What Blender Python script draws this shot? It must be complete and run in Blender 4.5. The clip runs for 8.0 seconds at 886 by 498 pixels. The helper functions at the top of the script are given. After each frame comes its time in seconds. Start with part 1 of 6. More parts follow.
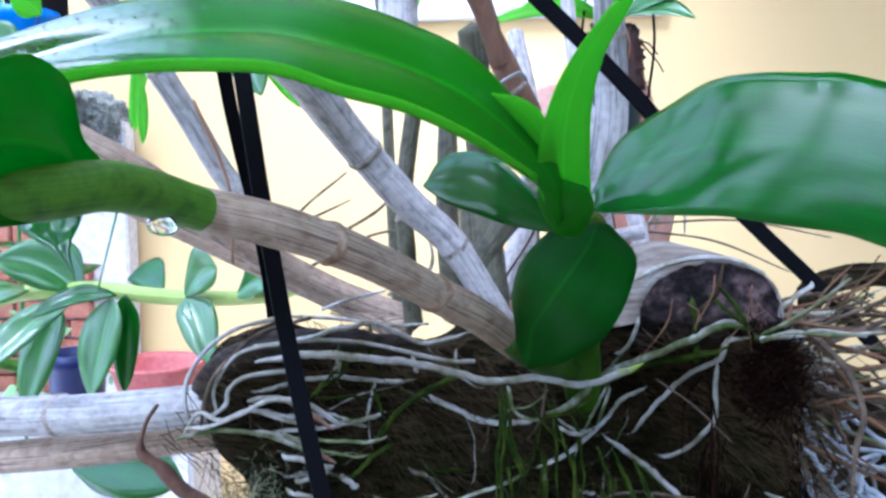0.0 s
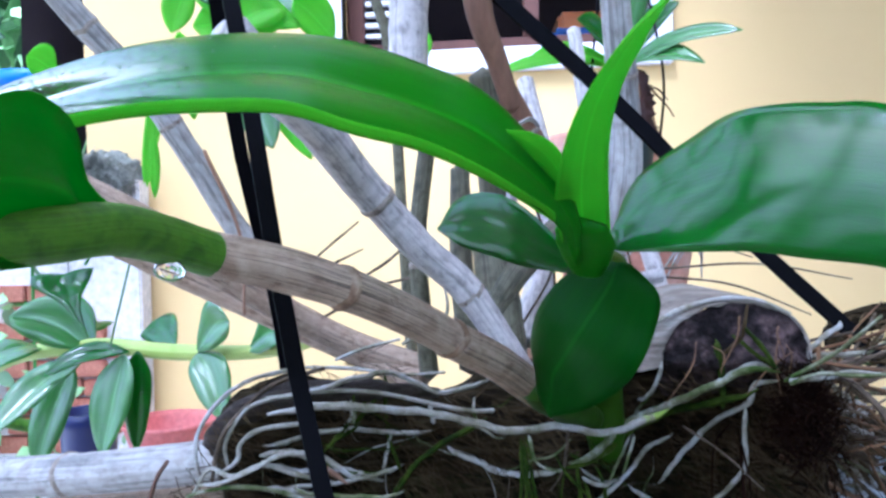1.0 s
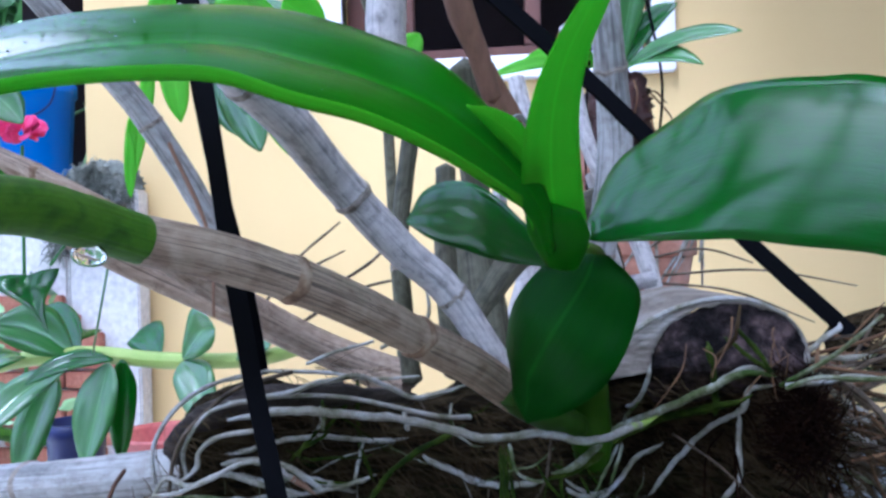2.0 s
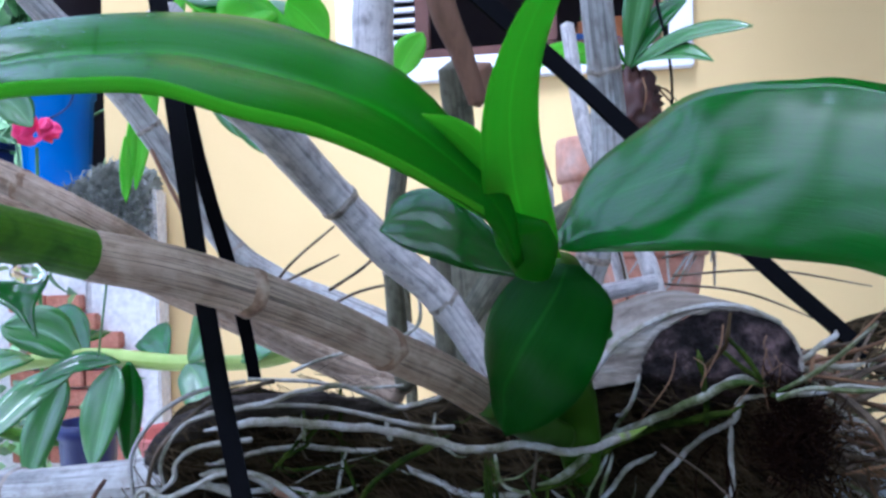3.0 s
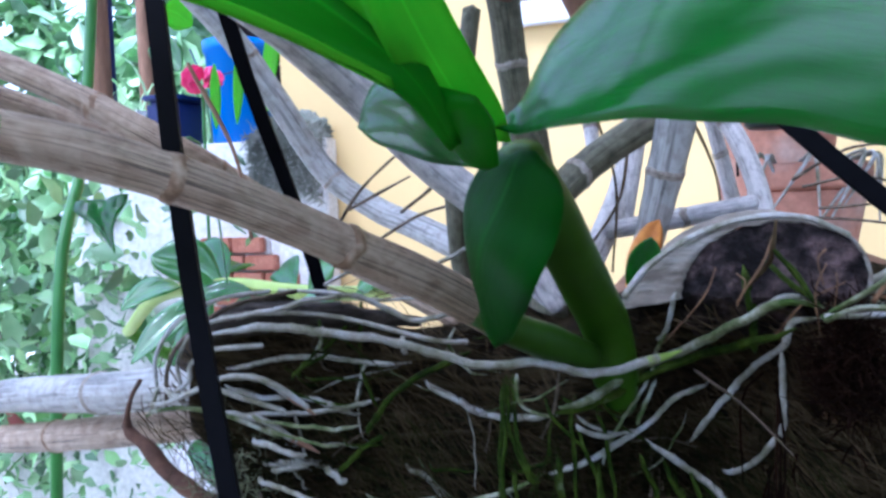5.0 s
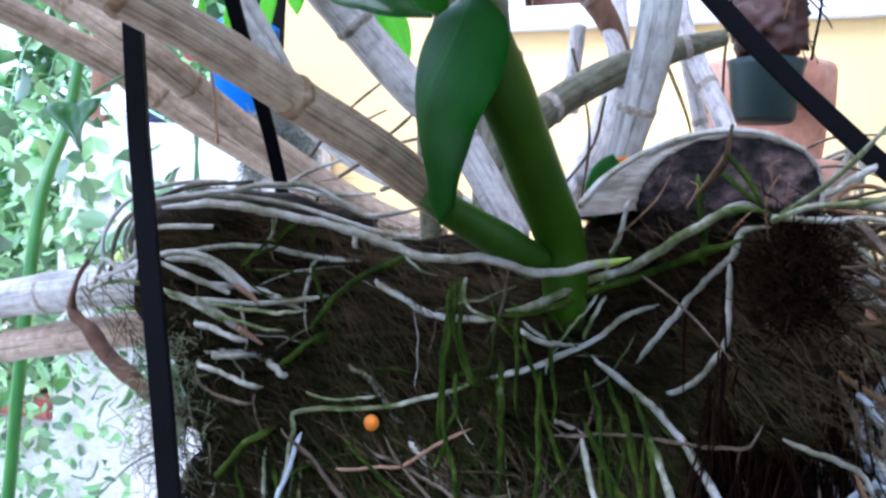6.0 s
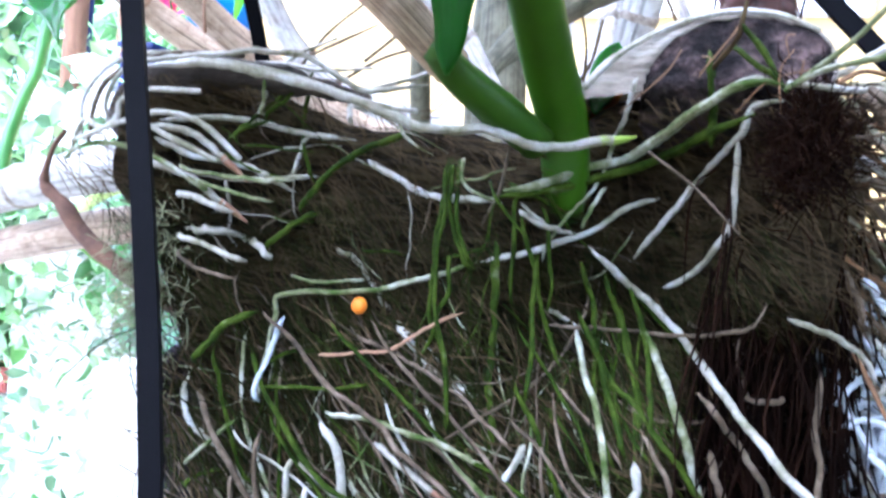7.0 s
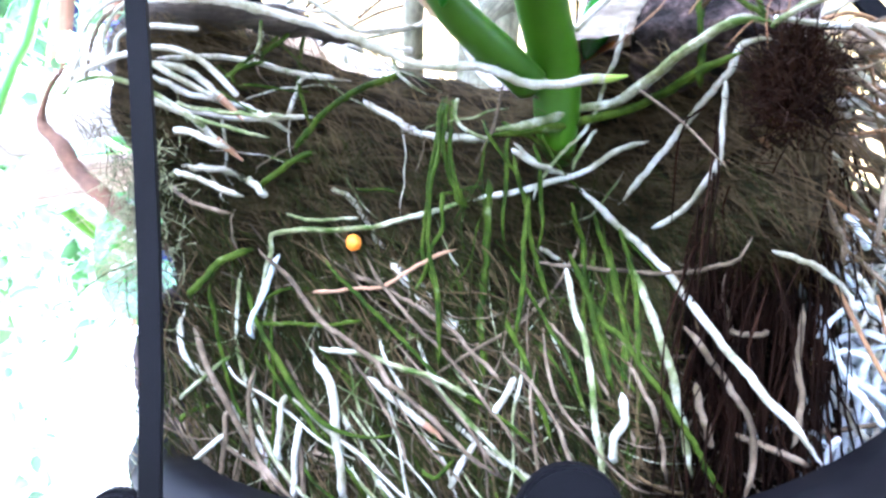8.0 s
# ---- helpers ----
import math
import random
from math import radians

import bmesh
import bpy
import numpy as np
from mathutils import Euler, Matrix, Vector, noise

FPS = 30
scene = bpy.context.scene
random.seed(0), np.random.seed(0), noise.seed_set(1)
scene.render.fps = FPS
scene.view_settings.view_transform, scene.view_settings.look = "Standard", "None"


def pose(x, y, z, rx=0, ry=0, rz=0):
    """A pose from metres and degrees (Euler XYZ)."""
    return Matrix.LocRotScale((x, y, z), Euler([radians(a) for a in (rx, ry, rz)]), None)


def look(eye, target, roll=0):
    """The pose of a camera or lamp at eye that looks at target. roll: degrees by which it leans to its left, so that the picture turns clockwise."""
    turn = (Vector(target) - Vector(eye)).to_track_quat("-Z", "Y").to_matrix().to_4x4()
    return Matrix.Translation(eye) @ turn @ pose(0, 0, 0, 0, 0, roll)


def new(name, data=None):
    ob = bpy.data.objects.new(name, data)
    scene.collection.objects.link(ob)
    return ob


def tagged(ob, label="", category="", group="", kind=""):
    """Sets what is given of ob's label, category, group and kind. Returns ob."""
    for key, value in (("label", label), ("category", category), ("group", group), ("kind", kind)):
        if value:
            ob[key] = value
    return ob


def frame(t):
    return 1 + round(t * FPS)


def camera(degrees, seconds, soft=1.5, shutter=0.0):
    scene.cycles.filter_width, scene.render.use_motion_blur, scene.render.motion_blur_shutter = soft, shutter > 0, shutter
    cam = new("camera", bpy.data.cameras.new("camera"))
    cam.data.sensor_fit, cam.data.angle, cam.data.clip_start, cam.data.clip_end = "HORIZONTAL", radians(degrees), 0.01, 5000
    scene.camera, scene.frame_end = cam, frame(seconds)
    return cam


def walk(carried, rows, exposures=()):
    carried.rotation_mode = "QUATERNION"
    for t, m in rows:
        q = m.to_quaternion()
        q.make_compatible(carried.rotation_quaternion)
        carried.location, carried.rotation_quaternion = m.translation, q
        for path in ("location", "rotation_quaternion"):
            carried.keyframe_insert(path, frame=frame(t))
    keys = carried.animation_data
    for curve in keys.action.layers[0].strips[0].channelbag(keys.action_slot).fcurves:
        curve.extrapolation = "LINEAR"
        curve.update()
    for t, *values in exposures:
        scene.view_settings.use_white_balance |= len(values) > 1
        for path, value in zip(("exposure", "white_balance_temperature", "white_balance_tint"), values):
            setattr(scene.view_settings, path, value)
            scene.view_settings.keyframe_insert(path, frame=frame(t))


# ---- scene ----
cam = camera(57.2, 8.0, soft=2.8, shutter=0.4)
PATH = [
    (0, (0.007, -0.008, 1.0), (-0.037, 1.985, 0.832), 0.0),
    (0.5, (0.005, -0.008, 0.998), (-0.038, 1.987, 0.867), -0.1),
    (1, (0.006, -0.002, 0.997), (-0.068, 1.996, 0.959), -1.2),
    (1.5, (0.011, 0.01, 0.99), (-0.071, 2.008, 0.978), -1.2),
    (2, (0.016, 0.014, 0.991), (-0.073, 2.012, 0.985), -1.2),
    (3.5, (0.04, 0.022, 0.997), (-0.181, 2.009, 0.982), -1.4),
    (4, (0.053, 0.024, 1.0), (-0.298, 1.993, 0.966), -1.5),
    (4.5, (0.064, 0.035, 0.989), (-0.46, 1.961, 0.87), -2.6),
    (5, (0.081, 0.045, 0.978), (-0.522, 1.949, 0.859), -1.7),
    (5.2, (0.087, 0.047, 0.971), (-0.536, 1.943, 0.847), -0.8),
    (6.3, (0.093, 0.05, 0.93), (-0.488, 1.963, 0.877), 4.2),
    (6.5, (0.092, 0.055, 0.923), (-0.492, 1.967, 0.877), 4.8),
    (7, (0.085, 0.055, 0.902), (-0.428, 1.987, 0.837), 5.4),
    (7.5, (0.085, 0.053, 0.893), (-0.405, 1.991, 0.821), 5.7),
    (8, (0.086, 0.05, 0.886), (-0.394, 1.989, 0.801), 5.8),
]
walk(cam, [(t, look(eye, target, roll)) for t, eye, target, roll in PATH],
     exposures=[(t, stops, 4600 if t < 6 else 4850, 17) for t, stops in ((0, 1.12), (1.0, 1.02), (2.0, 0.6), (4.0, 0.6), (4.5, 0.7), (5.2, 0.85), (6.3, 1.5), (7.0, 2.35), (8, 3.4))])

# ---- light ----
world = bpy.data.worlds.new("sky")
scene.world = world
world.use_nodes = True
wn = world.node_tree.nodes
sky = wn.new("ShaderNodeTexSky")
sky.sky_type = "NISHITA"
sky.sun_disc = False
SUN_ELEV, SUN_AZ = 62.0, -160.0      # degrees; azimuth from +y towards +x
sky.sun_elevation, sky.sun_rotation = radians(SUN_ELEV), radians(SUN_AZ)
sky.air_density, sky.dust_density = 1.0, 8.0
cloud = wn.new("ShaderNodeMix")      # thin even cloud over the whole sky
cloud.data_type, cloud.blend_type = "RGBA", "ADD"
cloud.inputs[0].default_value, cloud.inputs[7].default_value = 1.0, (7.2, 7.3, 7.6, 1)
world.node_tree.links.new(sky.outputs[0], cloud.inputs[6])
world.node_tree.links.new(cloud.outputs[2], wn["Background"].inputs[0])
wn["Background"].inputs[1].default_value = 0.15
sun = new("sun", bpy.data.lights.new("sun", "SUN"))
sun.data.energy, sun.data.angle, sun.data.color = 4.6, radians(22), (1.0, 0.97, 0.92)
d = Vector((math.sin(radians(SUN_AZ)) * math.cos(radians(SUN_ELEV)), math.cos(radians(SUN_AZ)) * math.cos(radians(SUN_ELEV)), math.sin(radians(SUN_ELEV))))
sun.matrix_world = look(d * 6, (0, 0, 0))


# ---- materials ----
def mat(name, color, rough=0.6, metal=0.0, spec=0.5):
    m = bpy.data.materials.new(name)
    m.use_nodes = True
    b = m.node_tree.nodes["Principled BSDF"]
    b.inputs["Base Color"].default_value = (*color, 1)
    b.inputs["Roughness"].default_value = rough
    b.inputs["Metallic"].default_value = metal
    b.inputs["Specular IOR Level"].default_value = spec
    return m


def ramp_noise(m, cols, scale, detail=6.0, rough=0.6, stretch=(1, 1, 1), coord="Object", stops=None, distort=0.0):
    """Colour from a stretched noise; returns the noise's factor and the colour socket."""
    nt = m.node_tree
    tc = nt.nodes.new("ShaderNodeTexCoord")
    mp = nt.nodes.new("ShaderNodeMapping")
    mp.inputs["Scale"].default_value = stretch
    nz = nt.nodes.new("ShaderNodeTexNoise")
    nz.inputs["Scale"].default_value, nz.inputs["Detail"].default_value, nz.inputs["Roughness"].default_value = scale, detail, rough
    nz.inputs["Distortion"].default_value = distort
    cr = nt.nodes.new("ShaderNodeValToRGB")
    stops = stops or [0.3 + 0.4 * i / (len(cols) - 1) for i in range(len(cols))]
    while len(cr.color_ramp.elements) < len(cols):
        cr.color_ramp.elements.new(0.5)
    for e, s, c in zip(cr.color_ramp.elements, stops, cols):
        e.position, e.color = s, (*c, 1)
    nt.links.new(tc.outputs[coord], mp.inputs[0])
    nt.links.new(mp.outputs[0], nz.inputs["Vector"])
    nt.links.new(nz.outputs["Fac"], cr.inputs[0])
    return nz.outputs["Fac"], cr.outputs[0]


def blend(m, a, b, fac, mode="MIX"):
    nt = m.node_tree
    mx = nt.nodes.new("ShaderNodeMix")
    mx.data_type, mx.blend_type = "RGBA", mode
    for sock, val in ((mx.inputs[0], fac), (mx.inputs[6], a), (mx.inputs[7], b)):
        if isinstance(val, (int, float)):
            sock.default_value = val
        elif isinstance(val, tuple):
            sock.default_value = (*val, 1)
        else:
            nt.links.new(val, sock)
    return mx.outputs[2]


def base(m, sock):
    m.node_tree.links.new(sock, m.node_tree.nodes["Principled BSDF"].inputs["Base Color"])


def bump(m, fac, strength=0.4, dist=0.001):
    nt = m.node_tree
    bp = nt.nodes.new("ShaderNodeBump")
    bp.inputs["Strength"].default_value, bp.inputs["Distance"].default_value = strength, dist
    nt.links.new(fac, bp.inputs["Height"])
    p = nt.nodes["Principled BSDF"].inputs["Normal"]
    if p.is_linked:
        nt.links.new(p.links[0].from_socket, bp.inputs["Normal"])
    nt.links.new(bp.outputs[0], p)


def rough_from(m, fac, lo, hi):
    nt = m.node_tree
    mr = nt.nodes.new("ShaderNodeMapRange")
    mr.inputs["To Min"].default_value, mr.inputs["To Max"].default_value = lo, hi
    nt.links.new(fac, mr.inputs["Value"])
    nt.links.new(mr.outputs[0], m.node_tree.nodes["Principled BSDF"].inputs["Roughness"])


def noisy(name, cols, scale, rough=0.7, stretch=(1, 1, 1), b=0.4, dist=0.001, coord="Object", spec=0.4, distort=0.0, stops=None, fine=None):
    m = mat(name, cols[0], rough, spec=spec)
    f, c = ramp_noise(m, cols, scale, stretch=stretch, coord=coord, distort=distort, stops=stops)
    if fine:
        f2, c2 = ramp_noise(m, [(0.55, 0.55, 0.55), (1, 1, 1)], fine, stretch=stretch, coord=coord)
        c = blend(m, c, c2, 0.7, "MULTIPLY")
        bump(m, f2, b, dist)
    base(m, c)
    bump(m, f, b, dist)
    return m


def midrib(m, half=0.018):
    """1 on a thin line along the middle of a leaf, else 0."""
    nt = m.node_tree
    tc, sp = nt.nodes.new("ShaderNodeTexCoord"), nt.nodes.new("ShaderNodeSeparateXYZ")
    nt.links.new(tc.outputs["UV"], sp.inputs[0])
    a, b, c = (nt.nodes.new("ShaderNodeMath") for _ in range(3))
    a.operation, b.operation, c.operation = "SUBTRACT", "ABSOLUTE", "LESS_THAN"
    a.inputs[1].default_value, c.inputs[1].default_value = 0.5, half
    nt.links.new(sp.outputs[1], a.inputs[0])
    nt.links.new(a.outputs[0], b.inputs[0])
    nt.links.new(b.outputs[0], c.inputs[0])
    return c.outputs[0]


def leaf_mat(name, cols, vein, rough=0.3, thin=0.22, glow=(0.10, 0.42, 0.02), bumpy=0.25, rib=1.35, wet=0.0, coat=0.0, spec=0.3, grain=0.0):
    """Glossy leaf: long parallel veins, soft blotches, light coming through."""
    m = mat(name, cols[0], rough, spec=0.5)
    f, c = ramp_noise(m, cols, 2.2, stretch=(1.2, 3.0, 1), coord="UV")
    c = blend(m, c, tuple(min(1, rib * k) for k in cols[-1]), midrib(m))
    fv, cv = ramp_noise(m, [(0.78, 0.78, 0.78), (1, 1, 1)], 1.0, stretch=(1.2, 46, 1), coord="UV", detail=3)
    c = blend(m, c, cv, vein, "MULTIPLY")
    fd, cd = ramp_noise(m, [(0, 0, 0), (1, 1, 1)], 60, stretch=(1, 1, 1), coord="UV", stops=[0.62, 0.75])
    base(m, c)
    bump(m, fv, bumpy, 0.0006)
    fw, cw = ramp_noise(m, [(0, 0, 0), (1, 1, 1)], 5, stretch=(1.5, 4, 1), coord="UV")
    bump(m, fw, 0.05 if grain else 0.2, 0.0006)
    bump(m, fd, 0.12, 0.0004)
    if grain:
        fg, cg = ramp_noise(m, [(0, 0, 0), (1, 1, 1)], 1.0, stretch=(26, 90, 1), coord="UV", detail=4)
        bump(m, fg, grain, 0.0005)
    rough_from(m, fw, rough - 0.1, rough + 0.14)
    m.node_tree.nodes["Principled BSDF"].inputs["Specular IOR Level"].default_value = spec
    m.node_tree.nodes["Principled BSDF"].inputs["Coat Weight"].default_value = coat
    m.node_tree.nodes["Principled BSDF"].inputs["Coat Roughness"].default_value = 0.16 if wet else 0.15 if grain else 0.20
    m.node_tree.nodes["Principled BSDF"].inputs["Coat IOR"].default_value = 4.4 if wet else 2.1
    nt = m.node_tree
    if wet:
        fz, cz = ramp_noise(m, [(0, 0, 0), (1, 1, 1)], 1.0, stretch=(55, 16, 1), coord="UV", stops=[0.45, 0.6])
        tc, sp = nt.nodes.new("ShaderNodeTexCoord"), nt.nodes.new("ShaderNodeSeparateXYZ")
        nt.links.new(tc.outputs["UV"], sp.inputs[0])
        mr, mu = nt.nodes.new("ShaderNodeMapRange"), nt.nodes.new("ShaderNodeMath")
        mr.inputs["From Min"].default_value, mr.inputs["From Max"].default_value = 0.58, 0.80
        nt.links.new(mr.outputs[0], nt.nodes["Principled BSDF"].inputs["Coat Weight"])
        mu.operation = "MULTIPLY"
        nt.links.new(sp.outputs[0], mr.inputs["Value"])
        nt.links.new(mr.outputs[0], mu.inputs[0])
        nt.links.new(cz, mu.inputs[1])
        bump(m, mu.outputs[0], wet, 0.0008)
    tr = nt.nodes.new("ShaderNodeBsdfTranslucent")
    tr.inputs[0].default_value = (*glow, 1)
    mx = nt.nodes.new("ShaderNodeMixShader")
    mx.inputs[0].default_value = thin
    out = nt.nodes["Material Output"]
    nt.links.new(nt.nodes["Principled BSDF"].outputs[0], mx.inputs[1])
    nt.links.new(tr.outputs[0], mx.inputs[2])
    nt.links.new(mx.outputs[0], out.inputs[0])
    return m


M = {}
M["leaf"] = leaf_mat("leaf_green", [(0.016, 0.118, 0.0), (0.030, 0.168, 0.0)], 0.35, rough=0.30, thin=0.18, bumpy=0.14, glow=(0.2, 0.55, 0.0), wet=0.5, coat=0.0, spec=0.08)
M["leaf_young"] = leaf_mat("leaf_young", [(0.09, 0.36, 0.0), (0.13, 0.43, 0.0)], 0.3, rough=0.45, thin=0.45, glow=(0.34, 0.8, 0.0), spec=0.12)
M["leaf_dark"] = leaf_mat("leaf_dark", [(0.005, 0.040, 0.001), (0.011, 0.066, 0.002)], 0.6, rough=0.42, thin=0.2, rib=1.5, spec=0.06, bumpy=0.3)
M["leaf_back"] = leaf_mat("leaf_back", [(0.005, 0.088, 0.0), (0.012, 0.135, 0.0)], 0.5, rough=0.28, bumpy=0.45, coat=0.36, spec=0.08, rib=1.0, grain=0.7)
M["leaf_thin"] = leaf_mat("leaf_thin", [(0.014, 0.14, 0.0), (0.025, 0.19, 0.0)], 0.3, rough=0.45, thin=0.4, glow=(0.12, 0.42, 0.0), bumpy=0.1, spec=0.1)
M["leaf_lime"] = leaf_mat("leaf_lime", [(0.12, 0.42, 0.01), (0.2, 0.52, 0.03)], 0.4, rough=0.4, thin=0.5, glow=(0.4, 0.85, 0.05))
M["leaf_pale"] = leaf_mat("leaf_pale", [(0.04, 0.17, 0.025), (0.11, 0.29, 0.07)], 0.6, rough=0.3, thin=0.25, coat=0.6, bumpy=0.4)


def cane_mat(name, cols, stripe, lines=42, blot=(0.5, 0.46, 0.42)):
    """Dry papery sheath: fine fibres along the cane and grey stains."""
    m = mat(name, cols[0], 0.62, spec=0.35)
    f, c = ramp_noise(m, cols, 3.0, stretch=(1.6, 1.2, 1), coord="UV", distort=0.4)
    fs, cs = ramp_noise(m, [(stripe,) * 3, (1, 1, 1)], 1.0, stretch=(0.8, lines, 1), coord="UV", detail=4, stops=[0.36, 0.52])
    c = blend(m, c, cs, 0.85, "MULTIPLY")
    ft, ct = ramp_noise(m, [blot, (1, 1, 1)], 7, stretch=(1, 2, 1), coord="UV", stops=[0.3, 0.5])
    c = blend(m, c, ct, 0.75, "MULTIPLY")
    fk, ck = ramp_noise(m, [(1, 1, 1), (0.25, 0.22, 0.2)], 30, stretch=(1, 1.6, 1), coord="UV", stops=[0.64, 0.72])
    c = blend(m, c, ck, 0.7, "MULTIPLY")
    base(m, c)
    bump(m, fs, 0.6, 0.0006)
    bump(m, ft, 0.2, 0.0006)
    return m


M["cane"] = cane_mat("cane_tan", [(0.28, 0.185, 0.115), (0.50, 0.38, 0.265), (0.34, 0.235, 0.15)], 0.08, 90, (0.5, 0.45, 0.40))
M["cane_grey"] = cane_mat("cane_grey", [(0.36, 0.33, 0.30), (0.62, 0.58, 0.54), (0.45, 0.41, 0.37)], 0.55, 30, (0.36, 0.34, 0.34))
M["cane_pale"] = cane_mat("cane_pale", [(0.28, 0.27, 0.24), (0.44, 0.43, 0.40), (0.34, 0.31, 0.27)], 0.35, 17)
M["cane_old"] = cane_mat("cane_old", [(0.07, 0.066, 0.035), (0.15, 0.14, 0.085), (0.05, 0.05, 0.025)], 0.4)
M["cane_green"] = cane_mat("cane_green", [(0.030, 0.105, 0.0), (0.075, 0.19, 0.0), (0.022, 0.08, 0.0)], 0.7, 42, (0.6, 0.65, 0.5))
M["stem_green"] = noisy("stem_green", [(0.026, 0.072, 0.0), (0.042, 0.105, 0.001)], 40, 0.45, b=0.1, spec=0.25)
M["stem_pale"] = noisy("stem_pale", [(0.28, 0.40, 0.06), (0.42, 0.52, 0.13)], 30, 0.5, b=0.1)
M["stem_dark"] = noisy("stem_dark", [(0.022, 0.06, 0.002), (0.036, 0.09, 0.004)], 60, 0.45, b=0.1, spec=0.25)
M["node"] = noisy("node_brown", [(0.13, 0.075, 0.04), (0.30, 0.19, 0.11), (0.50, 0.38, 0.26)], 260, 0.8, fine=600)
M["node_pale"] = noisy("node_grey_brown", [(0.14, 0.11, 0.08), (0.34, 0.29, 0.23), (0.46, 0.42, 0.36)], 260, 0.8, fine=600)
M["root_w"] = noisy("root_white", [(0.12, 0.115, 0.05), (0.28, 0.265, 0.19), (0.44, 0.42, 0.365), (0.54, 0.55, 0.56)], 95, 0.75, b=0.6, fine=800, stops=[0.30, 0.42, 0.55, 0.70])
M["root_g"] = noisy("root_green", [(0.007, 0.014, 0.0), (0.022, 0.042, 0.001), (0.056, 0.084, 0.006), (0.28, 0.30, 0.19)], 120, 0.7, b=0.7, fine=500, stops=[0.30, 0.46, 0.64, 0.80], spec=0.12)
M["root_wg"] = noisy("root_mixed", [(0.05, 0.085, 0.010), (0.19, 0.20, 0.10), (0.50, 0.50, 0.42)], 80, 0.7, b=0.7, fine=500, stops=[0.38, 0.50, 0.64], spec=0.2)
M["root_t"] = noisy("root_tan", [(0.030, 0.020, 0.009), (0.105, 0.075, 0.043), (0.25, 0.19, 0.135)], 110, 0.75, b=0.6, fine=500)
M["root_b"] = noisy("root_bluegrey", [(0.40, 0.45, 0.50), (0.62, 0.66, 0.70)], 90, 0.7, b=0.3, fine=500)
M["root_tip"] = noisy("root_tip_red", [(0.22, 0.11, 0.06), (0.36, 0.22, 0.14)], 120, 0.6, b=0.1)
M["root_tip_green"] = noisy("root_tip_green", [(0.20, 0.30, 0.03), (0.32, 0.40, 0.08)], 120, 0.5, b=0.1)
M["husk"] = noisy("husk_fibre_brown", [(0.004, 0.003, 0.001), (0.022, 0.0155, 0.007), (0.07, 0.053, 0.025), (0.12, 0.10, 0.05)], 40, 0.9, stretch=(1.0, 3, 7), b=1.0, dist=0.005, fine=320, spec=0.05, distort=0.9, stops=[0.32, 0.47, 0.62, 0.76])
M["rind"] = noisy("husk_rind", [(0.10, 0.075, 0.055), (0.28, 0.24, 0.19), (0.42, 0.39, 0.34)], 34, 0.7, stretch=(1, 1, 5), b=0.6, dist=0.002, fine=240)
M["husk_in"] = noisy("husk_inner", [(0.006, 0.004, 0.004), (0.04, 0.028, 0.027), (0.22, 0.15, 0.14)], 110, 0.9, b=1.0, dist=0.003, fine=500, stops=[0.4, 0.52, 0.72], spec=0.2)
M["fibre"] = noisy("fibre_brown", [(0.022, 0.014, 0.006), (0.12, 0.085, 0.042)], 60, 0.9, b=0.1, spec=0.08)
M["fibre_moss"] = noisy("fibre_moss", [(0.004, 0.006, 0.001), (0.036, 0.039, 0.010)], 60, 0.9, b=0.1, spec=0.08)
M["fibre_pale"] = noisy("fibre_pale", [(0.10, 0.11, 0.05), (0.28, 0.28, 0.17)], 60, 0.9, b=0.1, spec=0.08)
M["shell"] = noisy("husk_shell_brown", [(0.02, 0.014, 0.010), (0.06, 0.045, 0.034), (0.15, 0.12, 0.095)], 60, 0.85, stretch=(0.6, 4, 4), b=0.9, dist=0.003, fine=300)
M["strand"] = noisy("strand_orange", [(0.08, 0.04, 0.018), (0.22, 0.12, 0.05)], 90, 0.8, b=0.2)
M["stub"] = noisy("stub_brown", [(0.06, 0.03, 0.018), (0.20, 0.10, 0.06)], 90, 0.8, b=0.4, fine=400)
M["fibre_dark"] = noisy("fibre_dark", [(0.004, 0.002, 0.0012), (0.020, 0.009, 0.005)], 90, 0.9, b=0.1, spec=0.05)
M["wire"] = noisy("wire_dark", [(0.02, 0.018, 0.016), (0.05, 0.045, 0.04)], 60, 0.5)
M["plastic"] = noisy("plastic_black", [(0.0015, 0.0015, 0.0022), (0.0035, 0.0035, 0.005)], 30, 0.6, b=0.08, spec=0.06)
M["orange"] = noisy("orange_wax", [(0.60, 0.15, 0.004), (0.72, 0.24, 0.01)], 200, 0.5)
M["dead"] = noisy("dead_leaf", [(0.35, 0.12, 0.02), (0.60, 0.27, 0.04)], 80, 0.6)
M["wall"] = noisy("wall_yellow", [(0.66, 0.475, 0.20), (0.71, 0.525, 0.235)], 1.2, 0.85, b=0.12)
M["white"] = noisy("paint_white", [(0.78, 0.78, 0.80), (0.84, 0.84, 0.86)], 6, 0.5, b=0.1)
M["wood_dark"] = noisy("wood_dark", [(0.06, 0.022, 0.015), (0.13, 0.05, 0.03)], 14, 0.45, stretch=(1, 1, 0.15), b=0.2)
M["room"] = noisy("room_shade", [(0.03, 0.025, 0.035), (0.05, 0.04, 0.05)], 4, 0.9)
M["terracotta"] = noisy("terracotta", [(0.36, 0.15, 0.09), (0.52, 0.25, 0.16), (0.55, 0.38, 0.30)], 16, 0.85, b=0.3, fine=120)
M["teal"] = noisy("pot_teal", [(0.006, 0.018, 0.018), (0.013, 0.030, 0.028)], 12, 0.5, b=0.1)
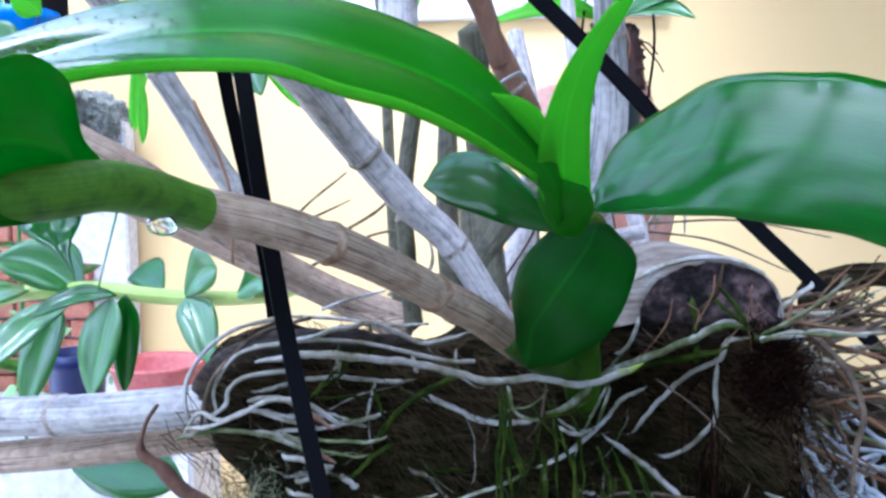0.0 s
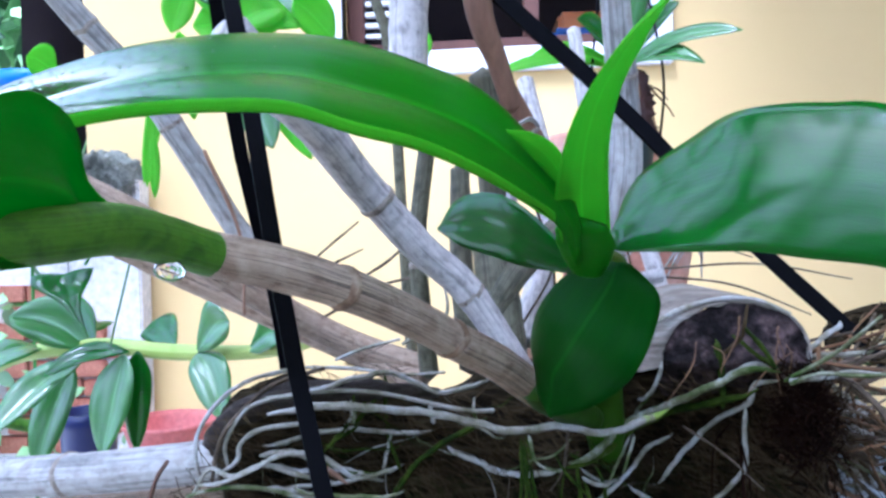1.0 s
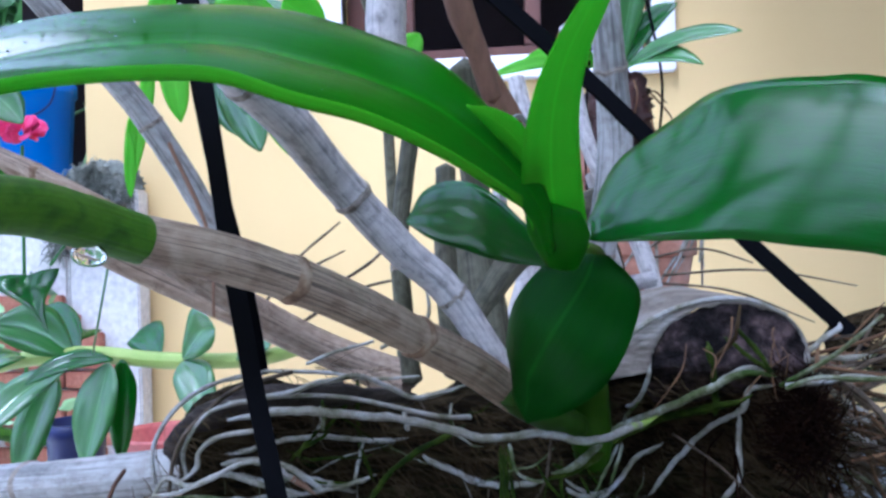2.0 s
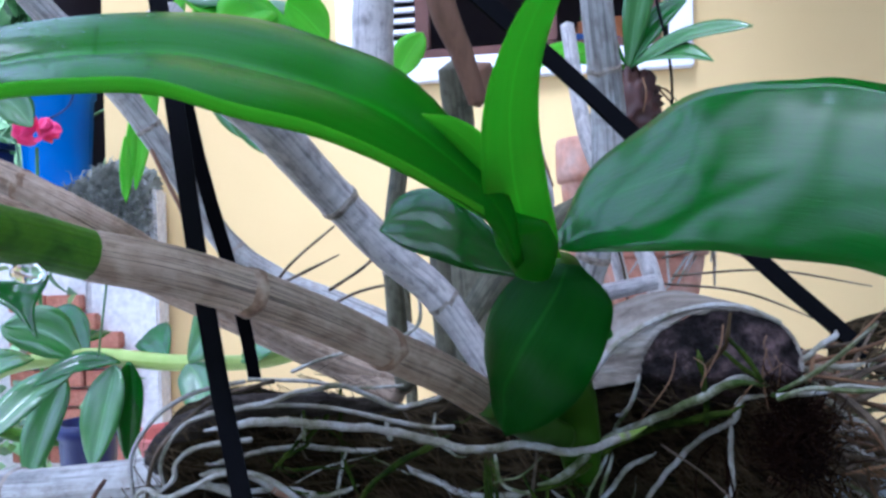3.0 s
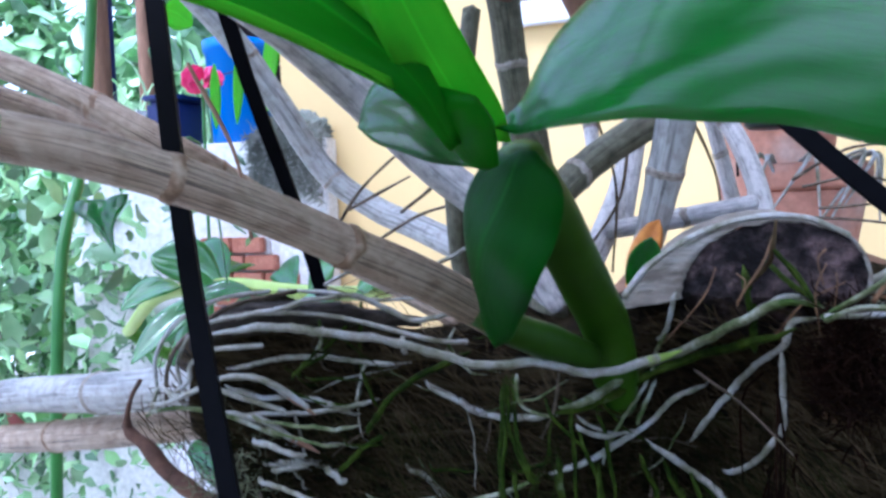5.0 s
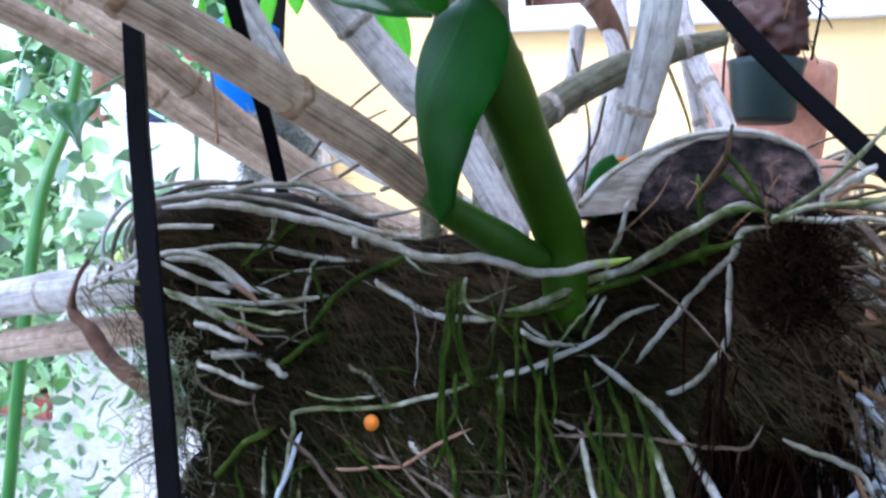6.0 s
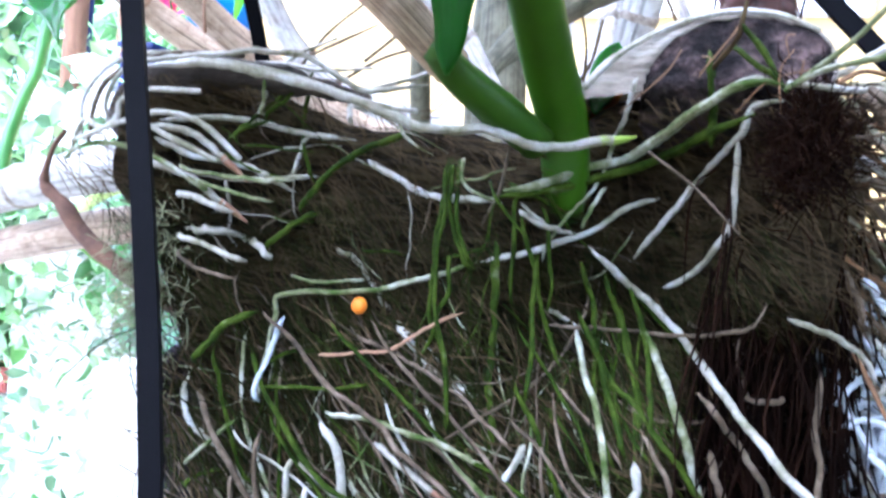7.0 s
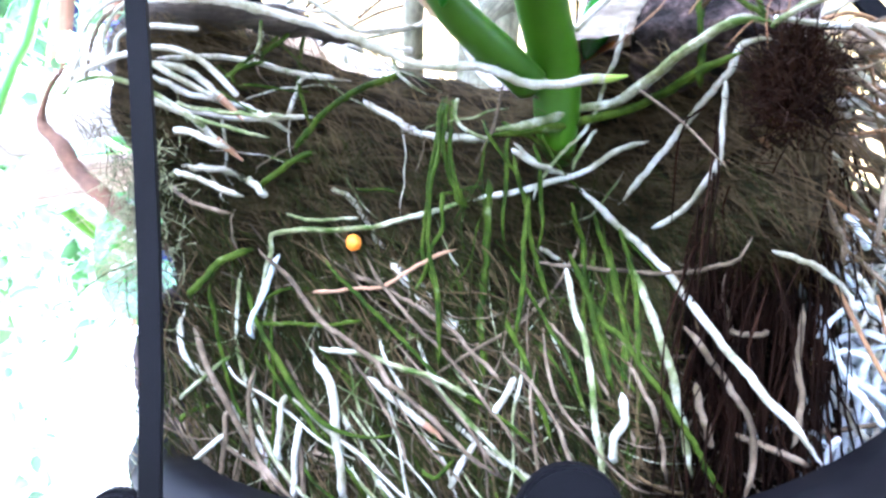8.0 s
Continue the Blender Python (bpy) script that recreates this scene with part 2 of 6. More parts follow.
M["pot_brown"] = noisy("pot_brown", [(0.035, 0.014, 0.010), (0.08, 0.03, 0.022)], 20, 0.5, b=0.2)
M["soil"] = noisy("soil", [(0.03, 0.02, 0.012), (0.09, 0.06, 0.04)], 60, 0.95, b=0.8, dist=0.004)
M["blue"] = noisy("drum_blue", [(0.006, 0.10, 0.44), (0.012, 0.16, 0.56)], 5, 0.4, b=0.05)
M["navy"] = noisy("navy_plastic", [(0.006, 0.012, 0.07), (0.012, 0.02, 0.12)], 8, 0.4, b=0.05)
M["petal"] = noisy("petal_pink", [(0.70, 0.02, 0.14), (0.85, 0.07, 0.26)], 60, 0.6, b=0.2)
M["moss"] = noisy("lichen_grey", [(0.16, 0.17, 0.13), (0.42, 0.43, 0.37)], 30, 0.95, b=1.0, dist=0.006, fine=160)
M["stake"] = noisy("bamboo_green", [(0.03, 0.13, 0.02), (0.06, 0.20, 0.035)], 20, 0.4, b=0.1)
M["post"] = noisy("post_wood", [(0.13, 0.065, 0.035), (0.24, 0.13, 0.075)], 16, 0.85, stretch=(4, 4, 0.5), b=0.4, fine=90)
M["brick"] = noisy("brick_red", [(0.36, 0.12, 0.07), (0.50, 0.22, 0.14)], 40, 0.9, b=0.4, fine=160)
M["mortar"] = noisy("mortar", [(0.45, 0.40, 0.35), (0.58, 0.52, 0.46)], 60, 0.95)
M["concrete"] = noisy("concrete_pale", [(0.70, 0.68, 0.65), (0.82, 0.80, 0.77)], 6, 0.9, b=0.3, fine=80)
M["tile_red"] = noisy("tile_red", [(0.45, 0.10, 0.09), (0.58, 0.2, 0.17)], 10, 0.6, b=0.2, fine=120)
M["ground"] = noisy("garden_earth", [(0.10, 0.08, 0.05), (0.22, 0.18, 0.12)], 5, 0.95, b=0.5, fine=80)
# foliage greens lightened, the second most, to imitate sunlit sheen and glare
M["foliage"] = noisy("foliage", [(0.03, 0.11, 0.025), (0.08, 0.23, 0.055), (0.17, 0.32, 0.11)], 9, 0.3, b=0.1)
M["foliage_lit"] = noisy("foliage_lit", [(0.14, 0.33, 0.13), (0.32, 0.53, 0.29)], 14, 0.3, b=0.1)
for nm in ("foliage", "foliage_lit"):
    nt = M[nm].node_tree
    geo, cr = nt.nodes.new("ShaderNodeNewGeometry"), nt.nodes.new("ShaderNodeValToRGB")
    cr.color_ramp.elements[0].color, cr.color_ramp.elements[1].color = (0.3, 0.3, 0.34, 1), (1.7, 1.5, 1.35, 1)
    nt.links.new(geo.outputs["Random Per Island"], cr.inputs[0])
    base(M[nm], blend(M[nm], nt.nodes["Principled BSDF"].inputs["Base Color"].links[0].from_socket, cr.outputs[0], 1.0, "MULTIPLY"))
M["water"] = mat("water", (1, 1, 1), 0.02)
M["water"].node_tree.nodes["Principled BSDF"].inputs["Transmission Weight"].default_value = 1.0
M["water"].node_tree.nodes["Principled BSDF"].inputs["IOR"].default_value = 1.33
M["red"] = noisy("red_cloth", [(0.5, 0.02, 0.02), (0.62, 0.04, 0.04)], 30, 0.8)
M["orange_wood"] = noisy("wood_orange", [(0.42, 0.14, 0.04), (0.55, 0.22, 0.07)], 12, 0.5)
M["cloth_blue"] = noisy("cloth_blue", [(0.02, 0.06, 0.22), (0.04, 0.10, 0.30)], 30, 0.8)


# ---- mesh tools ----
def cat(pts, n):
    """A smooth line through the points, n samples evenly along it."""
    P = np.array(pts, float)
    if len(P) == 2:
        return P[0] + np.linspace(0, 1, n)[:, None] * (P[1] - P[0])
    E = np.vstack([2 * P[0] - P[1], P, 2 * P[-1] - P[-2]])
    out = []
    for i in range(1, len(E) - 2):
        a, b, c, e = E[i - 1], E[i], E[i + 1], E[i + 2]
        for u in np.linspace(0, 1, 12, endpoint=False):
            out.append(0.5 * (2 * b + (c - a) * u + (2 * a - 5 * b + 4 * c - e) * u * u + (3 * b - a - 3 * c + e) * u ** 3))
    out.append(P[-1])
    out = np.array(out)
    s = np.r_[0, np.cumsum(np.linalg.norm(np.diff(out, axis=0), axis=1))]
    q = np.linspace(0, s[-1], n)
    return np.stack([np.interp(q, s, out[:, k]) for k in range(out.shape[1])], 1)


def mesh(name, verts, faces, uvs=None, smooth=True):
    me = bpy.data.meshes.new(name)
    me.from_pydata([tuple(v) for v in verts], [], faces)
    if uvs is not None:
        lay = me.uv_layers.new(name="UVMap")
        idx = np.empty(len(me.loops), dtype=np.int32)
        me.loops.foreach_get("vertex_index", idx)
        lay.data.foreach_set("uv", np.array(uvs, dtype=np.float32)[idx].ravel())
    if smooth:
        me.polygons.foreach_set("use_smooth", [True] * len(me.polygons))
    me.update()
    return me


def part(name, me, material, parent=None, label=""):
    """One mesh object; a child of parent where one is given."""
    if isinstance(me, bmesh.types.BMesh):
        bm, me = me, bpy.data.meshes.new(name)
        bm.to_mesh(me)
        bm.free()
    ob = new(name, me)
    if material is not None:
        me.materials.clear()
        me.materials.append(material)
    if parent is not None:
        ob.parent = parent
        ob.matrix_parent_inverse = Matrix.Translation(parent.matrix_world.translation).inverted() if parent.type == "EMPTY" else parent_inverse(parent)
    if label:
        ob["label"] = label
    return ob


def parent_inverse(ob):
    m = Matrix.Identity(4)
    while ob is not None:
        m = ob.matrix_parent_inverse @ ob.matrix_basis @ m if ob.parent else ob.matrix_basis @ m
        ob = ob.parent
    return m.inverted()


def thing(name, at, label, category, group="", kind=""):
    ob = new(name)
    ob.location = at
    ob.matrix_world = Matrix.Translation(at)
    ob.empty_display_size = 0.02
    return tagged(ob, label, category, group, kind)


def tube_data(pts, radii, n=24, seg=10, wob=0.0, seed=0, cap=True, flat=1.0):
    """Verts, faces and uvs of a tube along a smooth line; radii are spread along it."""
    C = cat(pts, n)
    R = np.interp(np.linspace(0, 1, n), np.linspace(0, 1, len(radii)), radii)
    rs = np.random.RandomState(seed)
    T = np.gradient(C, axis=0)
    T /= np.linalg.norm(T, axis=1)[:, None] + 1e-12
    up = np.array([0, 0, 1.0]) if abs(T[0][2]) < 0.9 else np.array([1.0, 0, 0])
    N = np.cross(T[0], up)
    N /= np.linalg.norm(N)
    verts, uvs, faces = [], [], []
    length = np.sum(np.linalg.norm(np.diff(C, axis=0), axis=1))
    s = 0.0
    bumps = 1 + wob * np.convolve(rs.randn(n + 4), np.ones(5) / 5, "valid")[:n] if wob else np.ones(n)
    for i in range(n):
        N = N - T[i] * (N @ T[i])
        N /= np.linalg.norm(N) + 1e-12
        B = np.cross(T[i], N)
        if i:
            s += np.linalg.norm(C[i] - C[i - 1])
        for k in range(seg + 1):
            a = 2 * math.pi * k / seg
            verts.append(C[i] + R[i] * bumps[i] * (math.cos(a) * N + flat * math.sin(a) * B))
            uvs.append((s / 0.05, k / seg))
    w = seg + 1
    for i in range(n - 1):
        for k in range(seg):
            faces.append((i * w + k, i * w + k + 1, (i + 1) * w + k + 1, (i + 1) * w + k))
    if cap:
        for i, c in ((0, C[0]), (n - 1, C[-1])):
            b = len(verts)
            verts.append(c + (T[i] * (-1 if i == 0 else 1)) * R[i] * 0.6)
            uvs.append((s / 0.05 if i else 0, 0.5))
            for k in range(seg):
                q = (i * w + k, i * w + k + 1, b)
                faces.append(q[::-1] if i == 0 else q)
    return verts, faces, uvs


def tube(name, pts, radii, n=24, seg=10, wob=0.0, seed=0, flat=1.0):
    return mesh(name, *tube_data(pts, radii, n, seg, wob, seed, True, flat))


def joined(name, datas):
    V, F, U = [], [], []
    for v, f, u in datas:
        b = len(V)
        V += list(v)
        U += list(u)
        F += [tuple(i + b for i in q) for q in f]
    return mesh(name, V, F, U)


def leaf(name, A, B, fold=0.1, puff=0.05, thick=0.0008, n=36, m=10, wave=0.0, seed=0):
    """A leaf between two edge lines, creased along its midrib, with real thickness."""
    a, b = cat(A, n), cat(B, n)
    rs = np.random.RandomState(seed)
    ph = rs.rand() * 6
    mid = (a + b) / 2
    T = np.gradient(mid, axis=0)
    V, U = [], []
    nor = []
    for i in range(n):
        w = b[i] - a[i]
        N = np.cross(T[i], w)
        N /= np.linalg.norm(N) + 1e-12
        nor.append(N)
    nor = np.array(nor)
    for k in range(1, n):
        if nor[k] @ nor[k - 1] < 0:
            nor[k] = -nor[k]
    ker = np.ones(7) / 7
    nor = np.stack([np.convolve(np.pad(nor[:, k], 3, "edge"), ker, "valid") for k in range(3)], 1)
    grid = np.zeros((n, m + 1, 3))
    for i in range(n):
        w = np.linalg.norm(b[i] - a[i])
        for j in range(m + 1):
            v = j / m
            x = abs(2 * v - 1)
            off = -fold * w * (1 - x) + puff * w * math.sin(math.pi * x) + wave * w * math.sin(9 * i / n + ph + 3 * v) * x
            grid[i, j] = a[i] + v * (b[i] - a[i]) + nor[i] * off
    for sgn in (1, -1):
        for i in range(n):
            for j in range(m + 1):
                edge = min(1.0, 4 * min(j, m - j) / m + 0.25)
                V.append(grid[i, j] + nor[i] * sgn * thick * 0.5 * edge)
                U.append((i / n, j / m))
    w, off = m + 1, n * (m + 1)
    F = []
    for i in range(n - 1):
        for j in range(m):
            q = (i * w + j, i * w + j + 1, (i + 1) * w + j + 1, (i + 1) * w + j)
            F.append(q)
            F.append(tuple(off + k for k in q[::-1]))
        for j in (0, m):
            q = (i * w + j, (i + 1) * w + j, off + (i + 1) * w + j, off + i * w + j)
            F.append(q if j == 0 else q[::-1])
    for i in (0, n - 1):
        for j in range(m):
            q = (i * w + j, off + i * w + j, off + i * w + j + 1, i * w + j + 1)
            F.append(q if i == 0 else q[::-1])
    return mesh(name, V, F, U)


def lump(at, size, freq=3.5, rough=0.25):
    """An uneven rounded lump."""
    V, F, U = [], [], []
    for i in range(25):
        for k in range(40):
            a, b = 2 * math.pi * k / 40, math.pi * (i / 24 - 0.5)
            v = Vector((math.cos(a) * math.cos(b), math.sin(a) * math.cos(b), math.sin(b)))
            r = 1 + rough * noise.fractal(v * freq, 0.8, 2.0, 5)
            V.append([at[j] + v[j] * size[j] * r for j in range(3)])
            U.append((k / 40, i / 24))
    for i in range(24):
        for k in range(40):
            F.append((i * 40 + k, i * 40 + (k + 1) % 40, (i + 1) * 40 + (k + 1) % 40, (i + 1) * 40 + k))
    return mesh("lump", V, F, U)


def blade(root, tip, width, sag=0.02, up=(0, 0, 1), fold=0.12, name="leaf", curl=0.0, seed=0):
    """A simple strap or oval leaf from root to tip that sags in between."""
    r, t = np.array(root, float), np.array(tip, float)
    ax = t - r
    side = np.cross(ax, np.array(up, float))
    side /= np.linalg.norm(side) + 1e-9
    A, B = [], []
    for u, w in ((0, 0.12), (0.12, 0.5), (0.3, 0.9), (0.5, 1.0), (0.7, 0.9), (0.88, 0.55), (1, 0.06)):
        c = r + ax * u + np.array((0, 0, 1)) * sag * 4 * u * (1 - u)
        A.append(c + side * width * 0.5 * w)
        B.append(c - side * width * 0.5 * w + np.array((0, 0, 1)) * curl * width * w)
    return leaf(name, A, B, fold=fold, n=20, m=6, seed=seed, wave=0.04)


def box(name, lo, hi, bev=0.003):
    bm = bmesh.new()
    bmesh.ops.create_cube(bm, size=1.0)
    lo, hi = Vector(lo), Vector(hi)
    for v in bm.verts:
        v.co = Vector([(lo[k] + hi[k]) / 2 + v.co[k] * (hi[k] - lo[k]) for k in range(3)])
    if bev:
        bmesh.ops.bevel(bm, geom=bm.edges[:], offset=bev, segments=2, affect="EDGES")
    return bm


def lathe(name, at, profile, seg=32, wob=0.0, tilt=(0, 0)):
    """A turned form: profile rows of (radius, height)."""
    V, F, U = [], [], []
    for i, (r, z) in enumerate(profile):
        for k in range(seg + 1):
            a = 2 * math.pi * k / seg
            V.append((at[0] + r * math.cos(a) + tilt[0] * z, at[1] + r * math.sin(a) + tilt[1] * z, at[2] + z))
            U.append((k / seg * 3, i / len(profile)))
    w = seg + 1
    for i in range(len(profile) - 1):
        for k in range(seg):
            F.append((i * w + k, i * w + k + 1, (i + 1) * w + k + 1, (i + 1) * w + k))
    return mesh(name, V, F, U)


# ---- the setting ----
def wall_y(x):
    return 1.56 - 0.10 * x


WX0, WX1, WZ0, WZ1 = -0.24, 0.340, 1.346, 2.15      # window opening
bm = bmesh.new()
for x0, x1, z0, z1 in ((-0.78, WX0, 0.0, 3.0), (WX1, 4.0, 0.0, 3.0), (WX0, WX1, 0.0, WZ0), (WX0, WX1, WZ1, 3.0)):
    vs = [bm.verts.new((x, wall_y(x) + dy, z)) for dy in (0, 0.16) for x, z in ((x0, z0), (x1, z0), (x1, z1), (x0, z1))]
    for q in ((0, 1, 2, 3), (7, 6, 5, 4), (0, 4, 5, 1), (1, 5, 6, 2), (2, 6, 7, 3), (3, 7, 4, 0)):
        bm.faces.new([vs[i] for i in q])
tagged(part("wall_north", bm, M["wall"]), "yellow painted plaster house wall", "wall", kind="structure")
# the near-black wall colour stands in for the room's indoor shade
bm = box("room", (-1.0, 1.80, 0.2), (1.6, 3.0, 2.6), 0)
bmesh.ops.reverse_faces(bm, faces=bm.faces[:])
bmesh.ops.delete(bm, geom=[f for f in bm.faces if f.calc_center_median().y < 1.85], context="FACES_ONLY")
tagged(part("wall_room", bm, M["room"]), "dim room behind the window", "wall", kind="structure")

win = thing("window_1", (0.13, wall_y(0.13), WZ0), "window with a white painted frame and dark wooden sash", "window", kind="structure")


def wbox(x0, x1, z0, z1, y0, y1, bev=0.003):
    bm = box("b", (x0, y0, z0), (x1, y1, z1), bev)
    for v in bm.verts:
        v.co.y += wall_y(v.co.x)
    return bm


for x0, x1, z0, z1 in ((WX0 - 0.04, WX1 + 0.04, WZ0 - 0.045, WZ0), (WX1, WX1 + 0.04, WZ0, WZ1), (WX0 - 0.04, WX0, WZ0, WZ1), (WX0 - 0.04, WX1 + 0.04, WZ1, WZ1 + 0.04)):
    part("window_frame", wbox(x0, x1, z0, z1, -0.018, 0.05), M["white"], win, "white painted frame")
for x0, x1, z0, z1 in ((WX0, WX1, WZ0, WZ0 + 0.035), (WX1 - 0.035, WX1, WZ0 + 0.035, WZ1), (WX0, WX0 + 0.035, WZ0 + 0.035, WZ1), (0.115, 0.145, WZ0 + 0.035, WZ1), (WX0 + 0.106, WX0 + 0.135, WZ0 + 0.035, WZ1)):
    part("sash", wbox(x0, x1, z0, z1, 0.06, 0.10), M["wood_dark"], win, "dark stained wooden sash")
for k in range(7):
    z = WZ0 + 0.05 + 0.022 * k
    part("slat", wbox(WX0 + 0.036, WX0 + 0.105, z, z + 0.009, 0.07, 0.085, 0.001), M["white"], win)
cab = thing("cabinet", (0.25, 2.0, 1.3), "orange-brown wooden cabinet standing inside the room", "cabinet")
part("body", box("c", (0.22, 1.95, 1.20), (0.50, 2.2, 1.52), 0.01), M["orange_wood"], cab)
part("door", box("c", (0.23, 1.942, 1.22), (0.355, 1.95, 1.50), 0.003), M["orange_wood"], cab)
part("cloth", box("c", (0.20, 1.90, 1.395), (0.31, 1.94, 1.47), 0.01), M["cloth_blue"], cab, "blue cloth over the edge")

tagged(part("ground", box("g", (-60, -40, -0.06), (60, 90, 0.0), 0), M["ground"]), "brown garden earth", "ground", kind="structure")
tagged(part("floor_terrace", box("g", (-5.0, 0.2, 0.0), (3.0, 4.2, 0.10), 0.005), M["concrete"]), "pale sunlit concrete terrace", "floor", kind="structure")

for n_, y_ in (("rafter_1", -0.46), ("rafter_2", 0.24)):
    tagged(part(n_, box("r", (-1.05, y_ - 0.02, 2.60), (0.14, y_ + 0.02, 2.66), 0.003), M["wood_dark"]), "dark wooden rafter reaching out from the porch roof", "rafter", kind="structure")
tagged(part("ceiling", box("r", (0.12, -1.3, 2.60), (3.2, 1.42, 2.68), 0.004), M["wood_dark"]), "dark wooden porch roof of the house", "roof", kind="structure")

# plastered pillar with some bricks laid bare, and a low kerb
brick_me = bpy.data.meshes.new("brick")
bm = box("b", (-0.036, -0.012, -0.016), (0.036, 0.012, 0.016), 0.003)
bm.to_mesh(brick_me)
bm.free()
brick_me.materials.append(M["brick"])
pil = thing("plaster_pillar", (-0.93, 1.62, 0.10), "low pale plastered pillar with bare red bricks", "pillar")
part("core", box("c", (-1.30, 1.565, 0.10), (-0.785, 1.80, 1.115), 0.006), M["concrete"], pil)
part("ledge", box("c", (-0.783, 1.565, 0.10), (-0.645, 1.618, 1.115), 0.004), M["concrete"], pil)
for r in range(9):
    for c in range(3 if r < 7 else 2):
        ob = new("brick", brick_me)
        ob.parent = pil
        ob.matrix_parent_inverse = Matrix.Translation((-0.93, 1.62, 0.10)).inverted()
        ob.location = (-0.875 + c * 0.077 - (0.0 if r % 2 else 0.03), 1.558, 0.60 + r * 0.037)
bas = thing("plastic_basin", (-0.49, 1.32, 0.62), "faded pinkish red plastic basin on a plinth", "basin")
part("bowl", lathe("bowl", (-0.50, 1.32, 0.622), ((0, 0), (0.05, 0), (0.055, 0.004), (0.075, 0.07), (0.08, 0.072), (0.078, 0.078), (0.07, 0.07), (0.05, 0.008), (0, 0.006))), M["tile_red"], bas)
plinth = tagged(part("plinth", box("c", (-0.58, 1.24, 0.10), (-0.42, 1.40, 0.62), 0.006), M["concrete"]), "pale concrete block plinth on the terrace", "plinth")
kerb = thing("garden_kerb", (-1.4, 1.66, 0.10), "low pale plastered garden kerb", "kerb")
part("core", box("c", (-2.2, 1.60, 0.10), (-1.305, 1.72, 0.42), 0.008), M["concrete"], kerb)
part("cap", box("c", (-2.2, 1.57, 0.422), (-1.31, 1.75, 0.45), 0.006), M["tile_red"], kerb, "faded red tile cap")
for k in range(5):
    for j in range(3):
        t = part("floor_tile", box("t", (-0.62 + k * 0.105, 1.05 + j * 0.105, 0.10), (-0.52 + k * 0.105, 1.15 + j * 0.105, 0.112), 0.003), M["tile_red"])
        tagged(t, "square red clay floor tile", "tile", "red tiles on the terrace")


# ---- coconut husk in its hanging basket ----
def ss(u):
    u = min(1, max(0, u))
    return u * u * (3 - 2 * u)


ZT = ((-0.108, 0.910), (-0.09, 0.940), (-0.06, 0.957), (-0.03, 0.952), (-0.01, 0.945), (0.03, 0.931), (0.055, 0.940), (0.066, 0.948), (0.085, 0.9525), (0.13, 0.9525), (0.18, 0.945), (0.2, 0.93))
ZB = ((-0.108, 0.906), (-0.096, 0.902), (-0.083, 0.896), (-0.072, 0.880), (-0.064, 0.856), (-0.057, 0.82), (-0.05, 0.785), (0, 0.772), (0.108, 0.772), (0.122, 0.81), (0.132, 0.86), (0.15, 0.90), (0.2, 0.91))


def lerp(T, x):
    return float(np.interp(x, [a for a, b in T], [b for a, b in T]))


def front(x, z):
    """The husk's front face."""
    y = 0.292 - 0.024 * ss((-x - 0.02) / 0.07) - 0.012 * ss((x - 0.095) / 0.03)
    y += 0.030 * math.exp(-((x - 0.078) / 0.026) ** 2) * ss((z - 0.84) / 0.04) * (1 - ss((z - 0.922) / 0.024))
    y += 0.034 * ss((x - 0.088) / 0.03) * ss((0.892 - z) / 0.03)
    return y + 0.03 * max(0, min(1.3, (z - lerp(ZT, x) + 0.018) / 0.018)) ** 2


husk = thing("coconut_husk", (0.04, 0.36, 0.775), "dark weathered coconut husk overgrown with pale roots", "coconut husk")
V, F, U = [], [], []
NX, NA = 110, 72
for i in range(NX):
    x = -0.108 + 0.258 * i / (NX - 1)
    zt, zb = lerp(ZT, x), lerp(ZB, x)
    zc, hz = (zt + zb) / 2, (zt - zb) / 2
    end = min(1.0, (i + 0.3) / 12, (NX - 0.7 - i) / 10) ** 0.6
    for k in range(NA):
        a = 2 * math.pi * k / NA
        ca, sa = math.cos(a), math.sin(a)
        px = math.copysign(abs(ca) ** 0.45, ca)
        pz = math.copysign(abs(sa) ** 0.62, sa)
        z = zc + hz * pz
        yf = front(x, min(z, zt - 0.012))
        y = 0.365 + (yf - 0.365) * max(0.0, px) * end - 0.075 * min(0.0, px) * end
        v = Vector((x, y, z))
        n1 = noise.fractal(Vector((x * 26, y * 60, z * 60)), 0.8, 2.0, 4)
        n2 = noise.noise(Vector((x * 60, y * 220, z * 260)))
        v.y += (0.0022 - 0.0028 * n1 - 0.0012 * n2) * max(0.0, px)
        v.z += (0.0025 * n1 + 0.0008 * n2) * abs(sa) - 0.5 * max(0.0, v.y - 0.292) * (sa > 0) * (1 - ss((x + 0.03) / 0.05))
        V.append(v)
        U.append((i / NX, k / NA))
for i in range(NX - 1):
    for k in range(NA):
        F.append((i * NA + k, (i + 1) * NA + k, (i + 1) * NA + (k + 1) % NA, i * NA + (k + 1) % NA))
F.append(tuple(range(NA)))
F.append(tuple((NX - 1) * NA + k for k in range(NA))[::-1])
part("body", mesh("body", V, F, U), M["husk"], husk)

# the cut end of a second husk piece: pale rind round a dark fibrous hollow
RC, RW, RH = (0.0975, 0.2905, 0.9495), 0.0285, 0.0212


def arch(u, s=1.0, y=0.0):
    a = math.pi * (1 - u)
    return (RC[0] + RW * s * math.cos(a) + 0.005 * math.sin(a) - 0.012 * max(0, -math.cos(a)) ** 3 * s, RC[1] + y + 0.013 * s * math.sin(a) + 0.010 * max(0, -math.cos(a)) ** 2, RC[2] + RH * s * math.sin(a) ** 0.85 - 0.007 * s * max(0, -math.cos(a)) ** 4)


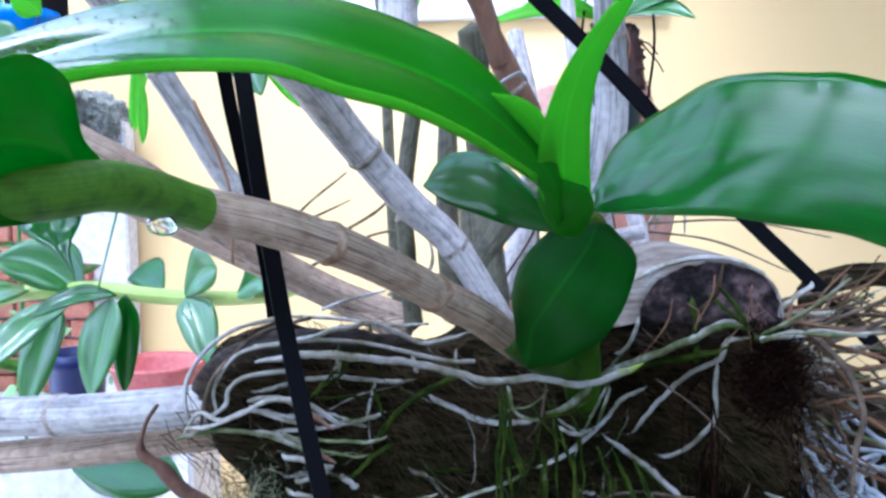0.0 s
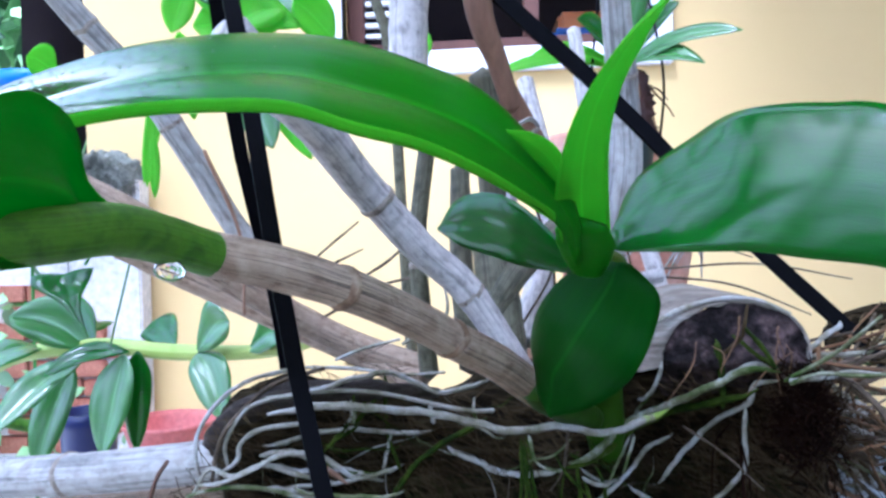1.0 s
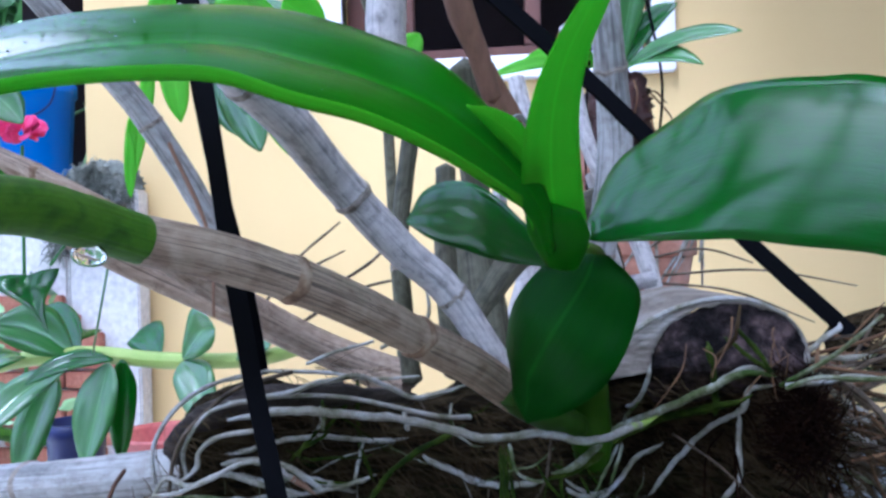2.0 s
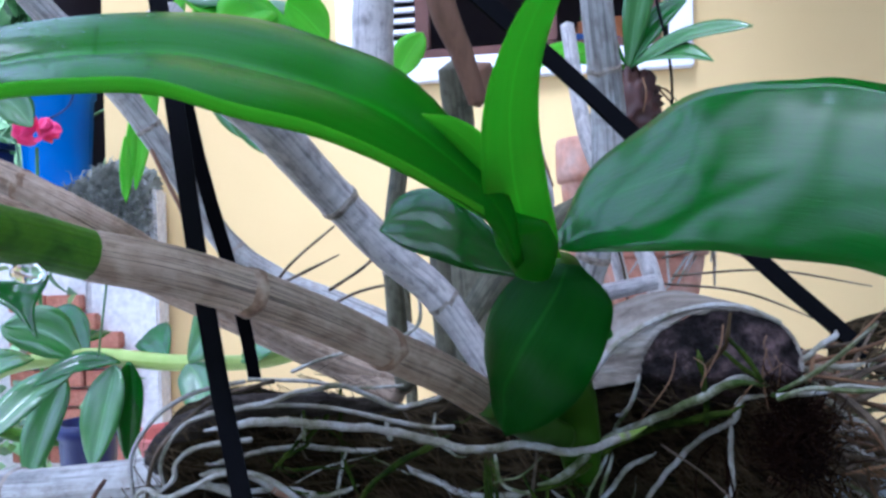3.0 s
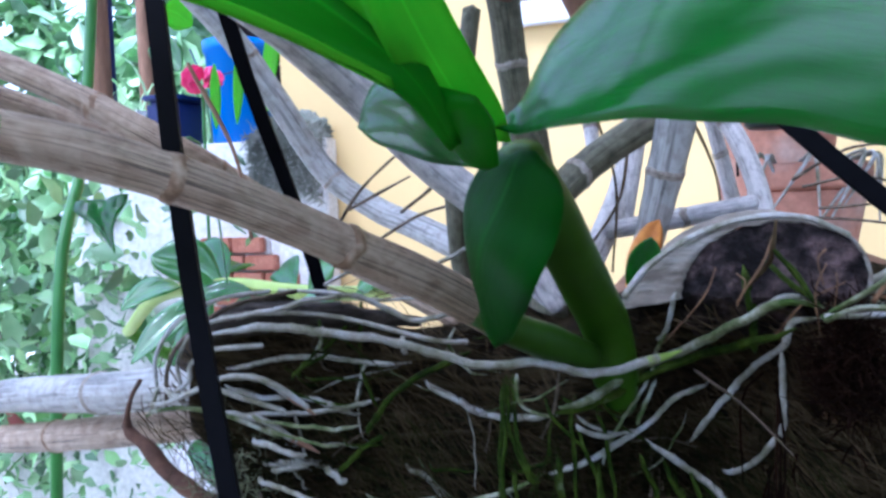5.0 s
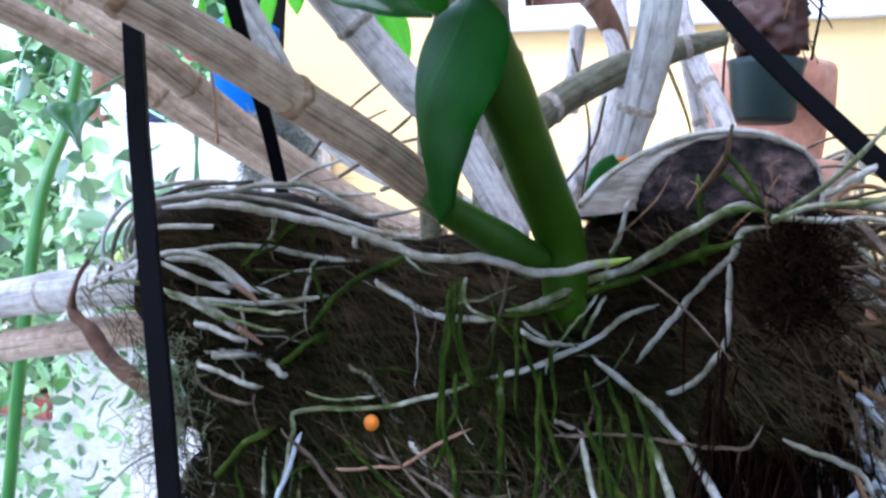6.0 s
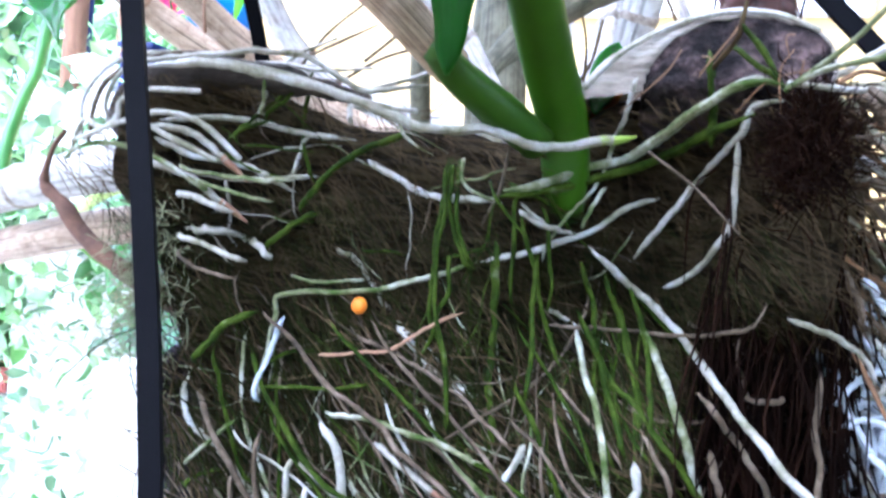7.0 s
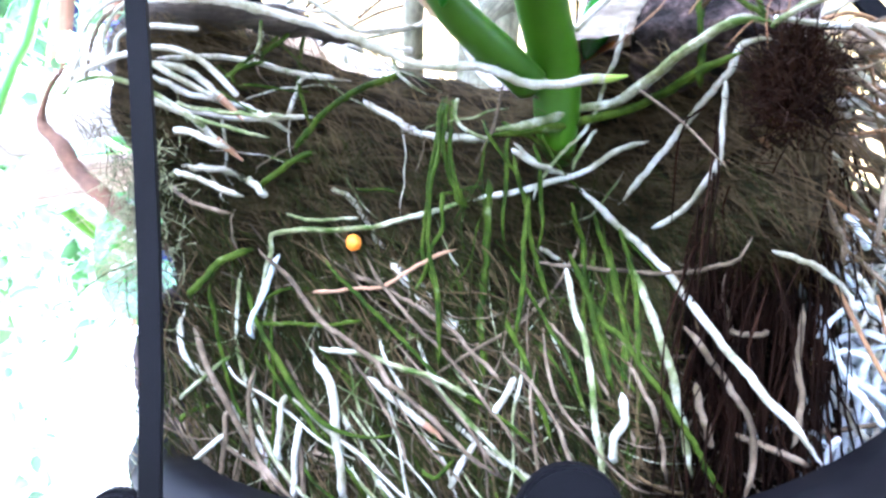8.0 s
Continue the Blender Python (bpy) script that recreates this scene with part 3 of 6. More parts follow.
piece = thing("husk_piece", (0.096, 0.34, 0.93), "cut coconut husk end with pale rind and dark fibrous core", "coconut husk")
NU, ROWS_IN = 56, 16


def rind_width(u):
    return 0.085 - 0.055 * ss((u - 0.6) / 0.3) + 0.36 * math.exp(-(u / 0.24) ** 2) + 0.03 * noise.noise(Vector((u * 16, 3.0, 1.0))) + 0.015 * noise.noise(Vector((u * 45, 7.0, 1.0)))


V, F, U = [], [], []
prof = ((1.0, 0.085, 0.0), (1.03, 0.04, 0.0), (1.015, 0.008, 0.0), (1.0, 0.001, 0.0), (1.0, 0.0, 0.25), (1.0, 0.0016, 0.45), (1.0, 0.0002, 0.65), (1.0, 0.0008, 1.0), (1.0, 0.006, 1.08))
for i in range(NU + 1):
    u = i / NU
    for j, (s, y, w) in enumerate(prof):
        p = arch(u, s - w * rind_width(u), y)
        n1 = 0.0008 * noise.noise(Vector((p[0] * 160, j * 2.0, p[2] * 160)))
        V.append((p[0], p[1] + n1, p[2] + n1))
        U.append((u, j / 8))
w = len(prof)
for i in range(NU):
    for j in range(w - 1):
        F.append((i * w + j, (i + 1) * w + j, (i + 1) * w + j + 1, i * w + j + 1))
part("rind", mesh("rind", V, F, U), M["rind"], piece, "pale weathered rind")
V, F, U = [], [], []
for i in range(NU + 1):
    u = i / NU
    e = arch(u, 1 - rind_width(u) * 0.99, 0.0)
    for j in range(ROWS_IN + 1):
        v = j / ROWS_IN
        x, z = e[0], e[2] + (RC[2] - 0.002 - e[2]) * min(1, v * 1.25) - 0.016 * max(0, v - 0.8) * 5
        n1 = noise.fractal(Vector((x * 140, z * 170, 1.0)), 0.9, 2.0, 5)
        V.append((x, e[1] + (RC[1] + 0.010 * max(0, -math.cos(math.pi * (1 - u))) ** 2 - e[1]) * min(1, v * 1.25) + 0.0012 + 0.0016 * math.sin(math.pi * v) + 0.0018 * n1 * math.sin(math.pi * min(1, v + 0.1)) + 0.022 * max(0, v - 0.8) * 5, z))
        U.append((u, v))
for i in range(NU):
    for j in range(ROWS_IN):
        k = i * (ROWS_IN + 1) + j
        F.append((k, k + ROWS_IN + 1, k + ROWS_IN + 2, k + 1))
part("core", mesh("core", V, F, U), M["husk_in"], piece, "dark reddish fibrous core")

# loose strands on the cut end
rs = np.random.RandomState(23)
for i in range(7):
    x, z = rs.uniform(0.078, 0.122), rs.uniform(0.950, 0.966)
    e = (x + rs.normal(-0.004, 0.008), 0.284 + rs.uniform(-0.004, 0.002), z - rs.uniform(0.008, 0.022))
    part("strand", tube("strand", ((x, 0.292, z), ((x + e[0]) / 2 + rs.normal(0, 0.002), 0.285, (z + e[2]) / 2 + 0.002), e), (0.00025, 0.0003, 0.00015), 14, 5, 0.3, i), M["strand"], piece)

# bare woody shell at the husk's upper end
part("shell", tube("shell", ((-0.090, 0.290, 0.918), (-0.083, 0.281, 0.930), (-0.068, 0.279, 0.9385), (-0.048, 0.283, 0.942), (-0.028, 0.290, 0.941), (-0.008, 0.298, 0.938)), (0.002, 0.0065, 0.0072, 0.006, 0.005, 0.002), 60, 16, 0.25, 8, 0.6), M["shell"], husk, "bare grey-brown woody shell")

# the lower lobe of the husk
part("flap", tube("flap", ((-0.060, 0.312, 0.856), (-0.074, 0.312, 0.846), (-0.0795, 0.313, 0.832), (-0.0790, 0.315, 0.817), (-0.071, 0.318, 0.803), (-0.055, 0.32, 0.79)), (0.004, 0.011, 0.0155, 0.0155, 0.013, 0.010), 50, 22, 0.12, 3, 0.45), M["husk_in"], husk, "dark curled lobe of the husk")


# loose fibres on the husk
def fibres(count, zone, length, rad, seed, spread=0.35, lift=0.002):
    rs = np.random.RandomState(seed)
    out = []
    for _ in range(count):
        x, z = rs.uniform(*zone[0]), rs.uniform(*zone[1])
        if not lerp(ZB, x) + 0.005 < z < lerp(ZT, x) - 0.004:
            continue
        a = rs.normal(zone[2], spread)
        ln = length * rs.uniform(0.4, 1.3)
        p = []
        for u in (0, 0.33, 0.67, 1.0):
            xx, zz = x + ln * u * math.cos(a), z + ln * u * math.sin(a) - 0.15 * ln * u * u
            p.append((xx, front(xx, zz) - 0.0015 - lift * rs.rand() * u * 3, zz))
        out.append(tube_data(p, (rad, rad, rad * 0.4), 6, 3, 0, 0, False))
    return joined("fibres", out)


part("fibre_coat", fibres(4200, ((-0.10, 0.14), (0.78, 0.95), -0.5), 0.015, 0.00017, 5, 0.45, 0.0008), M["fibre"], husk, "loose brown husk fibres")["kind"] = "stuff"
part("moss_coat", fibres(3000, ((-0.08, 0.12), (0.78, 0.91), -0.8), 0.013, 0.00016, 6, 0.7, 0.0016), M["fibre_moss"], husk, "mossy green fibres")["kind"] = "stuff"
rs = np.random.RandomState(11)
out = []
for _ in range(1300):
    a, b = rs.normal((0.1205, 0.283, 0.929), (0.0042, 0.004, 0.0062)), rs.normal(0, 1, 3)
    b /= np.linalg.norm(b)
    b[2] += 0.25
    ln = rs.uniform(0.004, 0.013)
    m = a + b * ln * 0.5 + rs.normal(0, 0.0008, 3)
    out.append(tube_data((a, m, a + b * ln), (0.00028, 0.00024, 0.00010), 5, 3, 0, 0, False))
# brown fibres hanging below the tuft; their near-black colour also carries the hollow's shade
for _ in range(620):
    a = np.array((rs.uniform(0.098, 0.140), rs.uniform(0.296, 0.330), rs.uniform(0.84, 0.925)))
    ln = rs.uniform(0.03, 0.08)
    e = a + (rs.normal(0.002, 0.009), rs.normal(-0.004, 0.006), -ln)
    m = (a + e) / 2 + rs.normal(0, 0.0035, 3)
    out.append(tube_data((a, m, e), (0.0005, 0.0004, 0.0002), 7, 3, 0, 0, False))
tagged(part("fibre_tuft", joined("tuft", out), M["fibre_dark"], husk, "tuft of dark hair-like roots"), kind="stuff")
out = []
for _ in range(700):
    a = rs.normal((-0.066, 0.274, 0.874), (0.006, 0.005, 0.014))
    b = rs.normal((-0.4, -0.4, -0.5), 0.7, 3)
    ln = rs.uniform(0.003, 0.010)
    b = b / np.linalg.norm(b) * ln
    out.append(tube_data((a, a + b * 0.5 + rs.normal(0, 0.001, 3), a + b), (0.0002, 0.00015, 0.0001), 5, 3, 0, 0, False))
tagged(part("fibre_fuzz", joined("fuzz", out), M["fibre_pale"], husk, "pale fuzzy fibres"), kind="stuff")

# black plastic hanging basket
basket = thing("hanging_basket", (0.04, 0.34, 0.70), "black plastic hanging basket with three flat straps", "hanging basket")
V, F, U = [], [], []
RP = [(math.cos(2 * math.pi * k / 72), math.sin(2 * math.pi * k / 72)) for k in range(72)]
bprof = ((0.095, 0.70), (0.118, 0.79), (0.122, 0.80), (0.134, 0.80), (0.136, 0.806), (0.134, 0.812), (0.118, 0.812), (0.114, 0.79), (0.09, 0.705))
for i, (r, z) in enumerate(bprof):
    for c, s in RP:
        V.append((0.05 + r * 1.06 * c, 0.352 + r * 0.93 * s, z + 0.10 * (c - 0.15) * r + 0.030 * max(0, c) ** 2 * (z > 0.75)))
        U.append((0, 0))
for i in range(len(bprof) - 1):
    for k in range(72):
        F.append((i * 72 + k, i * 72 + (k + 1) % 72, (i + 1) * 72 + (k + 1) % 72, (i + 1) * 72 + k))
F.append(tuple(range(72))[::-1])
part("basin", mesh("basin", V, F, U), M["plastic"], basket)


def strap(a, b, w, th, facing):
    """A flat strap with a thin lip along one edge."""
    a, b = Vector(a), Vector(b)
    ax = (b - a).normalized()
    side = ax.cross(Vector(facing)).normalized()
    nor = side.cross(ax).normalized()
    bm = bmesh.new()
    sec = ((-w, -th), (w * 0.55, -th), (w * 0.7, -th * 1.8), (w, -th * 1.8), (w, th), (-w, th))
    rings = []
    for i in range(13):
        c = a.lerp(b, i / 12)
        bow = 0.0012 * math.sin(i * 0.9)
        rings.append([bm.verts.new(c + side * (u + bow) + nor * v) for u, v in sec])
    for r0, r1 in zip(rings, rings[1:]):
        for k in range(6):
            bm.faces.new((r0[k], r0[(k + 1) % 6], r1[(k + 1) % 6], r1[k]))
    bm.faces.new(rings[0][::-1])
    bm.faces.new(rings[-1])
    bmesh.ops.bevel(bm, geom=[e for e in bm.edges if abs((e.verts[1].co - e.verts[0].co).normalized().dot(ax)) > 0.98], offset=0.0003, segments=1, affect="EDGES")
    return bm


HOOK = (-0.0851, 0.2488, 1.165)
part("strap", strap((-0.0135, 0.2079, 0.812), HOOK, 0.0025, 0.0009, (0.35, -1, 0)), M["plastic"], basket)
part("strap", strap((-0.085, 0.384, 0.934), (-0.0905, 0.2545, 1.165), 0.0029, 0.0009, (0.3, -1, 0)), M["plastic"], basket)
part("strap", strap((0.1986, 0.3485, 0.917), (0.0131, 0.3008, 1.090), 0.0032, 0.0009, (0.2, -1, 0.2)), M["plastic"], basket)
part("strap", strap((0.0131, 0.3008, 1.090), (-0.0835, 0.2500, 1.167), 0.0032, 0.0009, (0.2, -1, 0.2)), M["plastic"], basket)
part("hook", tube("hook", (HOOK, (-0.085, 0.2488, 1.20), (-0.075, 0.2488, 1.225), (-0.085, 0.2488, 1.24), (-0.098, 0.2488, 1.225)), (0.002,), 30, 8), M["plastic"], basket)
part("wire", tube("wire", ((-0.085, 0.2488, 1.238), (-0.086, 0.24, 1.9), (-0.085, 0.24, 2.605)), (0.0012,), 12, 6), M["wire"], basket)
for at, r in (((0.0745, 0.2665, 0.8085), 0.0155), ((-0.0285, 0.218, 0.806), 0.0075)):
    bm = bmesh.new()
    bmesh.ops.create_cone(bm, cap_ends=True, segments=28, radius1=r, radius2=r * 0.96, depth=0.006)
    bmesh.ops.bevel(bm, geom=bm.edges[:], offset=0.0012, segments=2, affect="EDGES")
    bmesh.ops.transform(bm, matrix=pose(*at, 82, 0, 12), verts=bm.verts)
    part("tab", bm, M["plastic"], basket, "rounded black strap tab")


# ---- the orchid ----
orchid = thing("orchid_plant", (0.045, 0.315, 0.93), "orchid with glossy green leaves, dry jointed canes and white roots", "orchid")


def cane(name, pts, radii, material, nodes=(), parent=orchid, label="", seed=0, ring=None, n=64):
    """A jointed cane, a little swollen at its nodes, each with a brown ring."""
    base_r = np.interp(np.linspace(0, 1, n), np.linspace(0, 1, len(radii)), radii)
    u = np.linspace(0, 1, n)
    for q in nodes:
        base_r *= 1 + 0.05 * np.exp(-((u - q) / 0.012) ** 2) - 0.03 * np.exp(-((u - q - 0.03) / 0.02) ** 2)
    ob = part(name, tube(name, pts, base_r, n, 20, 0.02, seed), material, parent, label)
    C = cat(pts, n)
    for q in nodes:
        i = min(n - 2, max(1, round(q * (n - 1))))
        r, d = base_r[i], (C[i + 1] - C[i]) / np.linalg.norm(C[i + 1] - C[i])
        rr = [(-0.0014, 0.985), (-0.0007, 1.02), (-0.0001, 1.05), (0.0005, 1.03), (0.0011, 1.008), (0.0017, 0.985)]
        V, F, U = tube_data([C[i] + d * a for a, _ in rr], [r * k for _, k in rr], 14, 28)
        rs = np.random.RandomState(seed * 7 + i)
        ragged = 0.0007 * np.convolve(rs.randn(33), (0.3, 0.4, 0.3), "valid")[:29]
        V = [v + d * ragged[k % 29] for k, v in enumerate(V)]
        part("node_ring", mesh("node_ring", V, F, U), ring or M["node" if material is M["cane"] else "node_pale"], ob)
    return ob


# front cane, with its green younger end
cane("cane", ((0.026, 0.268, 0.944), (0.013, 0.246, 0.957), (0.001, 0.229, 0.966), (-0.012, 0.210, 0.976), (-0.025, 0.194, 0.984), (-0.039, 0.182, 0.990), (-0.0505, 0.172, 0.9935)),
     (0.0056, 0.0057, 0.0055, 0.0053, 0.0052, 0.0053, 0.0051), M["cane"], (0.41, 0.745), label="dry tan jointed cane with fine stripes", seed=1)
cane("cane", ((-0.0503, 0.1722, 0.9934), (-0.056, 0.158, 0.997), (-0.058, 0.140, 0.999), (-0.0605, 0.122, 0.998), (-0.065, 0.104, 0.997), (-0.072, 0.085, 0.995)),
     (0.0050, 0.0050, 0.0047, 0.0046, 0.0044), M["cane_green"], (), label="green young end of the cane", seed=2)
# canes behind
cane("cane", ((-0.0690, 0.2500, 1.0604), (-0.0577, 0.2750, 1.0457), (-0.0496, 0.2920, 1.0364), (-0.0381, 0.3240, 1.0177), (-0.0162, 0.3450, 0.9908), (0.0033, 0.3550, 0.9715), (0.0267, 0.3620, 0.9344)), (0.0078, 0.0078, 0.0076, 0.007, 0.006), M["cane_grey"], (0.15, 0.49, 0.80), label="grey weathered bare cane", seed=3)
cane("cane", ((-0.2325, 0.405, 1.160), (-0.2080, 0.430, 1.122), (-0.1786, 0.460, 1.0804), (-0.1588, 0.4796, 1.0427), (-0.1375, 0.500, 0.9985), (-0.1060, 0.503, 0.9745), (-0.0746, 0.490, 0.9630), (-0.03, 0.455, 0.948), (0.0, 0.42, 0.936)), (0.0070, 0.0072, 0.0074, 0.0074, 0.0078, 0.0075), M["cane_pale"], (0.16, 0.34, 0.55), label="pale grey bare cane", seed=4)
cane("cane", ((-0.262, 0.303, 1.070), (-0.178, 0.3275, 1.0302), (-0.1362, 0.3402, 1.0061), (-0.1241, 0.3650, 0.9916), (-0.1045, 0.3850, 0.9729), (-0.060, 0.402, 0.945), (-0.015, 0.395, 0.93)), (0.0056, 0.0057, 0.0063, 0.0070, 0.0068, 0.006), M["cane"], (0.36, 0.55), label="brown dry bare cane", seed=5)
cane("cane", ((-0.250, 0.330, 1.041), (-0.195, 0.378, 1.013), (-0.163, 0.412, 0.988), (-0.115, 0.425, 0.962), (-0.062, 0.412, 0.940), (-0.02, 0.39, 0.925)), (0.0068, 0.0070, 0.0072, 0.0068, 0.006), M["cane"], (0.40,), label="dull brown bare cane behind another", seed=18)
cane("cane", ((-0.34, 0.42, 0.866), (-0.25, 0.372, 0.885), (-0.158, 0.324, 0.9015), (-0.10, 0.305, 0.911), (-0.05, 0.31, 0.915)), (0.0088, 0.0088, 0.0088, 0.0085, 0.008), M["cane_pale"], (0.63,), label="pale thick bare cane", seed=6)
cane("cane", ((-0.34, 0.42, 0.842), (-0.25, 0.378, 0.861), (-0.16, 0.34, 0.881), (-0.10, 0.33, 0.892), (-0.05, 0.33, 0.895)), (0.0078, 0.0078, 0.0075, 0.007), M["cane"], (0.42,), label="tan bare cane lying low", seed=7)
cane("cane", ((0.064, 0.338, 1.150), (0.0690, 0.350, 1.092), (0.0752, 0.368, 1.050), (0.0748, 0.370, 1.018), (0.0680, 0.376, 0.985), (0.0575, 0.386, 0.945)), (0.0060, 0.0062, 0.0068, 0.0080, 0.0072, 0.0052), M["cane_pale"], (0.42, 0.80), label="pale grooved upright cane", seed=8)
cane("cane", ((0.010, 0.362, 0.955), (0.027, 0.373, 0.980), (0.050, 0.388, 1.000), (0.075, 0.40, 1.013), (0.10, 0.41, 1.022)), (0.005, 0.0066, 0.0066, 0.006, 0.0035), M["cane_old"], (0.35, 0.85), label="old olive-brown furrowed cane", seed=9)
cane("cane", ((0.03, 0.42, 0.94), (0.045, 0.46, 0.985), (0.05, 0.48, 1.03), (0.04, 0.50, 1.09)), (0.006, 0.006, 0.005), M["cane_grey"], (0.5,), label="thin pale bare cane", seed=10)
cane("cane", ((0.115, 0.46, 0.945), (0.105, 0.47, 0.99), (0.08, 0.49, 1.05), (0.07, 0.5, 1.12)), (0.005, 0.005, 0.004), M["cane_grey"], (0.4,), label="thin pale bare cane", seed=12)
cane("cane", ((-0.016, 0.385, 0.93), (-0.019, 0.382, 0.965), (-0.02, 0.385, 1.0), (-0.012, 0.39, 1.06)), (0.0045, 0.0042, 0.004), M["cane_old"], (0.4,), label="dark thin dead cane", seed=13)
cane("cane", ((0.004, 0.40, 0.93), (0.0, 0.41, 0.98), (0.0, 0.42, 1.03)), (0.006, 0.006, 0.005), M["cane_old"], (0.4,), label="dark dead cane", seed=14)
cane("cane", ((0.02, 0.365, 0.93), (0.017, 0.375, 0.97), (0.012, 0.385, 1.01)), (0.011, 0.010, 0.008), M["cane_old"], (), label="dark cluster of old sheaths", seed=15)
cane("cane", ((-0.0183, 0.3300, 1.0484), (-0.0191, 0.3350, 1.0794), (-0.0175, 0.3400, 1.1135)), (0.0078, 0.0082, 0.008), M["cane_grey"], (0.8,), label="broad grey upright cane", seed=16)
cane("cane", ((0.0219, 0.3100, 1.0442), (0.0167, 0.3050, 1.0604), (0.0106, 0.3000, 1.0761), (0.0070, 0.3000, 1.1009)), (0.0035, 0.0042, 0.0052, 0.0055), M["post"], (), label="dark brown twisted dead stem", seed=17)

# the new growth
stem = part("stem", tube("stem", ((0.0553, 0.3220, 0.9064), (0.0553, 0.3090, 0.9130), (0.0532, 0.3030, 0.9341), (0.0490, 0.286, 0.951), (0.0465, 0.255, 0.968), (0.0425, 0.224, 0.987)), (0.0040, 0.0074, 0.0079, 0.0078, 0.0074, 0.0074, 0.006), 44, 20, 0.02, 2, 0.85), M["stem_green"], orchid, "fat green stem")
part("stem", tube("stem", ((0.047, 0.296, 0.928), (0.036, 0.281, 0.936), (0.028, 0.268, 0.942), (0.024, 0.257, 0.947)), (0.0062, 0.0066, 0.0058, 0.0045), 30, 18, 0.02, 3, 0.85), M["stem_dark"], orchid, "dark green leaf sheath")
UPL = ((0.034, 0.208, 0.990), (0.0300, 0.196, 1.006), (0.012, 0.190, 1.028), (-0.006, 0.198, 1.039), (-0.027, 0.199, 1.046), (-0.047, 0.194, 1.0465), (-0.064, 0.184, 1.043), (-0.077, 0.170, 1.036), (-0.092, 0.152, 1.024), (-0.112, 0.140, 1.006))
LOL = ((0.032, 0.206, 0.988), (0.0255, 0.192, 0.999), (0.010, 0.177, 1.008), (-0.004, 0.167, 1.014), (-0.017, 0.160, 1.017), (-0.030, 0.157, 1.021), (-0.045, 0.158, 1.022), (-0.062, 0.159, 1.0215), (-0.082, 0.152, 1.017), (-0.110, 0.139, 1.004))
part("leaf", leaf("leaf", UPL, LOL, 0.03, 0.035, seed=1, n=48, m=14), M["leaf"], orchid, "long glossy arching leaf wet with droplets")
part("leaf_margin", leaf("leaf_margin", LOL[1:9], [(x, y - 0.0010, z + 0.0026) for x, y, z in LOL[1:9]], 0.0, 0.0, 0.0006, n=48, m=4), M["leaf_young"], orchid, "pale curled lower margin of the long leaf")
UPR = ((0.0420, 0.2160, 0.9955), (0.0448, 0.2195, 0.9994), (0.0475, 0.2215, 1.0057), (0.0525, 0.2200, 1.0128), (0.063, 0.2130, 1.0203), (0.071, 0.204, 1.0255), (0.081, 0.197, 1.0265), (0.090, 0.191, 1.0257), (0.099, 0.186, 1.0245), (0.115, 0.176, 1.017), (0.131, 0.166, 1.003))
LOR = ((0.0400, 0.2135, 0.9930), (0.0440, 0.2130, 0.9915), (0.0465, 0.2105, 0.9913), (0.0490, 0.2070, 0.9913), (0.0552, 0.2000, 0.9913), (0.0641, 0.1940, 0.9913), (0.0718, 0.1900, 0.9912), (0.0823, 0.1850, 0.9895), (0.0942, 0.1800, 0.9879), (0.112, 0.172, 0.984), (0.130, 0.165, 1.000))
part("leaf", leaf("leaf", UPR, LOR, 0.055, -0.012, seed=2, n=48, m=14), M["leaf_back"], orchid, "broad glossy green leaf with a bright sheen")
YL = ((0.0305, 0.212, 0.990), (0.026, 0.196, 1.002), (0.0255, 0.178, 1.012), (0.027, 0.164, 1.020), (0.030, 0.153, 1.026), (0.034, 0.144, 1.031), (0.0405, 0.137, 1.0365), (0.047, 0.130, 1.042))
YR = ((0.043, 0.215, 0.990), (0.042, 0.212, 0.997), (0.039, 0.196, 1.008), (0.037, 0.181, 1.018), (0.037, 0.167, 1.026), (0.039, 0.156, 1.032), (0.0420, 0.146, 1.038), (0.0475, 0.131, 1.043))
part("leaf", leaf("leaf", YL, YR, -0.05, 0.02, seed=3, n=36, m=10), M["leaf_young"], orchid, "upright pale young leaf")
part("leaf", leaf("leaf", ((0.0280, 0.1920, 1.0062), (0.0199, 0.1860, 1.0142), (0.0140, 0.1810, 1.0198)), ((0.0300, 0.1920, 1.0075), (0.0263, 0.1860, 1.0156), (0.0203, 0.1830, 1.0193), (0.0141, 0.1808, 1.0199)), 0.1, 0.03, seed=4, n=20, m=6), M["leaf_young"], orchid, "tiny pale unfolding leaf")
BU = ((-0.0045, 0.246, 0.9985), (0.001, 0.239, 1.0065), (0.010, 0.230, 1.0085), (0.020, 0.222, 1.004), (0.034, 0.222, 0.990))
BL = ((-0.004, 0.243, 0.9975), (0.003, 0.238, 0.993), (0.012, 0.233, 0.990), (0.021, 0.228, 0.987), (0.034, 0.223, 0.985))
part("sheath", tube("sheath", ((0.0332, 0.2035, 0.9977), (0.0345, 0.2065, 0.9944), (0.0353, 0.2105, 0.9904), (0.0363, 0.2160, 0.9857)), (0.0070, 0.0076, 0.0062, 0.0042), 30, 20, 0.02, 6, 0.35), M["leaf"], orchid, "green leaf bases wrapped round the stem")
part("leaf", leaf("leaf", BU, BL, 0.05, -0.05, seed=5, n=26, m=10), M["leaf_back"], orchid, "short rounded green leaf")
DL = ((0.0290, 0.2530, 0.9390), (0.0255, 0.2535, 0.9455), (0.0243, 0.2525, 0.9530), (0.0228, 0.2515, 0.9630), (0.0262, 0.2385, 0.9755), (0.0335, 0.2270, 0.9860), (0.0430, 0.2205, 0.9885))
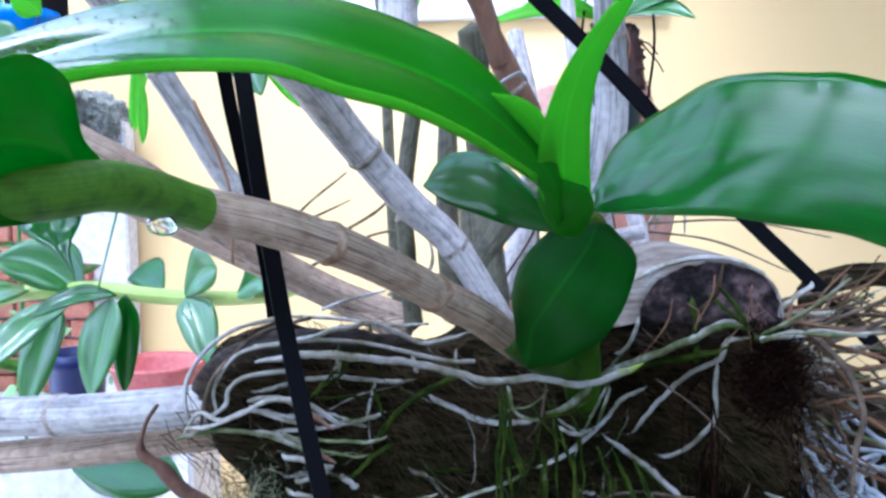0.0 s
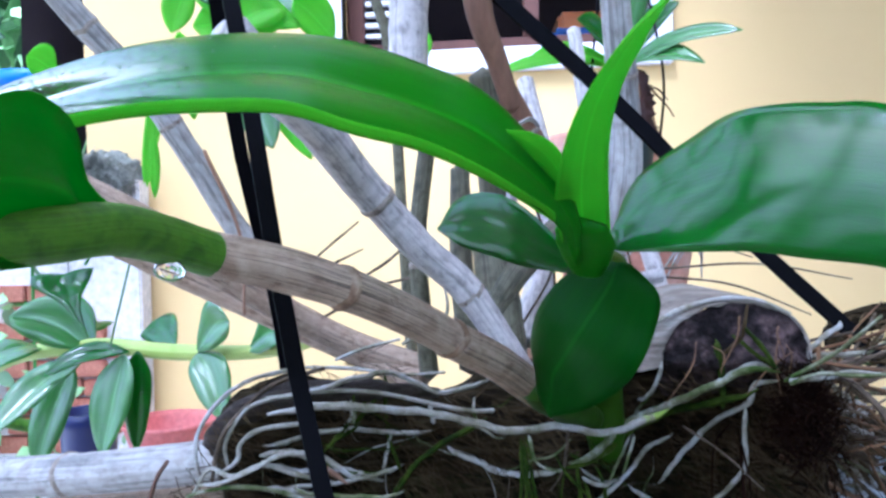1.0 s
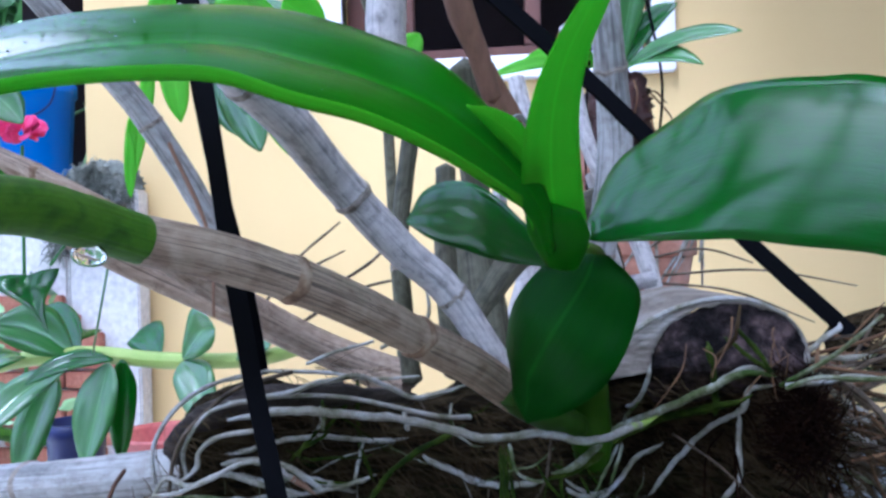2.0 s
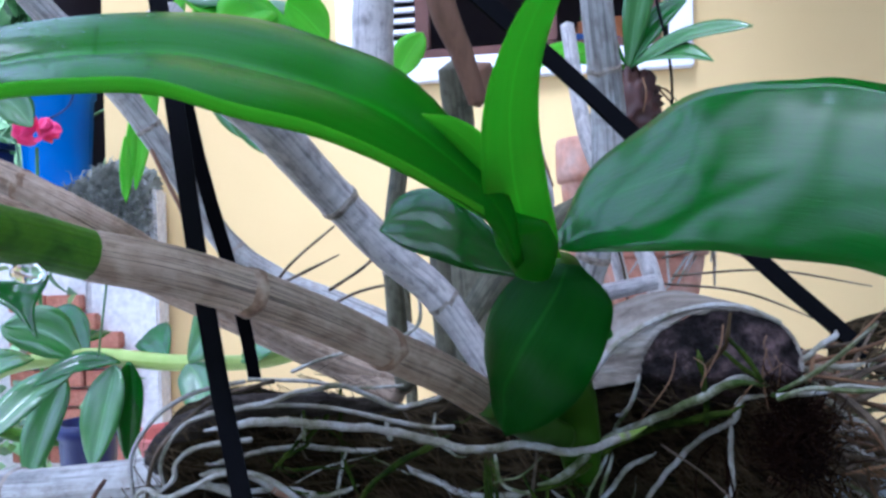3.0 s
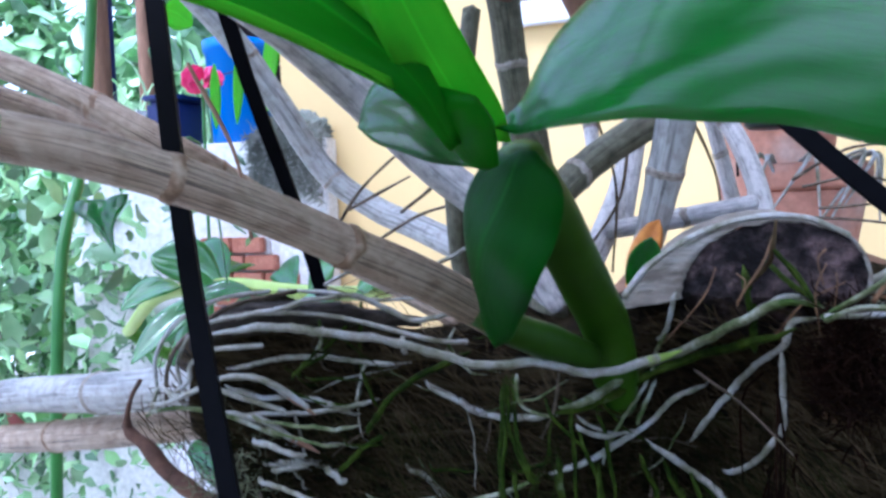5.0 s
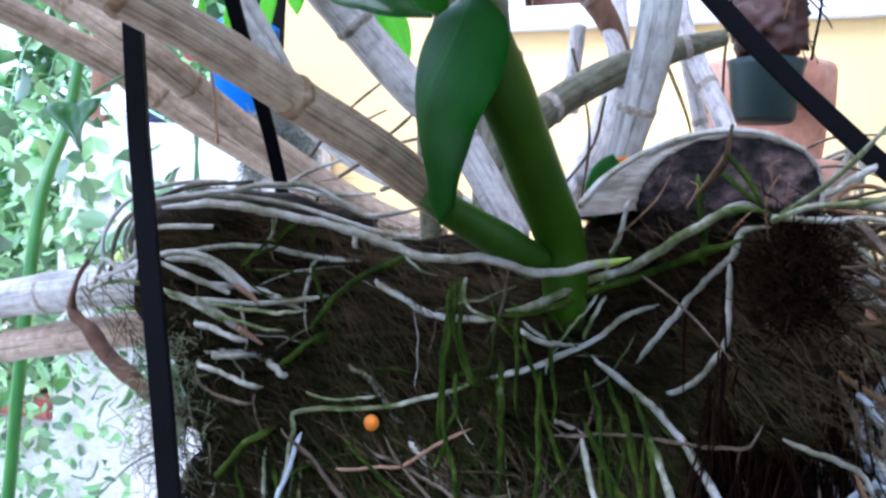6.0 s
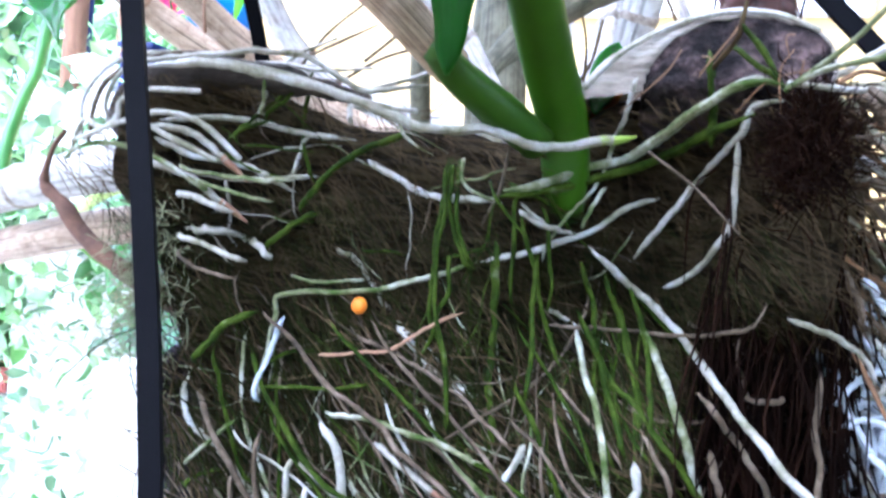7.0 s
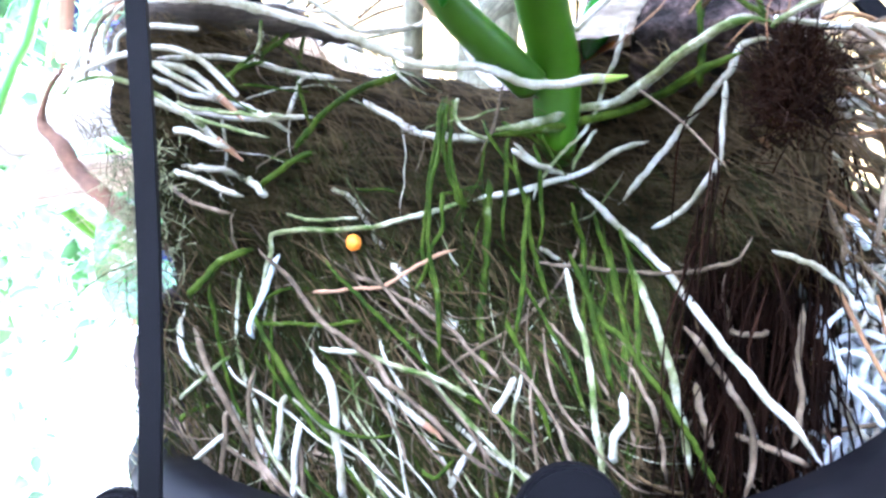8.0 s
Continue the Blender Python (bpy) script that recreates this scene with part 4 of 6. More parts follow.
DR = ((0.0296, 0.2525, 0.9388), (0.0375, 0.2375, 0.9442), (0.0440, 0.2200, 0.9525), (0.0480, 0.2115, 0.9605), (0.0528, 0.2118, 0.9705), (0.0543, 0.2115, 0.9800), (0.0480, 0.2165, 0.9880))
part("leaf", leaf("leaf", DL, DR, 0.10, -0.02, seed=6, n=36, m=12, thick=0.001, wave=0.025), M["leaf_dark"], orchid, "dark green oval leaf hanging over the roots")
GU = ((-0.058, 0.139, 1.0035), (-0.0588, 0.133, 1.0075), (-0.0578, 0.128, 1.0145), (-0.0565, 0.120, 1.0175), (-0.056, 0.108, 1.018), (-0.056, 0.092, 1.012))
GLo = ((-0.060, 0.1385, 0.995), (-0.0605, 0.133, 0.9945), (-0.0605, 0.126, 0.994), (-0.060, 0.118, 0.9935), (-0.0588, 0.106, 0.9935), (-0.057, 0.091, 0.996))
part("leaf", leaf("leaf", GU, GLo, -0.03, -0.10, seed=7, n=26, m=10), M["leaf_thin"], orchid, "wrapped green leaf at the cane's end")
bm = bmesh.new()
bmesh.ops.create_uvsphere(bm, u_segments=16, v_segments=10, radius=0.0022)
for v in bm.verts:
    v.co.z *= 1.15 if v.co.z > 0 else 0.9
    v.co.x *= 1.5
bmesh.ops.transform(bm, matrix=pose(-0.0548, 0.1585, 0.9905, 0, 8, 0), verts=bm.verts)
drop = tagged(part("water_drop", bm, M["water"]), "clear water drop hanging under the green cane", "water drop")
for f in drop.data.polygons:
    f.use_smooth = True

def root(kind, r, pts, tip=""):
    """One clinging root: a wandering tube of uneven thickness, its ends sunk into the husk unless they end in a growing tip."""
    i = len(orchid.children)
    rs = np.random.RandomState(i)
    C = cat(pts, max(20, len(pts) * 7))
    C = C + np.cumsum(rs.normal(0, 0.00012, C.shape), axis=0) * 0.5
    n = len(C)
    arc = np.r_[0, np.cumsum(np.linalg.norm(np.diff(C, axis=0), axis=1))]
    for k in range(3):
        C[:, k] += 0.00018 * np.sin(arc / rs.uniform(0.0016, 0.0035) + 6 * rs.rand()) + 0.00010 * np.sin(arc / 0.0008 + 6 * rs.rand())
    if not tip:
        C[-3:, 1] += (0.0008, 0.002, 0.004)
        C[:3, 1] += (0.003, 0.0016, 0.0006)
    body = C[:-4] if tip == "green" else C[:-7] if tip else C
    u = np.linspace(0, 1, n * 2)
    prof = r * np.clip(0.3 + u * 7, 0, 1) * (1 if tip else np.clip(0.2 + (1 - u) * 6, 0, 1))
    ob = part("root", tube("root", body, prof * 0.9, n * 2, 10, 0.13, i), M[kind], orchid)
    if tip:
        part("root_tip", tube("root_tip", C[-7:] if tip == "green" else C[-9:], (r * 0.95, r * 0.85, r * 0.2), 14, 9), M["root_tip_green" if tip == "green" else "root_tip"], ob, "pale green growing tip" if tip == "green" else "reddish root tip")


root("root_w", 0.00072, ((0.044, 0.293, 0.910), (0.052, 0.299, 0.904), (0.060, 0.307, 0.902)))
root("root_wg", 0.00064, ((0.071, 0.299, 0.936), (0.067, 0.310, 0.926), (0.063, 0.308, 0.915), (0.057, 0.302, 0.907), (0.053, 0.299, 0.899), (0.051, 0.297, 0.892)))
root("root_w", 0.00080, ((0.054, 0.301, 0.879), (0.061, 0.307, 0.875)))
root("root_w", 0.00064, ((-0.058, 0.276, 0.893), (-0.049, 0.280, 0.893), (-0.041, 0.284, 0.892)))
root("root_w", 0.00146, ((-0.062, 0.260, 0.939), (-0.045, 0.262, 0.941), (-0.027, 0.266, 0.939), (-0.009, 0.272, 0.936), (0.008, 0.276, 0.931), (0.018, 0.278, 0.928), (0.035, 0.280, 0.929), (0.046, 0.283, 0.926), (0.056, 0.285, 0.926), (0.062, 0.287, 0.928), (0.075, 0.293, 0.931)), tip="green")
root("root_w", 0.00104, ((-0.065, 0.266, 0.943), (-0.048, 0.270, 0.945), (-0.035, 0.276, 0.948), (-0.022, 0.284, 0.948), (-0.006, 0.289, 0.940), (0.012, 0.292, 0.944)))
root("root_w", 0.00100, ((-0.068, 0.272, 0.925), (-0.049, 0.281, 0.928), (-0.038, 0.286, 0.928), (-0.029, 0.289, 0.926), (-0.010, 0.290, 0.925)))
root("root_g", 0.00080, ((-0.027, 0.293, 0.946), (-0.027, 0.293, 0.937), (-0.026, 0.290, 0.925), (-0.021, 0.290, 0.909)))
root("root_g", 0.00072, ((-0.031, 0.292, 0.942), (-0.037, 0.287, 0.933), (-0.042, 0.284, 0.927), (-0.049, 0.281, 0.920)))
root("root_w", 0.00064, ((-0.040, 0.289, 0.942), (-0.038, 0.286, 0.933), (-0.041, 0.285, 0.928)))
root("root_g", 0.00120, ((0.010, 0.293, 0.929), (-0.003, 0.290, 0.923), (-0.015, 0.290, 0.915), (-0.023, 0.290, 0.905), (-0.026, 0.289, 0.899)))
root("root_w", 0.00128, ((-0.068, 0.270, 0.923), (-0.058, 0.275, 0.922), (-0.049, 0.279, 0.917), (-0.040, 0.283, 0.908)), tip="red")
root("root_w", 0.00128, ((-0.066, 0.269, 0.912), (-0.056, 0.274, 0.909), (-0.048, 0.278, 0.903), (-0.039, 0.283, 0.896)), tip="red")
root("root_w", 0.00112, ((-0.068, 0.272, 0.920), (-0.057, 0.277, 0.916), (-0.048, 0.282, 0.915), (-0.038, 0.286, 0.913), (-0.028, 0.289, 0.908)))
root("root_w", 0.00096, ((-0.062, 0.274, 0.910), (-0.050, 0.280, 0.910), (-0.039, 0.285, 0.910), (-0.021, 0.290, 0.913)))
root("root_w", 0.00096, ((-0.054, 0.278, 0.893), (-0.046, 0.283, 0.893), (-0.039, 0.286, 0.890), (-0.034, 0.287, 0.888)))
root("root_w", 0.00128, ((-0.005, 0.291, 0.919), (0.005, 0.291, 0.915), (0.016, 0.291, 0.910), (0.027, 0.291, 0.910), (0.036, 0.293, 0.910)))
root("root_g", 0.00080, ((0.022, 0.291, 0.922), (0.022, 0.288, 0.910), (0.021, 0.288, 0.898), (0.021, 0.288, 0.884), (0.021, 0.288, 0.874), (0.027, 0.288, 0.861), (0.030, 0.288, 0.835)))
root("root_g", 0.00088, ((0.023, 0.291, 0.921), (0.024, 0.288, 0.906), (0.030, 0.289, 0.891), (0.033, 0.290, 0.889)))
root("root_wg", 0.00072, ((0.025, 0.293, 0.922), (0.027, 0.290, 0.915), (0.033, 0.291, 0.911), (0.039, 0.292, 0.909)))
root("root_w", 0.00104, ((0.083, 0.318, 0.916), (0.074, 0.318, 0.912), (0.066, 0.313, 0.905), (0.057, 0.304, 0.900), (0.045, 0.295, 0.895), (0.033, 0.290, 0.891)))
root("root_wg", 0.00088, ((0.033, 0.290, 0.891), (0.021, 0.288, 0.886), (0.000, 0.288, 0.879), (-0.027, 0.287, 0.875), (-0.029, 0.287, 0.868), (-0.031, 0.286, 0.852), (-0.033, 0.286, 0.839)))
root("root_w", 0.00096, ((-0.013, 0.291, 0.891), (-0.005, 0.291, 0.888), (0.001, 0.291, 0.881), (0.007, 0.291, 0.873)))
root("root_w", 0.00104, ((0.009, 0.291, 0.870), (0.018, 0.291, 0.866), (0.026, 0.291, 0.858), (0.036, 0.291, 0.853)))
root("root_w", 0.00132, ((0.063, 0.309, 0.899), (0.079, 0.318, 0.886), (0.092, 0.310, 0.876), (0.107, 0.289, 0.860), (0.119, 0.277, 0.848), (0.128, 0.276, 0.840), (0.136, 0.276, 0.831)))
root("root_w", 0.00112, ((0.113, 0.285, 0.943), (0.106, 0.290, 0.941), (0.103, 0.292, 0.934), (0.096, 0.306, 0.925), (0.088, 0.315, 0.913), (0.082, 0.318, 0.904), (0.076, 0.319, 0.895)))
root("root_w", 0.00104, ((0.103, 0.292, 0.934), (0.104, 0.297, 0.922), (0.104, 0.297, 0.910), (0.100, 0.303, 0.900), (0.093, 0.310, 0.891), (0.087, 0.316, 0.888)))
root("root_wg", 0.00160, ((0.039, 0.289, 0.913), (0.049, 0.295, 0.916), (0.061, 0.306, 0.923), (0.071, 0.312, 0.926), (0.082, 0.303, 0.933), (0.093, 0.292, 0.941), (0.104, 0.287, 0.947), (0.113, 0.281, 0.946)))
root("root_g", 0.00165, ((0.037, 0.289, 0.911), (0.053, 0.298, 0.915), (0.067, 0.311, 0.921), (0.081, 0.312, 0.927), (0.096, 0.295, 0.934), (0.107, 0.286, 0.939)))
root("root_w", 0.00096, ((0.081, 0.308, 0.931), (0.091, 0.295, 0.939), (0.099, 0.291, 0.945), (0.106, 0.288, 0.948), (0.113, 0.284, 0.945)))
root("root_g", 0.00096, ((0.093, 0.291, 0.957), (0.094, 0.291, 0.947), (0.097, 0.300, 0.931)))
root("root_g", 0.00088, ((0.099, 0.291, 0.958), (0.107, 0.287, 0.951), (0.113, 0.284, 0.946)))
root("root_w", 0.00080, ((0.074, 0.293, 0.949), (0.072, 0.298, 0.940), (0.068, 0.308, 0.931)))
root("root_t", 0.00072, ((0.053, 0.298, 0.874), (0.076, 0.315, 0.874), (0.096, 0.305, 0.876), (0.110, 0.287, 0.882), (0.114, 0.283, 0.889)))
root("root_tip", 0.00064, ((-0.015, 0.287, 0.857), (-0.001, 0.287, 0.860), (0.011, 0.287, 0.863), (0.021, 0.287, 0.871), (0.031, 0.288, 0.876)))
root("root_w", 0.00072, ((-0.025, 0.290, 0.925), (-0.028, 0.289, 0.914), (-0.029, 0.289, 0.912)))
root("root_w", 0.00121, ((-0.0534, 0.2783, 0.8483), (-0.0517, 0.2792, 0.8349), (-0.0423, 0.2838, 0.8246), (-0.0340, 0.2870, 0.8142), (-0.0250, 0.2891, 0.8040), (-0.0178, 0.2895, 0.7900)))
root("root_g", 0.00133, ((-0.0502, 0.2758, 0.8516), (-0.0468, 0.2774, 0.8572), (-0.0412, 0.2800, 0.8649), (-0.0342, 0.2827, 0.8692)))
root("root_g", 0.00075, ((-0.0461, 0.2796, 0.8572), (-0.0417, 0.2816, 0.8414), (-0.0361, 0.2839, 0.8219), (-0.0300, 0.2858, 0.8114)))
root("root_wg", 0.00076, ((-0.0378, 0.2850, 0.8633), (-0.0373, 0.2852, 0.8470), (-0.0353, 0.2860, 0.8326), (-0.0300, 0.2876, 0.8221), (-0.0233, 0.2887, 0.8081)))
root("root_b", 0.00091, ((-0.0257, 0.2842, 0.8683), (-0.0278, 0.2839, 0.8573), (-0.0320, 0.2828, 0.8461), (-0.0318, 0.2829, 0.8399)))
root("root_g", 0.00076, ((-0.0327, 0.2844, 0.8450), (-0.0221, 0.2864, 0.8467), (-0.0088, 0.2865, 0.8479), (0.0058, 0.2865, 0.8516)))
root("root_g", 0.00077, ((-0.0307, 0.2868, 0.8523), (-0.0221, 0.2882, 0.8577), (-0.0144, 0.2883, 0.8583)))
root("root_t", 0.00091, ((-0.0320, 0.2822, 0.8694), (-0.0206, 0.2841, 0.8617), (-0.0099, 0.2841, 0.8507), (-0.0000, 0.2841, 0.8449), (0.0098, 0.2841, 0.8393), (0.0158, 0.2841, 0.8332), (0.0292, 0.2841, 0.8250), (0.0405, 0.2841, 0.8166), (0.0549, 0.2841, 0.8090)))
root("root_g", 0.00076, ((-0.0106, 0.2859, 0.8681), (0.0036, 0.2859, 0.8575), (0.0194, 0.2859, 0.8456), (0.0329, 0.2859, 0.8355), (0.0455, 0.2859, 0.8306), (0.0635, 0.2859, 0.8200)))
root("root_t", 0.00077, ((-0.0035, 0.2877, 0.8653), (0.0137, 0.2877, 0.8603), (0.0306, 0.2879, 0.8521), (0.0421, 0.2878, 0.8434), (0.0514, 0.2877, 0.8362)))
root("root_w", 0.00132, ((0.0102, 0.2895, 0.8704), (0.0205, 0.2896, 0.8593), (0.0300, 0.2898, 0.8535), (0.0373, 0.2900, 0.8510)))
root("root_w", 0.00152, ((-0.0110, 0.2853, 0.8371), (-0.0036, 0.2853, 0.8301), (-0.0016, 0.2853, 0.8198), (0.0016, 0.2853, 0.8061), (0.0038, 0.2853, 0.7940)))
root("root_g", 0.00077, ((-0.0288, 0.2861, 0.8371), (-0.0182, 0.2871, 0.8240), (-0.0053, 0.2871, 0.8116), (0.0050, 0.2871, 0.8026), (0.0114, 0.2871, 0.7948)))
root("root_t", 0.00070, ((-0.0223, 0.2888, 0.8377), (-0.0155, 0.2889, 0.8277), (-0.0073, 0.2889, 0.8144)))
root("root_wg", 0.00091, ((-0.0091, 0.2847, 0.8401), (0.0039, 0.2847, 0.8410), (0.0169, 0.2847, 0.8385), (0.0278, 0.2847, 0.8367), (0.0422, 0.2847, 0.8320)))
root("root_w", 0.00122, ((0.0076, 0.2865, 0.8342), (0.0174, 0.2865, 0.8278), (0.0289, 0.2865, 0.8209), (0.0337, 0.2865, 0.8174)), tip="red")
root("root_w", 0.00123, ((0.0443, 0.2883, 0.8213), (0.0414, 0.2883, 0.8156), (0.0357, 0.2883, 0.8024)))
root("root_g", 0.00076, ((0.0282, 0.2841, 0.8084), (0.0336, 0.2841, 0.8077), (0.0374, 0.2841, 0.8126)))
root("root_w", 0.00107, ((0.0530, 0.2859, 0.8402), (0.0503, 0.2859, 0.8339), (0.0475, 0.2859, 0.8284)))
root("root_wg", 0.00075, ((-0.0519, 0.2773, 0.8189), (-0.0448, 0.2808, 0.8269), (-0.0374, 0.2840, 0.8353)))
root("root_g", 0.00098, ((-0.0514, 0.2793, 0.8113), (-0.0464, 0.2819, 0.8161), (-0.0385, 0.2853, 0.8184)))
root("root_w", 0.00089, ((-0.0454, 0.2781, 0.7989), (-0.0411, 0.2801, 0.8046), (-0.0375, 0.2816, 0.8094)))
root("root_t", 0.00091, ((-0.0374, 0.2834, 0.8181), (-0.0370, 0.2835, 0.8035), (-0.0390, 0.2828, 0.7868)))
root("root_t", 0.00122, ((-0.0318, 0.2871, 0.8127), (-0.0332, 0.2867, 0.7978), (-0.0348, 0.2861, 0.7865)))
root("root_w", 0.00106, ((-0.0190, 0.2847, 0.8243), (-0.0189, 0.2847, 0.8135), (-0.0188, 0.2847, 0.8027)))
root("root_w", 0.00122, ((-0.0134, 0.2865, 0.8176), (-0.0132, 0.2865, 0.8049), (-0.0126, 0.2865, 0.7905)))
root("root_wg", 0.00092, ((-0.0013, 0.2883, 0.8227), (0.0076, 0.2883, 0.8099), (0.0142, 0.2883, 0.8003), (0.0183, 0.2883, 0.7957)))
root("root_t", 0.00083, ((-0.0296, 0.2829, 0.8321), (-0.0290, 0.2830, 0.8159), (-0.0240, 0.2839, 0.8002), (-0.0154, 0.2841, 0.7908)))
root("root_wg", 0.00138, ((0.0808, 0.3152, 0.8775), (0.0872, 0.3067, 0.8680), (0.0933, 0.2944, 0.8564), (0.0975, 0.2937, 0.8471), (0.1026, 0.2968, 0.8306), (0.1066, 0.2971, 0.8161)))
root("root_g", 0.00112, ((0.0616, 0.3078, 0.8792), (0.0746, 0.3022, 0.8598), (0.0821, 0.2965, 0.8546), (0.0913, 0.2899, 0.8452), (0.1004, 0.2931, 0.8344), (0.1098, 0.2938, 0.8209), (0.1170, 0.2945, 0.8121)))
root("root_g", 0.00140, ((0.0377, 0.2922, 0.9009), (0.0398, 0.2926, 0.8719), (0.0401, 0.2908, 0.8565), (0.0426, 0.2896, 0.8432), (0.0423, 0.2895, 0.8293)))
root("root_wg", 0.00110, ((0.0624, 0.3050, 0.8740), (0.0667, 0.3000, 0.8625), (0.0730, 0.2904, 0.8507), (0.0762, 0.2853, 0.8388), (0.0792, 0.2853, 0.8262), (0.0831, 0.2853, 0.8121)))
root("root_g", 0.00112, ((0.0672, 0.3110, 0.8743), (0.0729, 0.3012, 0.8597), (0.0789, 0.2904, 0.8483), (0.0817, 0.2871, 0.8393)))
root("root_g", 0.00115, ((0.0740, 0.3182, 0.8822), (0.0795, 0.3111, 0.8668), (0.0837, 0.2976, 0.8547), (0.0860, 0.2893, 0.8428)))
root("root_g", 0.00098, ((0.0771, 0.3147, 0.8880), (0.0830, 0.3120, 0.8743), (0.0862, 0.2998, 0.8616), (0.0886, 0.2876, 0.8484)))
root("root_g", 0.00101, ((0.0689, 0.3130, 0.8907), (0.0758, 0.3151, 0.8751), (0.0813, 0.3020, 0.8607)))
root("root_g", 0.00101, ((0.0618, 0.3086, 0.8935), (0.0663, 0.3128, 0.8814), (0.0693, 0.3073, 0.8658)))
root("root_g", 0.00086, ((0.0502, 0.2937, 0.8953), (0.0501, 0.2936, 0.8799), (0.0513, 0.2911, 0.8647), (0.0509, 0.2862, 0.8516)))
root("root_g", 0.00087, ((0.0442, 0.2914, 0.9065), (0.0495, 0.2949, 0.8918), (0.0533, 0.2979, 0.8767), (0.0602, 0.2967, 0.8620)))
root("root_g", 0.00093, ((0.0470, 0.2906, 0.8574), (0.0555, 0.2884, 0.8452), (0.0619, 0.2877, 0.8328), (0.0666, 0.2877, 0.8201)))
root("root_w", 0.00124, ((0.0512, 0.2895, 0.8359), (0.0584, 0.2895, 0.8319), (0.0655, 0.2895, 0.8288)))
root("root_w", 0.00137, ((0.0840, 0.2853, 0.8400), (0.0856, 0.2853, 0.8329), (0.0831, 0.2853, 0.8268), (0.0846, 0.2853, 0.8205)))
root("root_t", 0.00110, ((0.0991, 0.2923, 0.8607), (0.1079, 0.2941, 0.8518), (0.1206, 0.2937, 0.8343), (0.1212, 0.2926, 0.8135)))
root("root_t", 0.00127, ((0.1041, 0.2940, 0.8447), (0.1089, 0.2977, 0.8314), (0.1118, 0.2967, 0.8255)))
root("root_t", 0.00094, ((0.1306, 0.2931, 0.8711), (0.1299, 0.2921, 0.8553), (0.1322, 0.2926, 0.8428), (0.1315, 0.2930, 0.8298)))
root("root_w", 0.00092, ((0.1194, 0.2826, 0.8851), (0.1296, 0.2832, 0.8824), (0.1411, 0.2941, 0.8755), (0.1446, 0.2932, 0.8682)))
root("root_t", 0.00096, ((0.1118, 0.2954, 0.8604), (0.1172, 0.2965, 0.8607), (0.1226, 0.2975, 0.8616)))
root("root_t", 0.00110, ((0.1165, 0.2952, 0.8316), (0.1285, 0.2924, 0.8294), (0.1377, 0.2928, 0.8261)))
root("root_t", 0.00069, ((0.0022, 0.2859, 0.8705), (0.0185, 0.2859, 0.8542), (0.0339, 0.2859, 0.8425), (0.0492, 0.2859, 0.8278), (0.0606, 0.2859, 0.8162)))
root("root_t", 0.00069, ((0.0158, 0.2877, 0.8396), (0.0311, 0.2877, 0.8314), (0.0448, 0.2877, 0.8181), (0.0546, 0.2877, 0.8061)))
root("root_g", 0.00070, ((-0.0001, 0.2895, 0.8442), (0.0144, 0.2895, 0.8303), (0.0264, 0.2895, 0.8198), (0.0351, 0.2895, 0.8055)))
root("root_t", 0.00061, ((-0.0104, 0.2853, 0.8505), (0.0061, 0.2853, 0.8351), (0.0187, 0.2853, 0.8195), (0.0256, 0.2853, 0.8050)))
root("root_t", 0.00069, ((0.0468, 0.2877, 0.8475), (0.0598, 0.2871, 0.8376), (0.0697, 0.2871, 0.8225), (0.0743, 0.2871, 0.8099)))
root("root_t", 0.00063, ((0.0581, 0.2962, 0.8583), (0.0735, 0.2905, 0.8458), (0.0866, 0.2889, 0.8298), (0.0930, 0.2914, 0.8153)))
root("root_g", 0.00062, ((0.0470, 0.2913, 0.8727), (0.0585, 0.2924, 0.8587), (0.0689, 0.2862, 0.8458), (0.0755, 0.2847, 0.8306)))
root("root_t", 0.00078, ((0.0845, 0.2902, 0.8491), (0.0941, 0.2901, 0.8341), (0.0994, 0.2921, 0.8146)))
root("root_g", 0.00107, ((-0.0346, 0.2856, 0.8880), (-0.0276, 0.2875, 0.8959), (-0.0189, 0.2883, 0.9020)))
root("root_w", 0.00102, ((-0.0526, 0.2733, 0.8921), (-0.0474, 0.2759, 0.8928), (-0.0417, 0.2786, 0.8926)))
root("root_w", 0.00121, ((-0.0367, 0.2825, 0.8912), (-0.0342, 0.2833, 0.8897), (-0.0316, 0.2841, 0.8869)))
root("root_wg", 0.00061, ((-0.0259, 0.2872, 0.8808), (-0.0144, 0.2877, 0.8798), (0.0004, 0.2877, 0.8825)))
root("root_g", 0.00078, ((0.0225, 0.2898, 0.8908), (0.0292, 0.2904, 0.8940), (0.0358, 0.2916, 0.8956)))
root("root_g", 0.00076, ((0.0215, 0.2883, 0.9214), (0.0231, 0.2856, 0.9042), (0.0224, 0.2856, 0.8940), (0.0233, 0.2857, 0.8771), (0.0277, 0.2857, 0.8605), (0.0304, 0.2853, 0.8404)))
root("root_g", 0.00077, ((0.0240, 0.2922, 0.9222), (0.0266, 0.2877, 0.9030), (0.0322, 0.2885, 0.8891)))
root("root_g", 0.00072, ((0.0396, 0.2923, 0.9156), (0.0455, 0.2952, 0.9130), (0.0521, 0.3000, 0.9106)))
root("root_w", 0.00095, ((0.0443, 0.2903, 0.9077), (0.0508, 0.2948, 0.9039), (0.0556, 0.2990, 0.9030)))
root("root_wg", 0.00075, ((0.0609, 0.3060, 0.9040), (0.0649, 0.3098, 0.9126), (0.0669, 0.3115, 0.9183)))
root("root_g", 0.00127, ((0.0936, 0.2953, 0.9546), (0.0954, 0.2966, 0.9437), (0.0959, 0.2949, 0.9304)))
